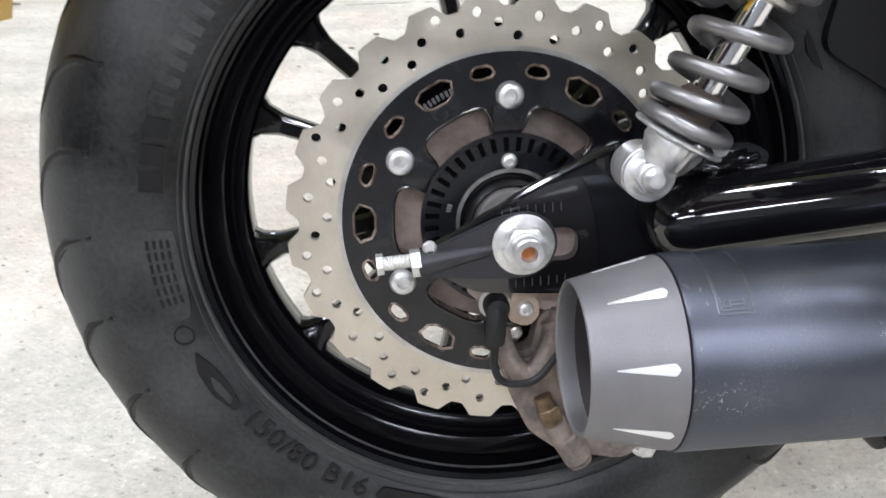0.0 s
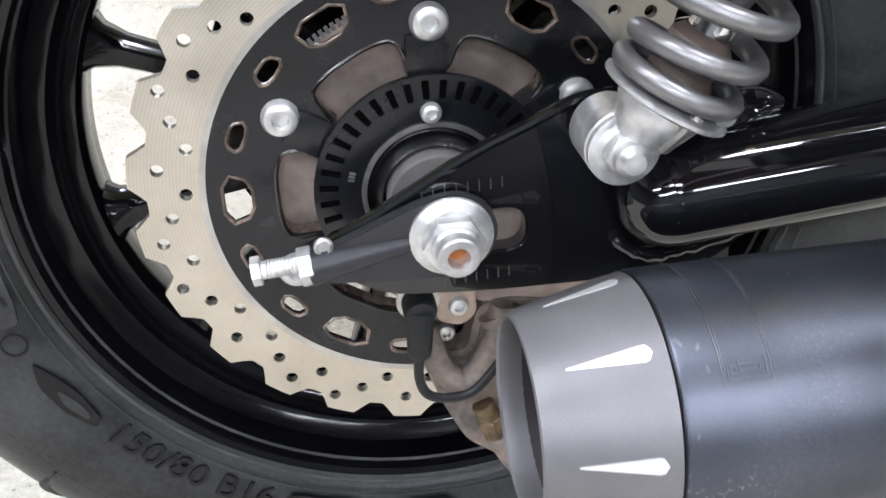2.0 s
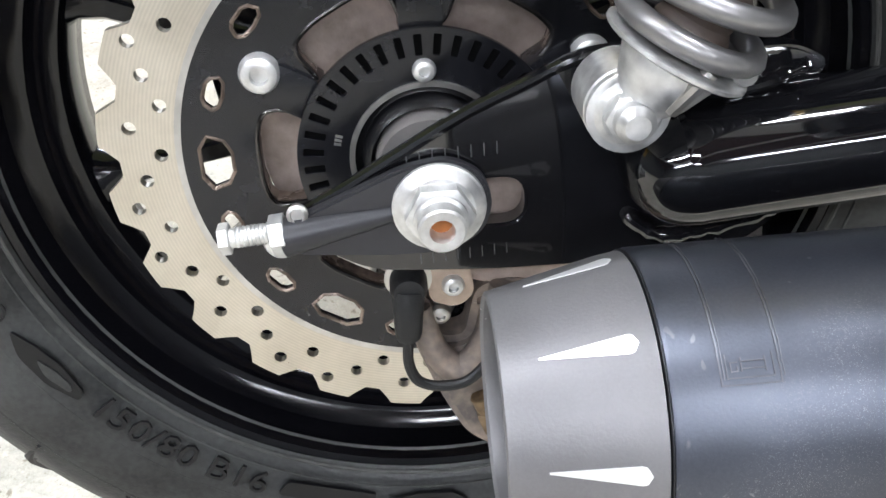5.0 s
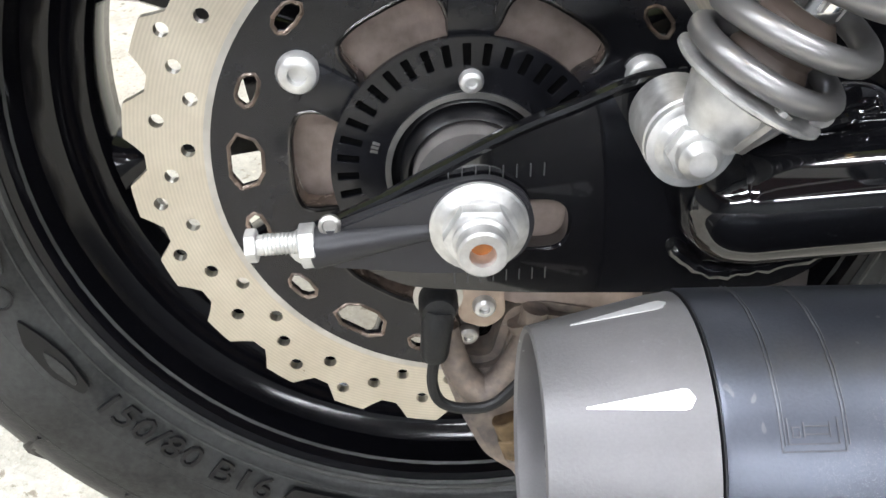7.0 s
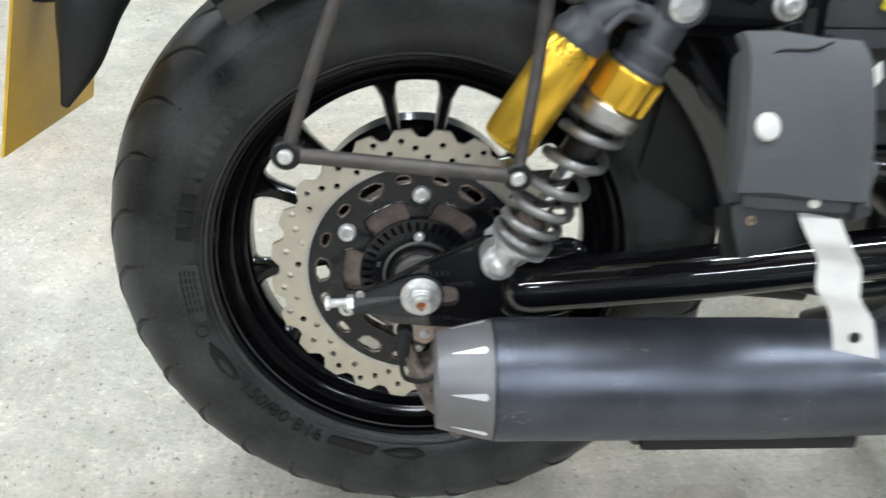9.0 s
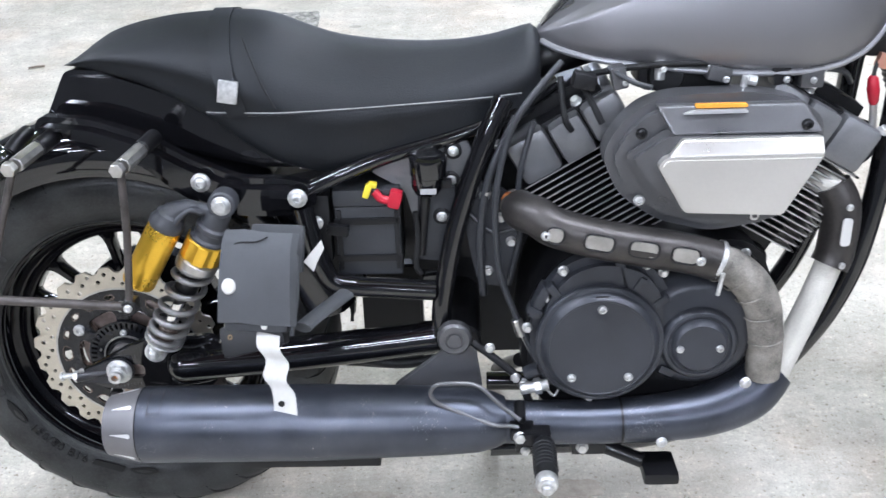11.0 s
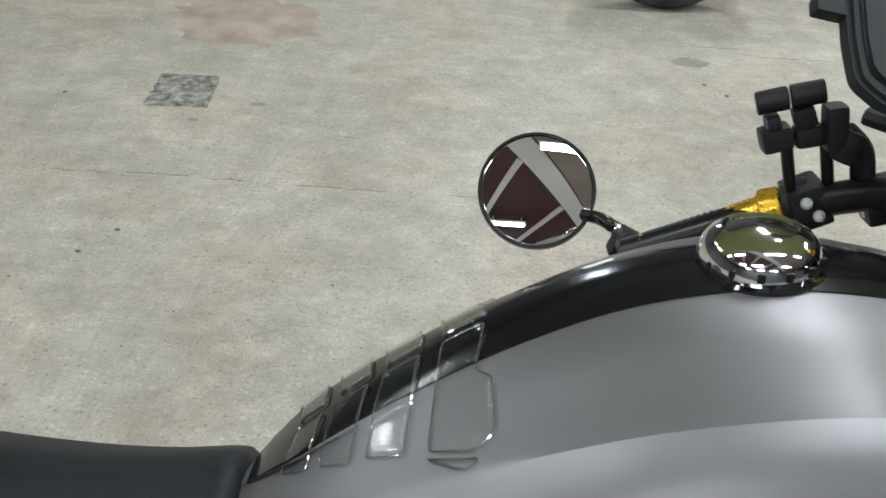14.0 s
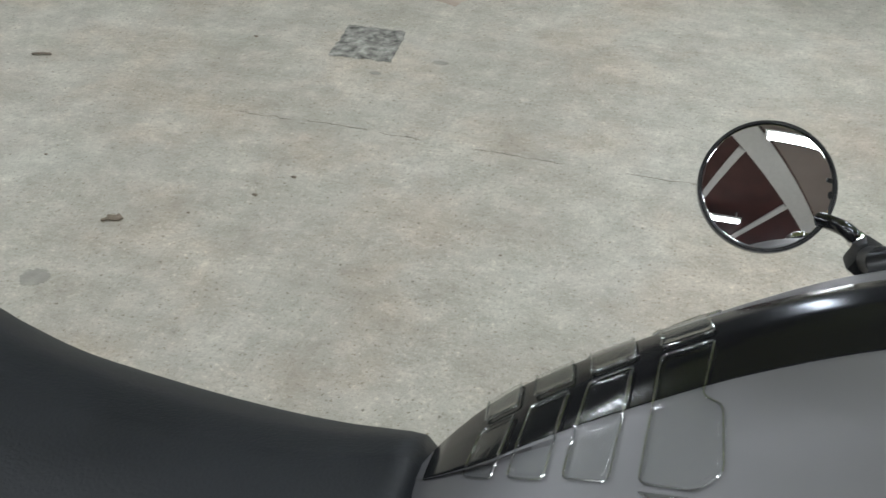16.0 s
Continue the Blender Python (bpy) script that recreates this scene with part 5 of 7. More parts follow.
def engine():
    e = part("crankcase", plate(rounded([(0.60, 0.33), (0.62, 0.47), (0.70, 0.535), (0.93, 0.53), (0.965, 0.44), (0.94, 0.32), (0.88, 0.25), (0.66, 0.25)], 0.04), 0.12, -0.17, (), 0.01), COVER, bike, "black engine crankcase")
    part("clutch_housing", plate(rounded([(0.612, 0.40), (0.628, 0.47), (0.665, 0.515), (0.715, 0.53), (0.775, 0.515), (0.806, 0.475), (0.812, 0.40), (0.79, 0.335), (0.74, 0.305), (0.68, 0.305), (0.632, 0.335)], 0.03), -0.16, -0.205, (), 0.012), CASE, e)
    c = part("clutch_cover", lathe([(0.088, 0), (0.088, 0.005), (0.0835, 0.0095), (0.081, 0.010), (0.0785, 0.015), (0.0725, 0.0205), (0.0705, 0.0205), (0.0700, 0.0197), (0.0001, 0.0197)], (0.7105, -0.205, 0.400), (0, -1, 0), 80), CASE, e, "dark grey round clutch cover")
    for d in (90, 229, 311):
        x, z = polar(0.0595, d)
        part("cover_bolt", cap_bolt((0.7105 + x, -0.2245, 0.400 + z), (0, -1, 0), 0.0062, 0.005), ZINC, c)
    part("boss", block((0.7105, -0.213, 0.470), (0.020, 0.02, 0.016), bevel=0.004), COVER, c)
    s = part("side_housing", lathe([(0.088, 0), (0.086, 0.02), (0.074, 0.035), (0.068, 0.038)], (0.847, -0.165, 0.408), (0, -1, 0), 64), CASE, e)
    part("small_cover", lathe([(0.054, 0), (0.053, 0.006), (0.049, 0.0105), (0.0445, 0.0115), (0.0425, 0.0095), (0.040, 0.0095), (0.0385, 0.0150), (0.034, 0.0200), (0.0001, 0.0205)], (0.8475, -0.203, 0.396), (0, -1, 0), 56), CASE, e, "small dark grey round engine cover")
    for d in (180, 0):
        x, z = polar(0.027, d)
        part("cover_bolt", cap_bolt((0.8455 + x, -0.2235, 0.396 + z), (0, -1, 0), 0.0055, 0.004), ZINC, s)
    for x, z in ((0.636, 0.466), (0.66, 0.505), (0.772, 0.512), (0.795, 0.50), (0.925, 0.46), (0.93, 0.40), (0.70, 0.308), (0.612, 0.42), (0.91, 0.515)):
        part("case_bolt", hex_bolt((x, -0.172 if x > 0.82 else -0.196, z), (0, -1, 0), 0.0055, 0.008, 0.0075), ZINC, e)
    for x, z, r in ((0.628, 0.46, 25), (0.74, 0.50, -15)):
        part("case_rib", block((x, -0.19, z), (0.014, 0.03, 0.05), (0, r, 0), 0.005), CASE, e)
    for d in (150, 128, 60, 38, 205, 335):
        x, z = polar(0.104, d)
        part("case_web", block((0.7115 + x, -0.198, 0.396 + z), (0.022, 0.02, 0.012), (0, -d, 0), 0.004), CASE, e)
    part("cover_ring", lathe([(0.0868, 0), (0.0885, 0.002), (0.087, 0.0045), (0.0835, 0.0055), (0.081, 0.0045)], (0.7105, -0.2095, 0.400), (0, -1, 0), 80, cap=False), CASE, c)
    part("starter", rod((0.93, -0.11, 0.475), (0.93, 0.05, 0.475), 0.032), COVER, e)
    part("sump", block((0.77, -0.02, 0.235), (0.26, 0.2, 0.06), bevel=0.015), COVER, e)
    cylinder((0.822, -0.005, 0.400), -30, "rear_cylinder", "black finned rear engine cylinder with grey head")
    cylinder((0.855, -0.03, 0.415), 30, "front_cylinder", "black finned front engine cylinder with grey head", 1)
    # air cleaner
    out = rounded([(0.709, 0.660), (0.733, 0.702), (0.763, 0.727), (0.80, 0.737), (0.90, 0.739), (0.962, 0.728), (0.994, 0.702), (0.994, 0.650), (0.935, 0.562), (0.857, 0.550), (0.785, 0.568), (0.732, 0.606)], 0.018)
    a = part("air_cleaner", plate(out, -0.12, -0.186, (), 0.012), ENGINE, bike, "dark grey air cleaner cover with a bare aluminium panel")

    def sloped(low, high, y_low, y_high, thick=0.02):
        """A panel that leans back from its lower to its upper edge; edges given as (x0, x1, z)."""
        q = [Vector((low[0], y_low, low[2])), Vector((low[1], y_low, low[2])), Vector((high[1], y_high, high[2])), Vector((high[0], y_high, high[2]))]
        bm = rings([q, [v + Vector((0, thick, 0)) for v in q]])
        bmesh.ops.bevel(bm, geom=bm.edges[:], offset=0.0045, segments=4, affect="EDGES", profile=0.6)
        return bm

    part("cover_face", plate(rounded([(0.735, 0.665), (0.79, 0.700), (0.985, 0.698), (0.99, 0.655), (0.937, 0.573), (0.81, 0.584), (0.765, 0.62)], 0.012), -0.184, -0.203, (), 0.008), ENGINE, a)
    part("cover_brow", sloped((0.795, 0.984, 0.692), (0.775, 0.962, 0.727), -0.2045, -0.1865, 0.016), ENGINE, a)
    part("aluminium_panel", plate(rounded([(0.775, 0.656), (0.785, 0.668), (0.984, 0.668), (0.938, 0.587), (0.812, 0.593)], 0.006), -0.20, -0.222, (), 0.004), ALU, a, "bare brushed aluminium panel")
    part("panel_facet", sloped((0.786, 0.984, 0.667), (0.806, 0.982, 0.689), -0.2215, -0.211, 0.012), ALU, a)
    for x, z in ((0.7555, 0.695), (0.963, 0.702), (0.758, 0.602), (0.91, 0.578)):
        part("cover_screw", cap_bolt((x, -0.199 if z > 0.65 else -0.19, z), (0, -1, 0), 0.0075, 0.006), SATIN if z > 0.65 else ZINC, a)
    part("warning_sticker", plate(rounded([(0.806, 0.7175), (0.889, 0.7180), (0.887, 0.7225), (0.82, 0.7225)], 0.003), -0.192, -0.1975, (), 0), BARGREY, a, "grey printed sticker")
    part("orange_sticker", plate(rounded([(0.823, 0.7245), (0.888, 0.7245), (0.888, 0.7292), (0.823, 0.7292)], 0.002), -0.186, -0.194, (), 0), ORANGE, a, "orange warning sticker")
    # pieces between tank and air cleaner
    t = part("throttle_body", joined(block((0.83, -0.05, 0.755), (0.12, 0.12, 0.06), bevel=0.015), block((0.90, -0.09, 0.765), (0.09, 0.06, 0.04), bevel=0.012), rod((0.80, -0.12, 0.75), (0.80, -0.03, 0.75), 0.025)), PLASTIC, bike, "black throttle body")
    for p, q, r in (((0.79, -0.12, 0.77), (0.79, -0.12, 0.745), 0.007), ((0.85, -0.13, 0.762), (0.868, -0.13, 0.762), 0.005), ((0.900, -0.140, 0.747), (0.912, -0.142, 0.745), 0.007), ((0.895, -0.140, 0.733), (0.898, -0.140, 0.752), 0.005)):
        part("fitting", rod(p, q, r, seg=10), ZINC, t)
    for pts in ([(0.70, -0.10, 0.75), (0.76, -0.14, 0.768), (0.84, -0.13, 0.768), (0.95, -0.12, 0.766)], [(0.68, -0.11, 0.755), (0.70, -0.125, 0.72), (0.715, -0.13, 0.69)], [(0.66, -0.11, 0.75), (0.665, -0.13, 0.70), (0.675, -0.125, 0.68)]):
        part("hose", pipe(pts, 0.0045, 10), PLASTIC, t)
    for k, (x, z, w, h) in enumerate(((0.735, 0.752, 0.02, 0.03), (0.765, 0.757, 0.012, 0.022), (0.865, 0.754, 0.03, 0.02), (0.945, 0.752, 0.025, 0.026), (0.985, 0.748, 0.03, 0.03), (0.69, 0.748, 0.03, 0.02))):
        part("bracket", block((x, -0.125, z), (w, 0.03, h), (0, 12 * (k % 3 - 1), 0), 0.004), SATIN if k % 2 else ENGINE, t)
    for x, z in ((0.742, 0.747), (0.79, 0.763), (0.872, 0.748), (0.95, 0.746), (0.985, 0.744)):
        part("clip_screw", cap_bolt((x, -0.142, z), (0, -1, 0), 0.0045, 0.004), ZINC, t)
    for pts in ([(0.72, -0.13, 0.765), (0.75, -0.15, 0.75), (0.775, -0.15, 0.742)], [(0.93, -0.12, 0.768), (0.99, -0.13, 0.758), (1.03, -0.12, 0.75), (1.05, -0.10, 0.73)], [(0.64, -0.12, 0.745), (0.60, -0.14, 0.70), (0.585, -0.14, 0.66)]):
        part("hose", pipe(pts, 0.0038, 10), CABLE, t)
    # mount plate, hoses and bolts between the frame and the crankcase
    g = part("engine_mount", plate(rounded([(0.540, 0.610), (0.590, 0.592), (0.612, 0.52), (0.590, 0.44), (0.545, 0.45), (0.530, 0.53)], 0.014), -0.10, -0.112, (), 0.003), CASE, bike, "black engine mount plate with zinc bolts")
    for x, z in ((0.557, 0.585), (0.594, 0.515), (0.560, 0.470), (0.580, 0.552)):
        part("mount_bolt", hex_bolt((x, -0.112, z), (0, -1, 0), 0.0062, 0.007, 0.008), ZINC, g)
    for pts, r in (([(0.60, -0.12, 0.700), (0.563, -0.135, 0.62), (0.550, -0.135, 0.53), (0.553, -0.13, 0.44)], 0.0055), ([(0.625, -0.11, 0.69), (0.604, -0.125, 0.61), (0.606, -0.12, 0.53), (0.590, -0.118, 0.45)], 0.0042), ([(0.535, -0.118, 0.56), (0.565, -0.125, 0.535), (0.60, -0.128, 0.54)], 0.003)):
        part("breather_hose", pipe(pts, r, 10), CABLE, g)
    part("hose_clamp", lathe([(0.006, 0), (0.0068, 0.001), (0.0068, 0.005), (0.006, 0.006)], (0.5605, -0.135, 0.60), (-0.3, 0, -1), 16), STEEL, g)
    # cable running down behind the clutch housing
    cb = part("clutch_cable", pipe([(0.66, -0.13, 0.775), (0.60, -0.15, 0.705), (0.574, -0.155, 0.62), (0.571, -0.155, 0.55), (0.578, -0.16, 0.48), (0.60, -0.17, 0.42), (0.625, -0.18, 0.36)], 0.0045, 10), CABLE, bike, "grey control cable with steel end")
    part("cable_end", joined(rod((0.598, -0.17, 0.42), (0.606, -0.172, 0.395), 0.008), rod((0.606, -0.172, 0.395), (0.63, -0.18, 0.347), 0.0028)), STEEL, cb)
    part("brake_light_switch", joined(rod((0.602, -0.200, 0.324), (0.642, -0.200, 0.331), 0.0085), lathe([(0.011, 0), (0.0118, 0.001), (0.0118, 0.009), (0.011, 0.010)], (0.622, -0.200, 0.3275), (1, 0, 0.18), 6), pipe([(0.640, -0.200, 0.322), (0.650, -0.200, 0.312), (0.656, -0.200, 0.322)], 0.002, 6)), ZINC, bike, "zinc plated switch with a spring")


# ---------------------------------------------------------------- tank, seat, fenders
TX = (0.632, 0.645, 0.665, 0.70, 0.75, 0.80, 0.86, 0.92, 0.98, 1.03, 1.07, 1.095, 1.108)
TTOP = (0.790, 0.806, 0.828, 0.860, 0.898, 0.930, 0.958, 0.971, 0.972, 0.966, 0.950, 0.924, 0.895)
TBOT = (0.788, 0.783, 0.777, 0.770, 0.764, 0.760, 0.757, 0.755, 0.757, 0.768, 0.793, 0.832, 0.885)
TWID = (0.006, 0.036, 0.062, 0.090, 0.112, 0.128, 0.142, 0.150, 0.152, 0.146, 0.128, 0.096, 0.03)


def tank_half(x):
    zt, zb, w = (smooth_table(TX, t, x) for t in (TTOP, TBOT, TWID))
    h = zt - zb
    f = 0.745 + 0.12 * min(1, max(0, (x - 0.76) / 0.2))
    side = [(0.86 * w, zb), (0.95 * w, zb + 0.05 * h), (1.0 * w, zb + 0.20 * h), (0.995 * w, zb + 0.40 * h), (0.95 * w, zb + 0.58 * h), (0.865 * w, zb + (f - 0.095) * h), (0.74 * w, zb + f * h)]
    e = min(0.45, 0.033 / w)
    g = 1 - f
    top = [(0.74 * w, zb + f * h), (0.58 * w, zb + h * (f + 0.28 * g)), (0.40 * w, zb + h * (f + 0.62 * g)), (e * w, zb + h * (1 - 0.16 * g)), (e * 0.5 * w, zb + h * (1 - 0.04 * g)), (0, zt)]
    s = spline([(a, b, 0) for a, b in side], 4)
    t = spline([(a, b, 0) for a, b in top], 4)
    return [(v.x, v.y) for v in s], [(v.x, v.y) for v in t[1:]]


def tank():
    xs = [0.632 + (1.108 - 0.632) * k / 48 for k in range(49)]
    loops, stripe = [], []
    for x in xs:
        s, t = tank_half(x)
        half = s + t
        right = [(x, -y, z) for y, z in half]
        left = [(x, y, z) for y, z in reversed(half[:-1])]
        loops.append(right + left)
    k = part("fuel_tank", rings(loops), TANK, bike, "matt grey teardrop fuel tank with a gloss black centre stripe", 0.25)
    for x in xs[1:-4]:
        s, t = tank_half(x)
        cut = t[11:]
        sec = [(x, -y, z + 0.0009) for y, z in cut] + [(x, y, z + 0.0009) for y, z in reversed(cut[:-1])]
        low = [(p[0], p[1], p[2] - 0.002) for p in reversed(sec)]
        stripe.append(sec + low)
    part("centre_stripe", rings(stripe), STRIPE, k, "gloss black centre stripe", 1.2)
    rim = []
    for x in xs[1:-1]:
        s, t = tank_half(x)
        rim.append((x, -(s[0][0] + 0.0055), s[0][1] - 0.001))
    # near lip coloured lighter for the light on its upward face
    part("seam_flange", pipe(rim, 0.0048, 10, 1), FLANGE, k, "rolled seam flange")
    part("seam_flange", pipe([(a, -b, c) for a, b, c in rim], 0.0042, 8, 1), FENDER, k)
    c = part("filler_cap", lathe([(0.032, -0.012), (0.0335, 0.0), (0.0338, 0.006), (0.0332, 0.0105), (0.0312, 0.0160), (0.0275, 0.0205), (0.0222, 0.0238), (0.0205, 0.0245), (0.0197, 0.0238), (0.0188, 0.0230), (0.0105, 0.0250), (0.0001, 0.0258)],
                                   (CAPX, 0, CAPZ), (-0.10, 0, 1), 64), CHROME, bike, "chrome fuel filler cap")
    part("cap_gasket", lathe([(0.036, -0.008), (0.0378, -0.004), (0.0378, 0.0015), (0.036, 0.0035), (0.031, 0.0035)], (CAPX, 0, CAPZ), (-0.10, 0, 1), 48), GLOSS, c, "black rubber gasket")
    for i in range(14):
        a = 2 * math.pi * i / 14
        part("cap_dimple", block((CAPX + 0.0326 * math.cos(a), 0.0326 * math.sin(a), CAPZ + 0.0078 + 0.0037 * math.cos(a)), (0.0045, 0.0045, 0.0055), bevel=0.0015), SATIN, c)


CAPX, CAPZ = 0.930, 0.966


def on_tank(x, frac):
    """A point of the tank's right upper flank and its outward normal; frac runs from the ridge (0) to the centre line (1)."""
    s, t = tank_half(x)
    t = [s[-1]] + t
    f = frac * (len(t) - 1)
    i = min(int(f), len(t) - 2)
    y, z = (t[i][j] + (t[i + 1][j] - t[i][j]) * (f - i) for j in (0, 1))
    return Vector((x, -y, z))


def tank_pad():
    """Clear gel tank pad: separate scales joined at the spine."""
    p = None
    scales = [[(0.667, 0.305), (0.684, 0.255), (0.689, 0.95), (0.672, 0.95)], [(0.692, 0.255), (0.711, 0.217), (0.716, 0.95), (0.697, 0.95)], [(0.720, 0.217), (0.742, 0.175), (0.746, 0.95), (0.725, 0.95)],
              [(0.755, 0.165), (0.779, 0.11), (0.790, 0.165), (0.787, 0.44), (0.778, 0.53), (0.782, 0.95), (0.758, 0.95)], [(0.755, 0.13), (0.776, 0.02), (0.782, 0.075)]]
    for outline in scales:
        for side in (1, -1):
            corners = rounded([(a, b * 0.1) for a, b in outline], 0.0035 if len(outline) > 3 else 0.002, 3)
            pts = []
            for (a, b), (c, d) in zip(corners, corners[1:] + corners[:1]):
                steps = max(1, int(math.hypot(c - a, d - b) / 0.004))
                pts += [(a + (c - a) * i / steps, (b + (d - b) * i / steps) * 10) for i in range(steps)]
            ctr = Vector((sum(a for a, b in pts) / len(pts), sum(b for a, b in pts) / len(pts)))
            loops = []
            for shrink, lift in ((1.0, 0.0003), (0.99, 0.0014), (0.975, 0.0021), (0.955, 0.0022), (0.935, 0.0018), (0.92, 0.0014), (0.8, 0.0013), (0.65, 0.0013), (0.5, 0.0013), (0.35, 0.0013), (0.2, 0.0013), (0.02, 0.0013)):
                loop = []
                for a, b in pts:
                    q = ctr + (Vector((a, b)) - ctr) * shrink
                    over = 0.0012 * min(1, max(0, (q.y - 0.5) / 0.08))
                    v = on_tank(q.x, min(1, max(0, q.y))) + Vector((-0.35, -0.45, 0.8)).normalized() * (lift + over)
                    loop.append((v.x, v.y * side, v.z))
                loops.append(loop)
            bm = rings(loops, cap=False)
            if p is None:
                p = part("tank_pad", bm, GEL, bike, "clear gel tank pad with raised scales", 1.0)
            else:
                part("pad_scale", bm, GEL, p, "", 1.0)
            bead = [Vector(v) for v in loops[1]]
            part("scale_rim", pipe(bead + bead[:1], 0.0007, 6, 1), GELRIM, p, "shining rounded rim")


SX = (-0.02, 0.03, 0.10, 0.17, 0.23, 0.265, 0.30, 0.345, 0.40, 0.46, 0.52, 0.57, 0.61, 0.628, 0.638)
STOP = (0.775, 0.808, 0.826, 0.833, 0.834, 0.828, 0.814, 0.798, 0.788, 0.783, 0.783, 0.789, 0.799, 0.803, 0.795)
SBOT = (0.775, 0.768, 0.748, 0.712, 0.668, 0.646, 0.632, 0.625, 0.632, 0.645, 0.660, 0.672, 0.684, 0.694, 0.712)
SWID = (0.075, 0.098, 0.112, 0.120, 0.126, 0.130, 0.130, 0.130, 0.127, 0.119, 0.109, 0.099, 0.088, 0.079, 0.066)


def seat_half(x):
    zt, zb, w = (smooth_table(SX, t, x) for t in (STOP, SBOT, SWID))
    h = zt - zb
    pts = [(0.84 * w, zb), (0.92 * w, zb + 0.10 * h), (0.965 * w, zb + 0.32 * h), (1.0 * w, zb + 0.46 * h), (0.95 * w, zb + 0.585 * h), (0.82 * w, zb + 0.71 * h), (0.58 * w, zb + 0.845 * h), (0.30 * w, zb + 0.955 * h), (0, zt)]
    return [(v.x, v.y) for v in spline([(a, b, 0) for a, b in pts], 4)]


def seat():
    xs = [-0.02 + 0.658 * k / 60 for k in range(61)]
    loops = []
    for x in xs:
        half = seat_half(x)
        loops.append([(x, -y, z) for y, z in half] + [(x, y, z) for y, z in reversed(half[:-1])])
    k = part("seat", rings(loops), LEATHER, bike, "black vinyl dual seat with pale stitching", 1.2)
    seam = []
    for i in range(30):
        x = 0.18 + 0.43 * i / 29
        zt = 0.7145 + 0.0095 * ((x - 0.18) / 0.43) ** 1.3
        half = seat_half(x)
        y = np.interp(zt, [b for a, b in half[:24]], [a for a, b in half[:24]])
        seam.append((x, -y - 0.0012, zt))
    part("stitching", pipe(seam, 0.0008, 6, 1), THREAD, k, "pale stitched seam")
    part("seam_roll", pipe([(a, b + 0.0018, c - 0.003) for a, b, c in seam], 0.0022, 8, 1), LEATHER, k)
    part("seat_base", plate(rounded([(-0.06, 0.690), (-0.015, 0.772), (0.06, 0.768), (0.15, 0.735), (0.25, 0.685), (0.335, 0.650), (0.345, 0.625), (0.25, 0.625), (0.10, 0.66)], 0.012), 0.085, -0.092, (), 0.008), GLOSS, k, "gloss black seat base")
    strap = []
    for y, z in seat_half(0.225)[6:]:
        strap.append((0.218 - (z - 0.74) * 0.25, -y, z))
    st = [(a, b - 0.003 * (0.4 + abs(b) / 0.13), c + 0.0025) for a, b, c in strap] + [(a, -b + 0.003, c + 0.0025) for a, b, c in reversed(strap[:-1])]
    loops = [[(a - 0.014, b, c), (a + 0.014, b, c), (a + 0.014, b * 0.985, c - 0.003), (a - 0.014, b * 0.985, c - 0.003)] for a, b, c in st]
    part("passenger_strap", rings(loops), LEATHER, k, "black passenger strap across the seat")
    part("strap_buckle", block((0.2175, -0.1305, 0.746), (0.027, 0.007, 0.031), (0, 10, 0), 0.0033), ZINC, k, "bright strap end plate")
    part("crease", pipe([(x, -y - 0.0004, z) for x, y, z in ((0.279, 0.131, 0.722), (0.264, 0.1285, 0.752), (0.250, 0.118, 0.786), (0.238, 0.10, 0.812))], 0.0012, 6), PLASTIC, k)


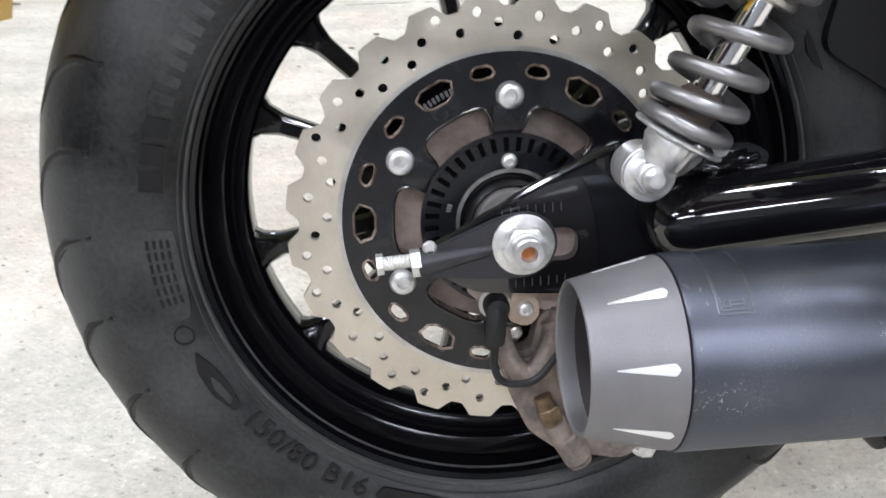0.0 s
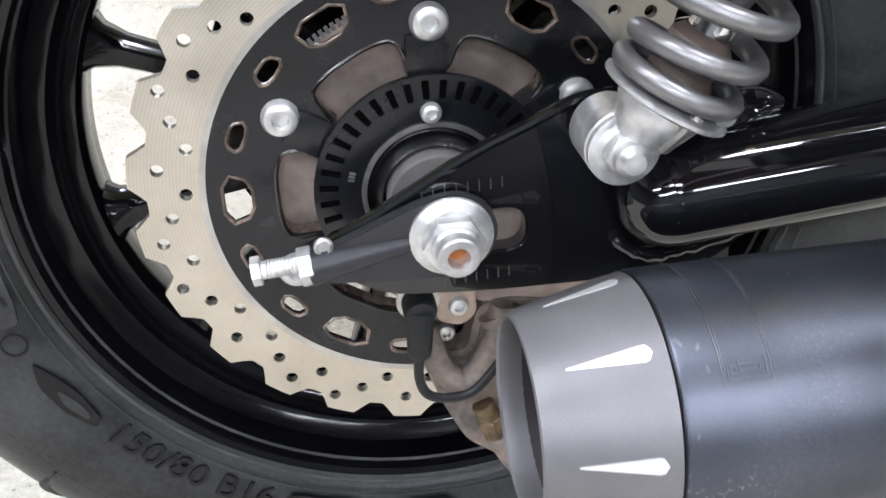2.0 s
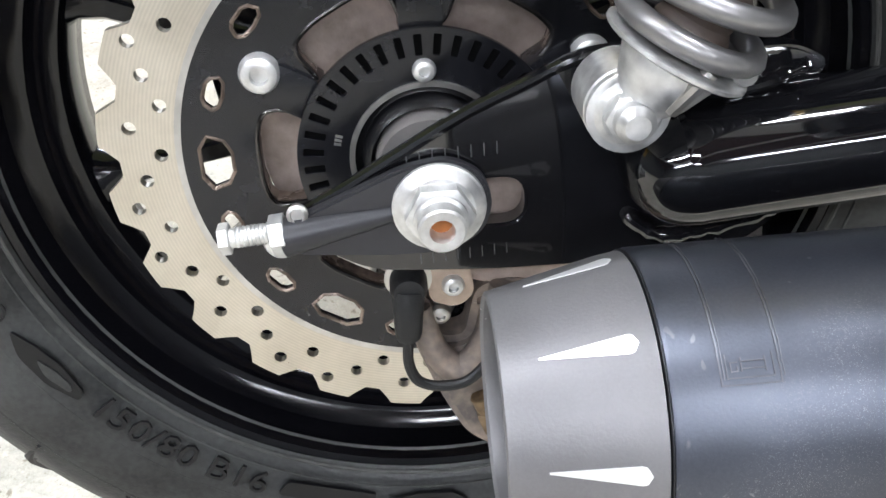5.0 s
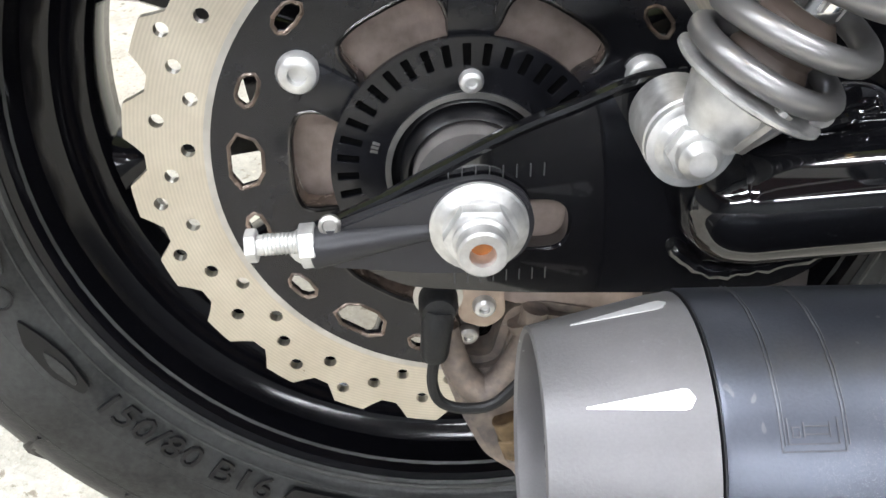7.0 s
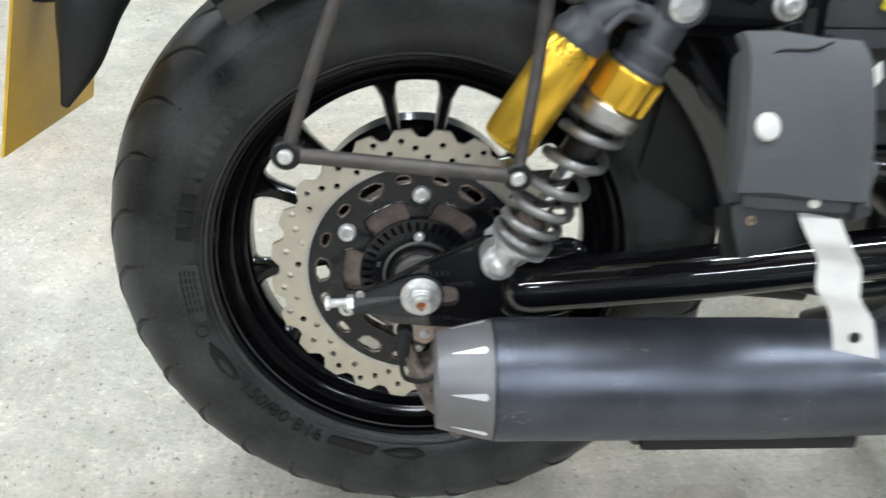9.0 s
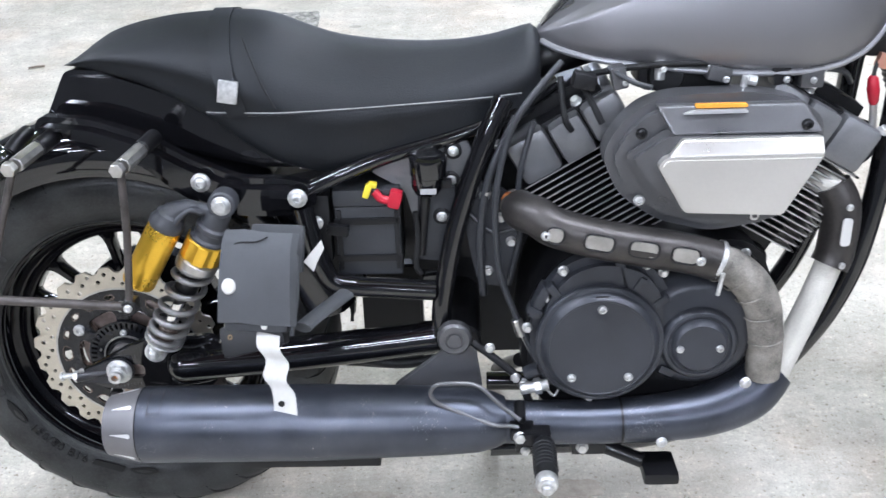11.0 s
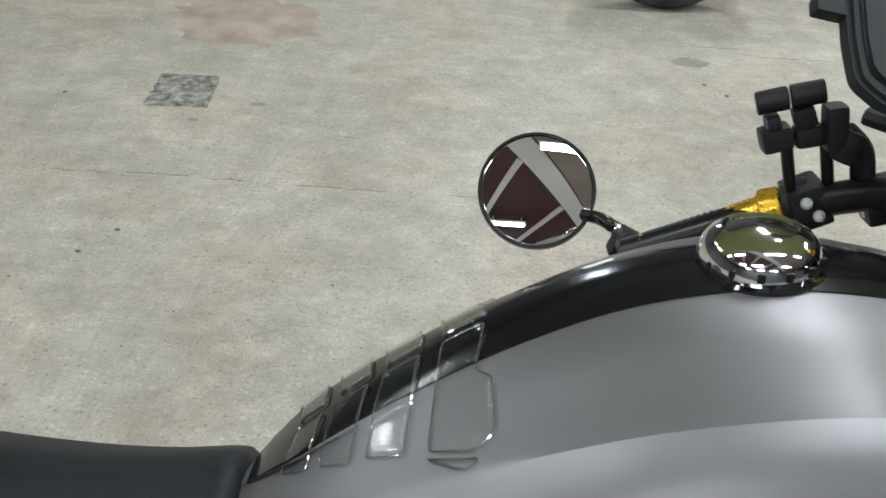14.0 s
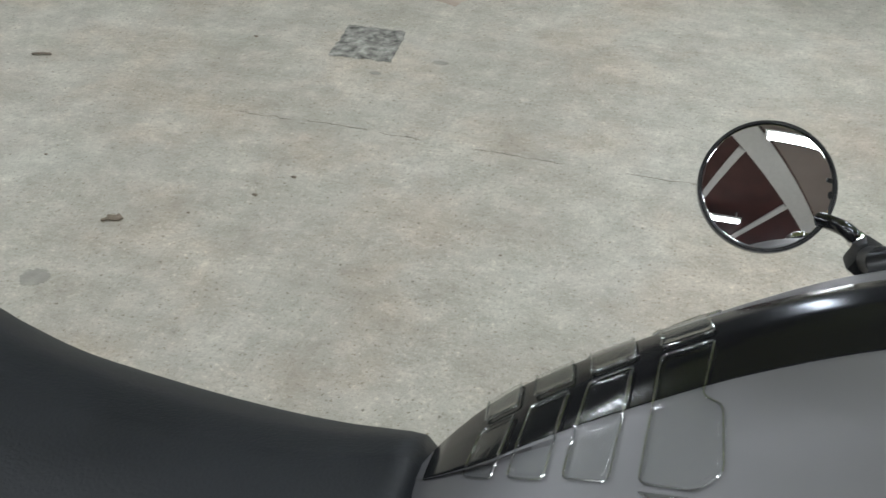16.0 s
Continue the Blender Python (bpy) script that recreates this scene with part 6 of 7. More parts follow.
def rear_fender():
    loops = []
    R = 0.352
    for k in range(41):
        a = 12 + (124 - 12) * k / 40
        x, z = polar(1, a)
        sec = []
        prof = [(0.094, -0.052), (0.095, -0.020), (0.088, 0.0), (0.06, 0.013), (0.03, 0.018), (0, 0.0195)]
        out = [(-y, r) for y, r in prof] + [(y, r) for y, r in reversed(prof[:-1])]
        inn = [(y * 0.965, r - 0.004) for y, r in reversed(out)]
        for y, r in out + inn:
            sec.append((x * (R + r), y, AX + z * (R + r)))
        loops.append(sec)
    f = part("rear_fender", rings(loops), GLOSS, bike, "gloss black rear fender", 1.0)
    stay = plate(rounded([(-0.05, 0.700), (-0.04, 0.722), (0.03, 0.715), (0.10, 0.69), (0.16, 0.655), (0.22, 0.628), (0.29, 0.625), (0.325, 0.612), (0.325, 0.585), (0.29, 0.572), (0.22, 0.572), (0.165, 0.588), (0.13, 0.612), (0.09, 0.648), (0.03, 0.680)], 0.014), -0.108, -0.150, (), 0.012)
    part("fender_stay", stay, GLOSS, f, "gloss black cast fender stay")
    for x, z in ((0.1713, 0.6273), (0.301, 0.6015)):
        part("stay_bolt", joined(lathe([(0.0132, 0), (0.0132, 0.003), (0.010, 0.005)], (x, -0.15, z), (0, -1, 0), 28), cap_bolt((x, -0.154, z), (0, -1, 0), 0.0095, 0.008)), ZINC, f)
    r = part("bag_support", joined(pipe([(-0.040, -0.232, 0.682), (-0.075, -0.238, 0.59), (-0.105, -0.243, 0.502)], 0.0052, 12, 4), pipe([(-0.105, -0.243, 0.502), (0.074, -0.226, 0.4785)], 0.0062, 12, 4), pipe([(0.074, -0.226, 0.4785), (0.087, -0.226, 0.58), (0.094, -0.228, 0.675)], 0.0052, 12, 4)), RACK, bike, "weathered steel saddlebag support frame")
    for p in ((-0.105, -0.243, 0.502), (0.074, -0.226, 0.4785)):
        q = Vector(p)
        part("corner_joint", joined(lathe([(0.010, -0.006), (0.0115, -0.004), (0.0115, 0.004), (0.010, 0.006)], q, (0, -1, 0), 20), block(q + Vector((0.0, 0.01, 0.0)), (0.018, 0.02, 0.018), bevel=0.005)), SATIN, r)
        part("corner_bolt", cap_bolt(q + Vector((0, -0.006, 0)), (0, -1, 0), 0.006, 0.004), ZINC, r)
    for p in ((-0.041, -0.236, 0.682), (0.094, -0.232, 0.676)):
        q = Vector(p)
        part("standoff", joined(rod(q + Vector((0.011, 0.058, 0.007)), q + Vector((0.002, 0.008, 0)), 0.0105, seg=8), hex_bolt(q + Vector((0, 0.0, 0)), (-0.1, -1, -0.1), 0.010, 0.011)), STEEL, r, "bright steel stand-off with hexagon bolt")
        part("standoff_sleeve", rod(q + Vector((0.018, 0.10, 0.012)), q + Vector((0.011, 0.058, 0.007)), 0.0115, seg=12), SATIN, r)


def turn_signal():
    s = part("rear_turn_signal", lathe([(0.004, 0), (0.013, 0.004), (0.023, 0.018), (0.032, 0.040), (0.0375, 0.066), (0.0385, 0.082), (0.036, 0.084)], (-0.066, -0.175, 0.672), (-1, 0, -0.06), 48), GLOSS, bike, "gloss black bullet turn signal with chrome rim")
    part("chrome_rim", lathe([(0.0385, 0.078), (0.041, 0.080), (0.0415, 0.088), (0.038, 0.092), (0.034, 0.090)], (-0.066, -0.175, 0.672), (-1, 0, -0.06), 48), CHROME, s)
    part("lens", lathe([(0.037, 0.088), (0.03, 0.097), (0.015, 0.102), (0.0001, 0.103)], (-0.066, -0.175, 0.672), (-1, 0, -0.06), 36), AMBER, s, "amber lens")
    part("stalk", pipe([(-0.08, -0.16, 0.675), (-0.085, -0.12, 0.68), (-0.085, -0.08, 0.685)], 0.01, 12), SATIN, s)
    p = part("plate_carrier", plate(rounded([(-0.40, 0.69), (-0.20, 0.69), (-0.165, 0.655), (-0.185, 0.618), (-0.235, 0.594), (-0.30, 0.585), (-0.345, 0.58), (-0.40, 0.60)], 0.02), -0.02, -0.07, (), 0.012), PLASTIC, bike, "dark grey plastic number plate carrier")
    part("lamp_arm", pipe([(-0.275, -0.06, 0.62), (-0.288, -0.08, 0.585), (-0.300, -0.085, 0.54), (-0.322, -0.08, 0.494)], 0.016, 12, 5, radii=[0.034, 0.029, 0.019, 0.004]), PLASTIC, p)
    pl = bmesh.new()
    vs = [pl.verts.new(q) for q in ((-0.378, -0.095, 0.449), (-0.352, 0.095, 0.455), (-0.325, 0.095, 0.60), (-0.345, -0.095, 0.60))]
    vs += [pl.verts.new(v.co + Vector((-0.003, 0, 0))) for v in vs]
    for q in ((0, 1, 2, 3), (7, 6, 5, 4), (0, 4, 5, 1), (1, 5, 6, 2), (2, 6, 7, 3), (3, 7, 4, 0)):
        pl.faces.new([vs[i] for i in q])
    part("number_plate", pl, GOLDPLATE, p, "yellow number plate seen from its back")


# ---------------------------------------------------------------- frame and middle
def frame_tubes():
    f = part("main_frame", pipe([(0.31, -0.128, 0.603), (0.36, -0.125, 0.625), (0.43, -0.112, 0.648), (0.53, -0.096, 0.672), (0.60, -0.075, 0.698), (0.66, -0.05, 0.73)], 0.0112, 18), GLOSS, bike, "gloss black tubular steel frame")
    tubes = ([(0.585, -0.115, 0.725), (0.555, -0.125, 0.66), (0.52, -0.13, 0.56), (0.50, -0.135, 0.47), (0.492, -0.14, 0.40), (0.51, -0.14, 0.33)],
             [(0.305, -0.14, 0.585), (0.318, -0.142, 0.52), (0.335, -0.142, 0.475), (0.365, -0.14, 0.463), (0.42, -0.138, 0.457), (0.485, -0.138, 0.452)])
    for pts in tubes:
        part("frame_tube", pipe(pts, 0.0145, 18), GLOSS, f)
    for s in (-1, 1):
        part("down_tube", pipe([(1.170, s * 0.05, 0.875), (1.134, s * 0.078, 0.828), (1.124, s * 0.085, 0.73), (1.1175, s * 0.088, 0.635), (1.106, s * 0.09, 0.53), (1.0905, s * 0.09, 0.45), (1.058, s * 0.09, 0.37), (1.008, s * 0.09, 0.297), (0.950, s * 0.09, 0.238), (0.90, s * 0.09, 0.200), (0.80, s * 0.09, 0.165), (0.56, s * 0.10, 0.16)], 0.0165, 20), GLOSS, f, "gloss black front down tube")
    part("steering_head", joined(rod((1.19, 0, 0.80), (1.115, 0, 0.96), 0.032), block((1.13, 0, 0.85), (0.12, 0.09, 0.10), (0, -25, 0), 0.015), plate(rounded([(1.10, 0.80), (1.14, 0.84), (1.19, 0.835), (1.20, 0.80), (1.16, 0.78)], 0.01), 0.06, -0.07, (), 0.005)), GLOSS, f)
    part("backbone", pipe([(0.60, 0, 0.74), (0.8, 0, 0.80), (1.12, 0, 0.9)], 0.028, 14), SATIN, f)
    b = part("battery_case", block((0.392, -0.075, 0.525), (0.092, 0.10, 0.105), bevel=0.005), BATTERY, bike, "black plastic battery case")
    part("battery_lid", block((0.392, -0.075, 0.590), (0.094, 0.103, 0.024), bevel=0.004), BATTERY, b)
    for z in (0.556, 0.500):
        part("case_strap", block((0.392, -0.1262, z), (0.094, 0.003, 0.010), bevel=0.001), SATIN, b)
    for x in (0.352, 0.433):
        part("case_rib", block((x, -0.1262, 0.528), (0.006, 0.003, 0.09), bevel=0.001), PLASTIC, b)
    part("side_clip", block((0.350, -0.128, 0.545), (0.030, 0.012, 0.016), (0, 8, 0), 0.003), SATIN, b)
    part("battery_back", block((0.42, -0.02, 0.56), (0.24, 0.05, 0.20), bevel=0.01), SATIN, b)
    part("terminal_cover", joined(pipe([(0.405, -0.135, 0.603), (0.415, -0.138, 0.593), (0.428, -0.137, 0.590)], 0.006, 10), block((0.433, -0.135, 0.592), (0.018, 0.018, 0.026), (0, 15, 0), 0.006)), RED, b, "red terminal cover")
    part("yellow_wire_clip", joined(block((0.395, -0.135, 0.604), (0.009, 0.010, 0.020), (0, 20, 0), 0.003), block((0.403, -0.135, 0.613), (0.012, 0.010, 0.008), (0, 10, 0), 0.003)), YELLOW, b, "yellow wire clip")
    part("wire", pipe([(0.46, -0.13, 0.57), (0.462, -0.13, 0.53), (0.458, -0.13, 0.49), (0.465, -0.13, 0.475)], 0.004, 8), PLASTIC, b)
    p = part("side_bracket", plate(rounded([(0.395, 0.622), (0.500, 0.668), (0.531, 0.668), (0.541, 0.648), (0.516, 0.593), (0.506, 0.539), (0.47, 0.52), (0.452, 0.560), (0.445, 0.592)], 0.012), -0.095, -0.102, (), 0.0015), HEADGREY, bike, "grey steel side cover bracket")
    for x, z in ((0.5145, 0.6495), (0.5105, 0.607), (0.4965, 0.5565)):
        part("grommet", lathe([(0.0125, 0), (0.0125, 0.003), (0.010, 0.005)], (x, -0.1018 if z > 0.6 else -0.111, z), (0, -1, 0), 24), PLASTIC, p, "black rubber grommet")
        part("grommet_bolt", joined(lathe([(0.0075, 0), (0.0075, 0.003), (0.006, 0.004)], (x, -0.105 if z > 0.6 else -0.114, z), (0, -1, 0), 24), cap_bolt((x, -0.108 if z > 0.6 else -0.117, z), (0, -1, 0), 0.0052, 0.004)), ZINC, p)
    part("regulator_case", joined(lathe([(0.020, -0.016), (0.0255, -0.013), (0.0265, 0.008), (0.0255, 0.013), (0.021, 0.0155), (0.018, 0.0140), (0.0001, 0.0135)], (0.480, -0.128, 0.638), (0.05, -0.12, 1), 36), lathe([(0.0001, -0.026), (0.010, -0.0245), (0.018, -0.018), (0.0222, -0.008), (0.0222, 0.008), (0.018, 0.014)], (0.478, -0.128, 0.616), (0.05, -0.12, 1), 36)), GLOSS, p, "glossy black capsule")
    part("case_stem", joined(rod((0.475, -0.122, 0.597), (0.464, -0.118, 0.50), 0.0075), block((0.497, -0.118, 0.607), (0.03, 0.012, 0.012), bevel=0.003)), SATIN, p)
    part("case_label", block((0.480, -0.1525, 0.607), (0.022, 0.0015, 0.008), (0, 0, 0), 0.0005), BARGREY, p)
    part("side_panel", block((0.486, -0.106, 0.545), (0.052, 0.014, 0.115), (0, 5, 0), 0.005), BATTERY, p)
    x = part("box_bracket", block((0.322, -0.11, 0.545), (0.035, 0.03, 0.10), bevel=0.006), PLASTIC, bike, "black plastic bracket")
    part("box_bolt", joined(lathe([(0.010, 0), (0.010, 0.004), (0.007, 0.006)], (0.320, -0.126, 0.556), (0, -1, 0), 24), cap_bolt((0.320, -0.131, 0.556), (0, -1, 0), 0.006, 0.005)), ZINC, x)
    part("air_duct", plate(rounded([(0.50, 0.26), (0.50, 0.64), (0.60, 0.69), (0.70, 0.72), (0.74, 0.69), (0.70, 0.40), (0.64, 0.26)], 0.03), 0.10, 0.02, (), 0.01), PLASTIC, bike, "black plastic air duct between frame and engine")
    part("inner_mudguard", plate(rounded([(0.335, 0.30), (0.36, 0.445), (0.43, 0.445), (0.445, 0.40), (0.56, 0.40), (0.56, 0.66), (0.36, 0.62), (0.325, 0.45)], 0.012), 0.09, 0.05, (), 0.004), PLASTIC, bike, "black inner mudguard")
    part("lower_guard", plate(rounded([(0.355, 0.235), (0.355, 0.36), (0.37, 0.41), (0.455, 0.41), (0.455, 0.235)], 0.012), 0.09, 0.05, (), 0.004), PLASTIC, bike, "black plastic guard behind the swingarm")
    part("inner_panel", plate(rounded([(0.20, 0.42), (0.24, 0.60), (0.36, 0.62), (0.37, 0.42), (0.30, 0.36)], 0.02), 0.07, -0.07, (), 0.01), PLASTIC, bike, "black plastic inner panel")
    v = part("pivot_cover", lathe([(0.022, 0), (0.0245, 0.003), (0.0245, 0.016), (0.021, 0.021), (0.014, 0.021), (0.013, 0.0185), (0.010, 0.0185), (0.009, 0.021), (0.0001, 0.0215)], (0.510, -0.155, 0.390), (0, -1, 0), 40), ENGINE, bike, "round black pivot cover")
    part("side_hanger", plate(rounded([(0.415, 0.305), (0.505, 0.375), (0.54, 0.375), (0.55, 0.30)], 0.012), -0.15, -0.16, (), 0.002), ENGINE, v)
    hs = part("rear_brake_hose", pipe([(0.16, -0.06, 0.285), (0.25, -0.09, 0.315), (0.34, -0.10, 0.325), (0.42, -0.11, 0.318), (0.48, -0.12, 0.33)], 0.008, 12), PLASTIC, bike, "black rear brake hose")
    part("lower_rod", pipe([(0.10, -0.05, 0.30), (0.28, -0.06, 0.305), (0.40, -0.06, 0.295)], 0.012, 12), SATIN, hs)


def pouch():
    # it hangs plumb, so its lower edge stands away from the leaning bike
    m = Matrix.Translation((0.270, -0.262, 0.590)) @ Matrix.Rotation(radians(-24), 4, "X") @ Matrix.Rotation(radians(3), 4, "Y") @ Matrix.Diagonal((0.92, 1, 1.04, 1))

    def put(bm):
        bm.transform(m)
        return bm

    p = part("tool_pouch", put(block((0, 0.012, -0.058), (0.09, 0.045, 0.115), bevel=0.012)), POUCH, bike, "dark grey fabric tool pouch with a white press stud")
    fl = []
    for i in range(11):
        t = i / 10
        z = 0.008 - 0.112 * t
        y = -0.016 - 0.009 * math.sin(t * math.pi) + (0.012 * (1 - t * 8) if t < 0.12 else 0)
        w = 0.050 + 0.003 * t
        fl.append([(-w, y + 0.012, z), (-w + 0.003, y, z), (-0.02, y - 0.003, z + 0.001), (0.015, y - 0.003, z - 0.002), (w - 0.004, y - 0.001, z - 0.002), (w + 0.003, y + 0.010, z - 0.002),
                   (w, y + 0.014, z - 0.002), (0.015, y + 0.001, z - 0.002), (-0.02, y + 0.001, z + 0.001), (-w + 0.003, y + 0.004, z)])
    part("flap", put(rings(fl)), POUCH, p)
    part("flap_edge", put(pipe([(-0.042, -0.0165, -0.018), (-0.025, -0.0215, -0.008), (0.0, -0.0225, -0.006), (0.015, -0.0215, 0.0)], 0.0012, 6)), PLASTIC, p)
    part("press_stud", put(lathe([(0.0098, 0), (0.0100, 0.001), (0.0085, 0.003), (0.0001, 0.004)], (-0.034, -0.0255, -0.060), (0, -1, 0.05), 28)), PAPER, p, "white press stud")
    part("pouch_bottom", put(block((-0.006, 0.014, -0.120), (0.088, 0.04, 0.04), (0, -14, 0), 0.010)), PLASTIC, p)
    part("bottom_rivet", put(cap_bolt((-0.035, -0.004, -0.122), (0, -1, 0), 0.004, 0.003)), BRONZE, p)
    part("pouch_back", put(block((0.014, 0.05, -0.012), (0.075, 0.02, 0.06), bevel=0.006)), POUCH, p)
    part("strap", put(pipe([(0.05, 0.004, -0.02), (0.053, 0.002, -0.07), (0.048, 0.0, -0.118)], 0.006, 10, squash=0.5)), POUCH, p)
    part("strap", pipe([(0.318, -0.29, 0.475), (0.335, -0.25, 0.475), (0.365, -0.20, 0.48)], 0.013, 10, squash=0.5), POUCH, p)
    zig = [(0.272, -0.318, 0.484), (0.274, -0.335, 0.472), (0.284, -0.338, 0.454), (0.281, -0.350, 0.438), (0.291, -0.355, 0.422), (0.294, -0.366, 0.398)]
    loops = []
    for x, y, z in spline(zig, 4):
        loops.append([(x - 0.007, y + 0.004, z), (x + 0.0225, y - 0.002, z - 0.004), (x + 0.0225, y - 0.0032, z - 0.004), (x - 0.007, y + 0.0028, z)])
    t = part("paper_tag", rings(loops), PAPER, bike, "folded white paper tag hanging beside the muffler")
    part("tag_eyelet", lathe([(0.003, 0), (0.0042, 0.0005), (0.0042, 0.001), (0.002, 0.001)], (0.298, -0.3665, 0.41), (0, -1, 0.1), 14), PLASTIC, t)
    part("tag_hook", rod((0.28, -0.28, 0.494), (0.275, -0.318, 0.491), 0.004), WHITE, t)
    part("white_tab", plate([(0.318, 0.545), (0.343, 0.575), (0.346, 0.563), (0.336, 0.545), (0.330, 0.531)], -0.238, -0.240), WHITE, bike, "torn white paper tab")


def foot_controls():
    peg, way = Vector((0.630, -0.270, 0.281)), Vector((-0.03, -1, -0.03)).normalized()
    p = part("foot_peg", lathe([(0.012, 0), (0.0145, 0.004), (0.0155, 0.01), (0.0155, 0.074), (0.0145, 0.080)], peg, way, 20), PLASTIC, bike, "black ribbed rubber foot peg")
    for k in range(7):
        part("peg_rib", lathe([(0.0154, 0), (0.0167, 0.001), (0.0167, 0.003), (0.0154, 0.004)], peg + way * (0.014 + 0.0075 * k), way, 20, cap=False), PLASTIC, p)
    e = peg + way * 0.080
    part("peg_tip", joined(lathe([(0.0145, 0), (0.0145, 0.012), (0.012, 0.016)], e, way, 20), lathe([(0.008, 0.016), (0.008, 0.024), (0.005, 0.027)], e, way, 12)), ZINC, p, "bright peg end with feeler bolt")
    part("peg_mount", joined(block((0.618, -0.256, 0.283), (0.046, 0.026, 0.018), bevel=0.004), block((0.602, -0.245, 0.284), (0.034, 0.03, 0.016), bevel=0.004), block((0.604, -0.238, 0.265), (0.022, 0.026, 0.03), bevel=0.004), rod((0.60, -0.245, 0.30), (0.60, -0.215, 0.31), 0.008)), SATIN, p)
    part("mount_bolt", hex_bolt((0.598, -0.263, 0.285), (0, -1, 0), 0.0075, 0.007, 0.009), ZINC, p)
    part("mount_bolt", hex_bolt((0.606, -0.252, 0.255), (0, -1, 0), 0.0055, 0.006, 0.007), ZINC, p)
    loop = ((0.599, -0.248, 0.303), (0.572, -0.242, 0.3246), (0.548, -0.238, 0.348), (0.530, -0.235, 0.3548), (0.495, -0.235, 0.3552), (0.482, -0.235, 0.352), (0.476, -0.235, 0.342), (0.478, -0.235, 0.333), (0.488, -0.236, 0.323), (0.519, -0.240, 0.310), (0.562, -0.247, 0.2955), (0.582, -0.250, 0.2955), (0.597, -0.252, 0.294))
    b = part("heel_guard", pipe(loop, 0.0030, 10, 5), GUARDWIRE, bike, "bent grey wire heel guard")
    part("linkage", pipe([(0.535, -0.17, 0.385), (0.57, -0.18, 0.36), (0.60, -0.19, 0.335), (0.615, -0.195, 0.30)], 0.006, 10), SATIN, b)
    for x, y, z in ((0.560, -0.185, 0.383), (0.596, -0.192, 0.338), (0.606, -0.192, 0.330)):
        part("linkage_bolt", hex_bolt((x, y, z), (0, -1, 0), 0.006, 0.006, 0.0075), ZINC, b)
    k = part("brake_pedal", joined(rod((0.70, -0.18, 0.225), (0.78, -0.21, 0.205), 0.011), block((0.70, -0.2, 0.235), (0.05, 0.03, 0.03), bevel=0.006), block((0.80, -0.22, 0.2), (0.05, 0.06, 0.018), bevel=0.006)), SATIN, bike, "black brake pedal under the pipe")
    part("pedal_bolt", hex_bolt((0.69, -0.217, 0.235), (0, -1, 0), 0.007, 0.007, 0.009), ZINC, k)
    st = part("side_stand", pipe([(0.62, 0.12, 0.19), (0.60, 0.21, 0.13), (0.585, 0.30, 0.068)], 0.013, 12), SATIN, bike, "black side stand")


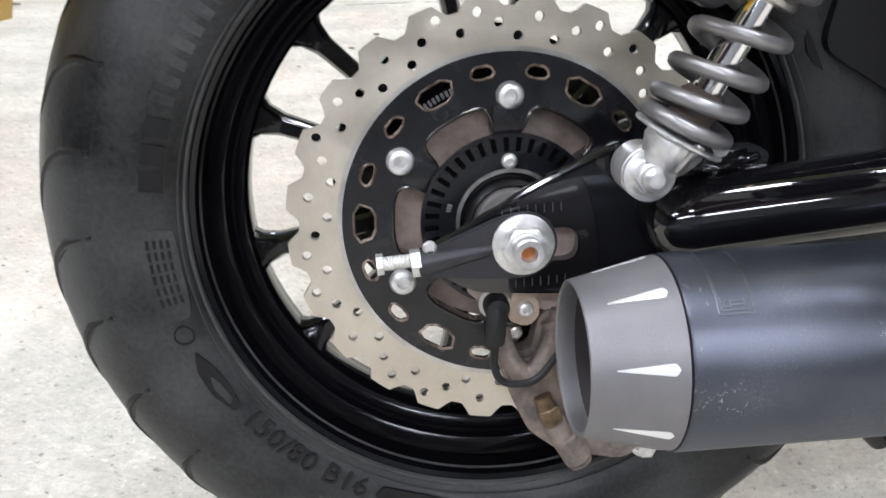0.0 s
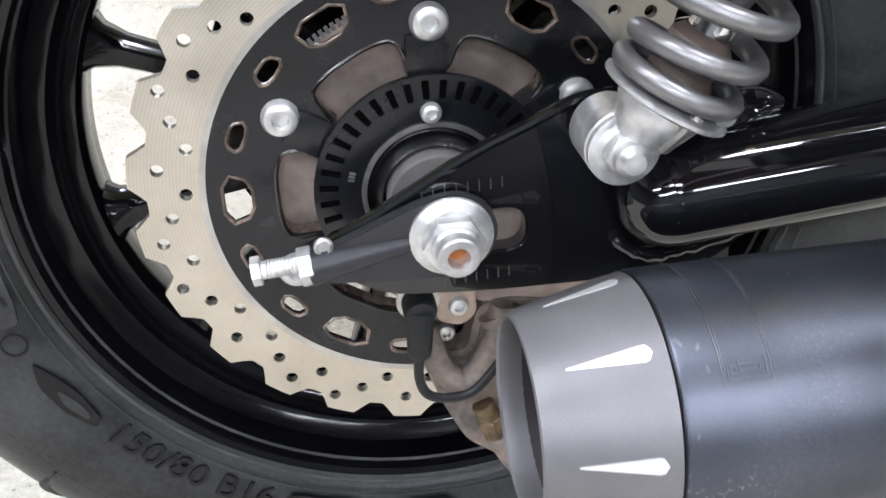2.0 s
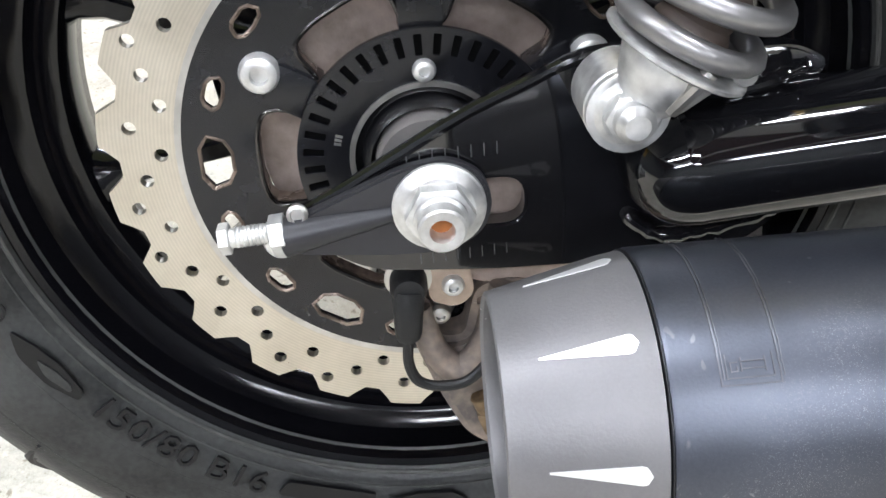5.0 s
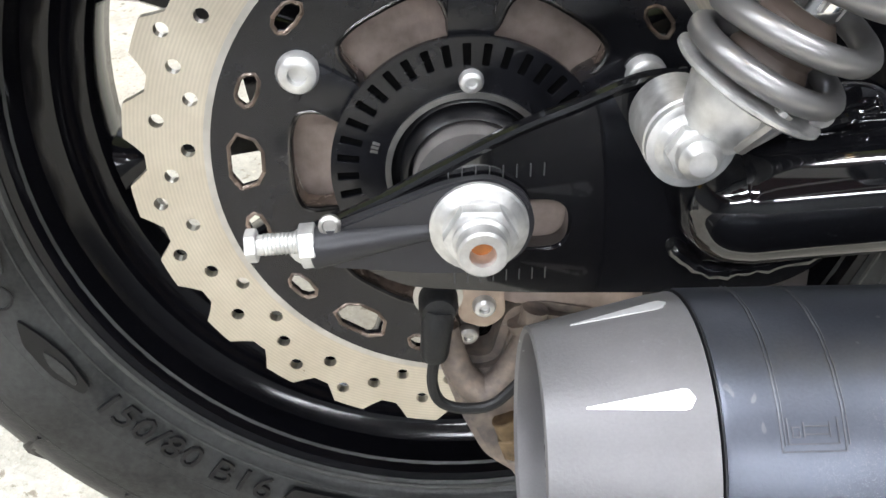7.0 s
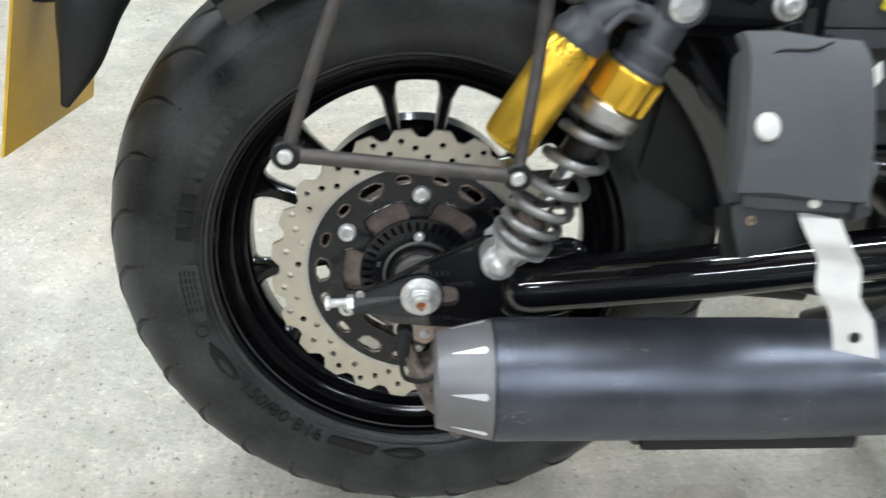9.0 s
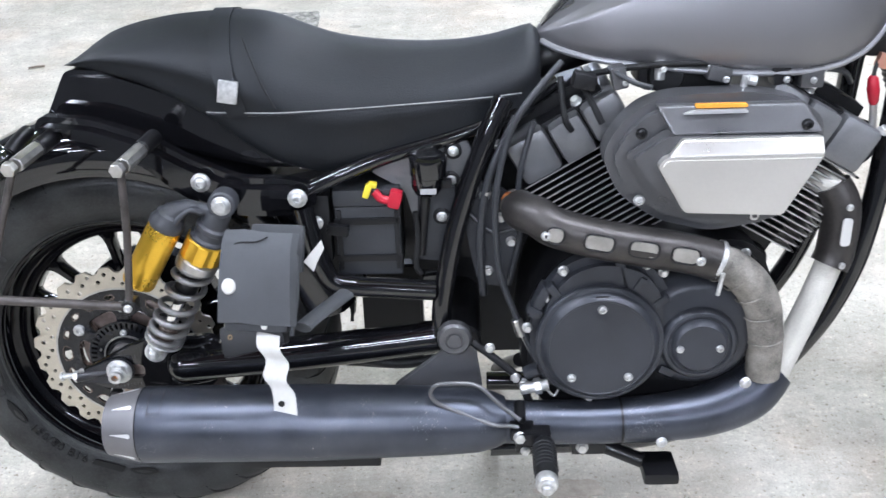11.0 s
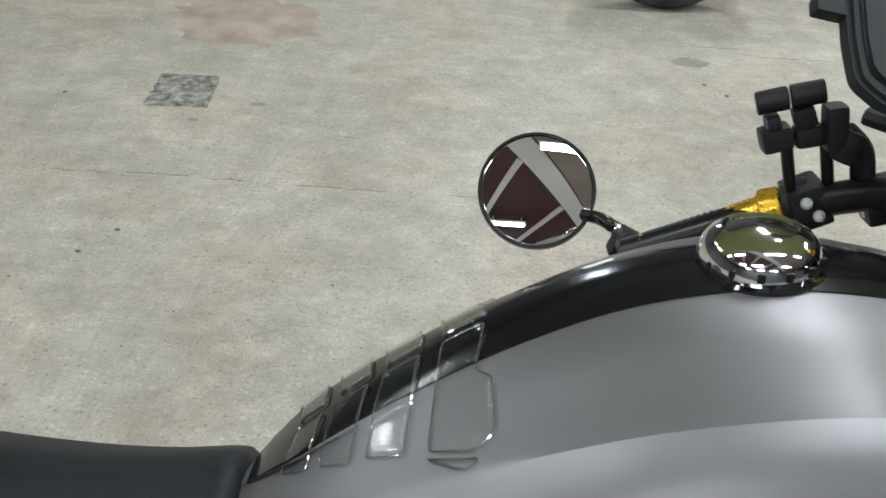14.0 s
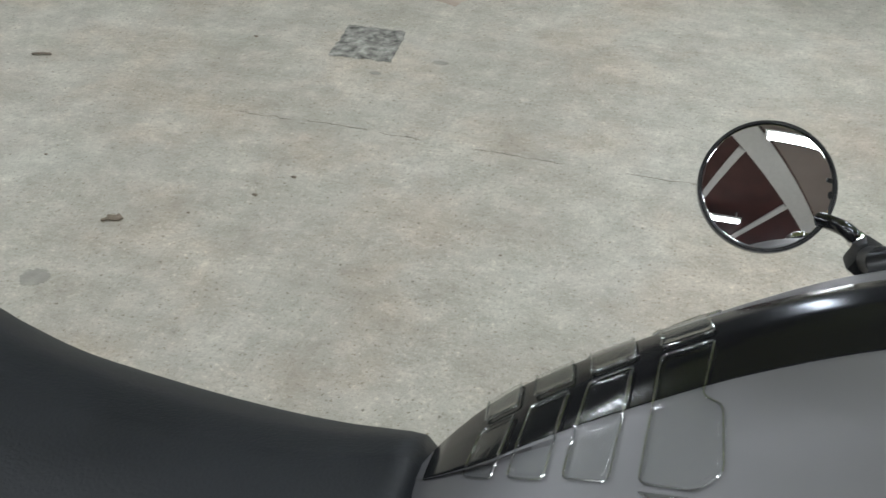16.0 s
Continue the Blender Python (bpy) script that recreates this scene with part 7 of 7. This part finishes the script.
# ---------------------------------------------------------------- front end
def front_end():
    turn = Matrix.Translation((FX, 0, FZ)) @ Matrix.Rotation(radians(STEER), 4, "Z") @ Matrix.Translation((-FX, 0, -FZ))
    w = part("front_wheel", rod((FX, -0.06, FZ), (FX, 0.06, FZ), 0.035), RIMBLACK, bike, "black front wheel with a grooved tyre")
    w.matrix_basis = turn
    part("tyre", tyre_mesh(0.330, 0.053, 0.242, FX, FZ), RUBBER, w)
    tread_grooves(0.330, 0.053, FX, FZ, 30, w)
    part("rim", lathe([(0.25, -0.035), (0.25, 0.035), (0.22, 0.02), (0.22, -0.02)], (FX, 0, FZ), (0, -1, 0), 64, cap=False, wrap=True), RIMBLACK, w)
    for k in range(12):
        x, z = polar(0.03, 30 * k)
        x2, z2 = polar(0.222, 30 * k)
        part("spoke", rod((FX + x, 0, FZ + z), (FX + x2, 0, FZ + z2), 0.012), RIMBLACK, w)
    loops = []
    for k in range(37):
        a = 60 + (184 - 60) * k / 36
        x, z = polar(1, a)
        prof = [(0.074, -0.050), (0.076, -0.026), (0.070, 0.0), (0.05, 0.014), (0.025, 0.0195), (0, 0.021)]
        out = [(-y, r) for y, r in prof] + [(y, r) for y, r in reversed(prof[:-1])]
        inn = [(y * 0.96, r - 0.003) for y, r in reversed(out)]
        e = 1.0 if k < 34 else 1.0 - 0.16 * (k - 33) / 3
        loops.append([(FX - 0.016 + x * (0.343 + r), y * e, FZ + 0.062 + z * (0.343 + r)) for y, r in out + inn])
    f = part("front_fender", rings(loops), FENDER, bike, "matt grey front fender", 1.0)
    f.matrix_basis = turn
    part("fender_mark", plate(rounded([(1.246, 0.372), (1.285, 0.368), (1.285, 0.374), (1.246, 0.378)], 0.002), -0.0765, -0.0775), BARGREY, f, "small pale printed strip")
    d = Vector((0.352, 0, -0.936)).normalized()
    for s in (-1, 1):
        top = Vector((1.163, s * 0.1, 0.815))
        k = part("fork_leg", rod(top - d * 0.12, top + d * 0.58, 0.016), SATIN, bike, "front fork leg in a ribbed rubber gaiter")
        prof = []
        for i in range(34):
            h = 0.162 * i / 33
            env = 0.0290 - 0.0015 * (h / 0.162)
            prof.append((env + (0.0016 if i % 2 else -0.0006), h))
        part("gaiter", lathe([(0.028, -0.002)] + prof + [(0.020, 0.166)], top + d * 0.0, d, 28), PLASTIC, k, "black ribbed rubber gaiter")
        part("fork_slider", lathe([(0.0235, 0), (0.0245, 0.004), (0.0235, 0.03), (0.0215, 0.05), (0.0205, 0.39)], top + d * 0.162, d, 24), SATIN, k)
    t = part("triple_clamp", joined(block((1.165, 0, 0.835), (0.07, 0.26, 0.035), (0, 27, 0), 0.01), block((1.08, 0, 0.985), (0.06, 0.24, 0.03), (0, 27, 0), 0.01)), GLOSS, bike, "black fork clamps")
    hl = part("headlamp", lathe([(0.02, 0), (0.06, 0.02), (0.08, 0.06), (0.085, 0.10), (0.08, 0.11)], (1.20, 0, 0.90), (1, 0, -0.05), 40), GLOSS, bike, "black round headlamp shell")
    for k in range(4):
        part("lamp_wire", pipe([(1.10, -0.06 - 0.01 * k, 0.86 + 0.012 * k), (1.16, -0.09, 0.88 + 0.02 * k), (1.22, -0.08 + 0.01 * k, 0.86 + 0.015 * k), (1.27, -0.05, 0.83)], 0.006, 8), PLASTIC, hl)
    for x, y, z in ((1.20, -0.10, 0.845), (1.225, -0.10, 0.865), (1.24, -0.10, 0.85), (1.23, -0.1, 0.885), (1.285, -0.09, 0.865)):
        part("lamp_bolt", hex_bolt((x, y, z), (0.1, -1, 0.1), 0.006, 0.008, 0.008), STEEL, hl)
    h = part("front_brake_hose", pipe([(1.160, -0.06, 0.85), (1.152, -0.075, 0.76), (1.143, -0.085, 0.69), (1.150, -0.086, 0.64), (1.188, -0.086, 0.595), (1.228, -0.085, 0.553)], 0.0065, 10), PLASTIC, bike, "black front brake hose with clip")
    part("speed_cable", pipe([(1.158, -0.055, 0.80), (1.139, -0.06, 0.70), (1.144, -0.065, 0.63), (1.178, -0.07, 0.58), (1.223, -0.07, 0.537)], 0.0032, 8), PLASTIC, h)
    part("hose_clip", joined(block((1.206, -0.088, 0.587), (0.03, 0.018, 0.022), (0, 45, 0), 0.003), block((1.220, -0.088, 0.593), (0.03, 0.012, 0.014), (0, -40, 0), 0.003)), PLASTIC, h)
    ho = part("horn_wire", pipe([(1.02, -0.09, 0.80), (1.05, -0.11, 0.785), (1.085, -0.11, 0.795), (1.11, -0.10, 0.815)], 0.004, 8), PLASTIC, bike, "black horn wire with its connector")
    part("boot_lead", pipe([(1.084, -0.105, 0.765), (1.073, -0.115, 0.745), (1.079, -0.113, 0.70)], 0.003, 8), PLASTIC, ho)
    part("connector", block((1.085, -0.08, 0.785), (0.04, 0.04, 0.045), bevel=0.01), PLASTIC, ho)
    part("red_boot", lathe([(0.004, 0), (0.007, 0.004), (0.0085, 0.02), (0.0065, 0.036), (0.004, 0.04)], (1.072, -0.115, 0.742), (0.16, 0, -1), 18), RED, ho, "red rubber terminal boot")
    part("copper_lug", block((1.085, -0.108, 0.760), (0.016, 0.012, 0.02), (0, 20, 0), 0.004), COPPER, ho, "copper lug")
    part("boot_wire", rod((1.079, -0.113, 0.703), (1.083, -0.113, 0.665), 0.005), STEEL, ho)
    part("horn", lathe([(0.02, 0), (0.034, 0.006), (0.036, 0.02), (0.02, 0.03)], (1.085, -0.03, 0.63), (0, -1, 0), 30), SATIN, bike, "black round horn")


def handlebar():
    b = part("handlebar", joined(pipe([(0.885, 0.165, 0.898), (0.93, 0.155, 0.922), (0.99, 0.14, 0.953), (1.04, 0.10, 0.98), (1.065, 0.03, 0.99), (1.07, -0.05, 0.985), (1.085, -0.12, 0.975)], 0.0115, 16)), SATIN, bike, "black handlebar with gold fittings")
    part("gold_ring", joined(rod((0.950, 0.152, 0.9345), (0.972, 0.147, 0.945), 0.0095, 0.0115), rod((0.972, 0.147, 0.945), (0.986, 0.143, 0.952), 0.0155, 0.0145)), GOLD, b, "gold anodised collar")
    g = part("grip", rod((0.904, 0.161, 0.908), (0.950, 0.152, 0.933), 0.0105), PLASTIC, b, "black ribbed rubber grip")
    for k in range(10):
        part("grip_rib", lathe([(0.0104, 0), (0.0115, 0.0005), (0.0115, 0.0018), (0.0104, 0.0023)], Vector((0.904, 0.161, 0.908)).lerp((0.950, 0.152, 0.933), 0.05 + 0.09 * k), (0.046, -0.009, 0.025), 18, cap=False), PLASTIC, g)
    part("gold_ring", rod((0.896, 0.163, 0.9045), (0.904, 0.161, 0.908), 0.0112), GOLD, b)
    part("switch_box", joined(block((0.998, 0.138, 0.958), (0.026, 0.034, 0.03), (0, -25, 0), 0.005), rod((0.986, 0.143, 0.952), (1.004, 0.137, 0.961), 0.0165), block((1.04, 0.115, 0.972), (0.03, 0.026, 0.028), (0, -20, 0), 0.005), rod((1.02, 0.125, 0.968), (1.06, 0.1, 0.985), 0.010)), PLASTIC, b)
    for x, y, z in ((0.99, 0.113, 0.965), (1.0, 0.113, 0.957), (1.02, 0.113, 0.97), (1.03, 0.113, 0.962)):
        part("clamp_screw", cap_bolt((x, y, z), (0, -1, 0.3), 0.004, 0.003), ZINC, b)
    part("gold_clamp", joined(block((1.085, 0.02, 1.0), (0.035, 0.035, 0.06), (0, 20, 0), 0.008), rod((1.075, 0.01, 1.03), (1.085, 0.015, 1.06), 0.012)), GOLD, b, "gold anodised reservoir bracket")
    part("cable", pipe([(1.01, 0.10, 1.03), (1.06, 0.05, 1.02), (1.11, 0.0, 0.985), (1.15, -0.03, 0.93)], 0.006, 8), PLASTIC, b)
    part("fairing_edge", block((1.10, -0.02, 0.94), (0.06, 0.10, 0.10), (0, 25, 0), 0.01), SATIN, b)
    # the convex mirror
    m = part("bar_end_mirror", lathe([(MR + 0.002, 0), (MR + 0.0022, 0.006), (MR - 0.004, 0.014), (MR * 0.6, 0.02), (0.0001, 0.022)], MPOS, -MDIR, 64), GLOSS, bike, "round convex bar-end mirror on a black stem")
    RC = 0.25
    prof = [(max(0.0001, MR * k / 24), (math.sqrt(RC * RC - (MR * k / 24) ** 2) - math.sqrt(RC * RC - MR * MR))) for k in range(25)]
    part("mirror_glass", lathe([(r, h + 0.0006) for r, h in prof] + [(MR, -0.002)], MPOS, MDIR, 128), MIRROR, m, "convex mirror glass", 3.0)
    part("mirror_rim", lathe([(MR - 0.0002, 0.0002), (MR + 0.0002, 0.0022), (MR + 0.0018, 0.0022), (MR + 0.0022, -0.003)], MPOS, MDIR, 96, cap=False), SATIN, m)
    part("mirror_stem", pipe([MPOS - MDIR * 0.010 + Vector((0.03, 0, -0.015)), Vector((0.872, 0.222, 0.902)), Vector((0.884, 0.217, 0.896))], 0.0055, 12), GLOSS, m)
    part("stem_knuckle", lathe([(0.005, 0), (0.0068, 0.002), (0.0068, 0.007), (0.005, 0.009)], (0.880, 0.218, 0.898), (1, 0, -0.6), 14), CHROME, m)
    part("stem_clamp", joined(block((0.893, 0.21, 0.886), (0.024, 0.024, 0.024), (0, 25, 0), 0.005), rod((0.893, 0.21, 0.886), (0.890, 0.166, 0.905), 0.010)), PLASTIC, m)


STEER = 15.0
MPOS = Vector((0.821, 0.25, 0.9125))
MR = 0.0465
MDIR = Vector((-0.04, -0.86, 0.50)).normalized()


def phone_mount():
    p = part("phone_mount", joined(rod((0.947, 0.12, 1.028), (0.966, 0.117, 1.0345), 0.0078), rod((0.967, 0.117, 1.035), (0.987, 0.113, 1.0415), 0.0078)), PLASTIC, bike, "black adjustable phone mount on the handlebar")
    for q, s, rot in (((0.960, 0.12, 1.016), (0.010, 0.014, 0.012), -20), ((0.978, 0.117, 1.023), (0.014, 0.014, 0.014), -25), ((0.964, 0.122, 1.006), (0.020, 0.018, 0.016), -20), ((0.984, 0.12, 1.010), (0.018, 0.016, 0.014), -15), ((0.998, 0.115, 1.018), (0.014, 0.018, 0.030), -10), ((1.008, 0.115, 1.006), (0.014, 0.018, 0.022), 20)):
        part("mount_joint", block(q, s, (0, rot, 0), 0.004), PLASTIC, p)
    for a, c in (((0.972, 0.122, 1.002), (0.984, 0.132, 0.968)), ((0.996, 0.12, 1.008), (1.008, 0.13, 0.972)), ((1.014, 0.118, 1.010), (1.026, 0.125, 0.97))):
        part("mount_post", rod(a, c, 0.0042), SATIN, p)
    part("mount_arm", pipe([(1.006, 0.115, 1.016), (1.022, 0.118, 1.0), (1.030, 0.12, 0.965)], 0.0065, 10), PLASTIC, p)
    m = Matrix.Translation((1.024, 0.095, 1.076)) @ Euler((radians(-42), radians(10), radians(8))).to_matrix().to_4x4()

    def put(bm):
        bm.transform(m)
        return bm

    case = [(-0.047, 0.06), (0.05, 0.06), (0.05, -0.034), (0.034, -0.048), (-0.022, -0.048), (-0.040, -0.036), (-0.044, -0.01)]
    b = part("phone_holder", put(plate(rounded(case, 0.006), 0.007, -0.007, (), 0.003)), HOLDER, p, "dark grey phone holder case")
    part("holder_lip", put(plate(rounded([(x * 0.84, z * 0.84) for x, z in case], 0.006), -0.006, -0.010, (), 0.002)), HOLDER, b)
    part("holder_tab", put(block((-0.054, 0, 0.012), (0.02, 0.010, 0.011), bevel=0.002)), HOLDER, b)
    part("holder_screw", put(cap_bolt((-0.004, -0.010, 0.012), (0, -1, 0), 0.0035, 0.003)), PLASTIC, b)
    part("holder_print", put(block((0.0, -0.0103, -0.016), (0.030, 0.0012, 0.005), (0, -6, 0), 0)), BARGREY, b, "pale printed strip")


# ---------------------------------------------------------------- the other vehicle's wheel
def far_wheel():
    k = thing("parked_vehicle_wheel", "black tyre of another parked vehicle", "wheel", pose(1.41, 3.165, 0.3, 0, 0, 6))
    part("tyre", tyre_mesh(0.30, 0.06, 0.2, 0, 0, 64), RUBBER, k)
    part("rim", lathe([(0.20, -0.04), (0.20, 0.04), (0.03, 0.03), (0.03, -0.03)], (0, 0, 0), (0, -1, 0), 48, cap=False, wrap=True), RIMBLACK, k)


room()
floor_marks()
rear_wheel()
rear_disc()
swingarm()
shock()
caliper()
muffler()
rear_header()
engine()
tank()
tank_pad()
seat()
rear_fender()
turn_signal()
frame_tubes()
pouch()
foot_controls()
front_end()
handlebar()
phone_mount()
far_wheel()
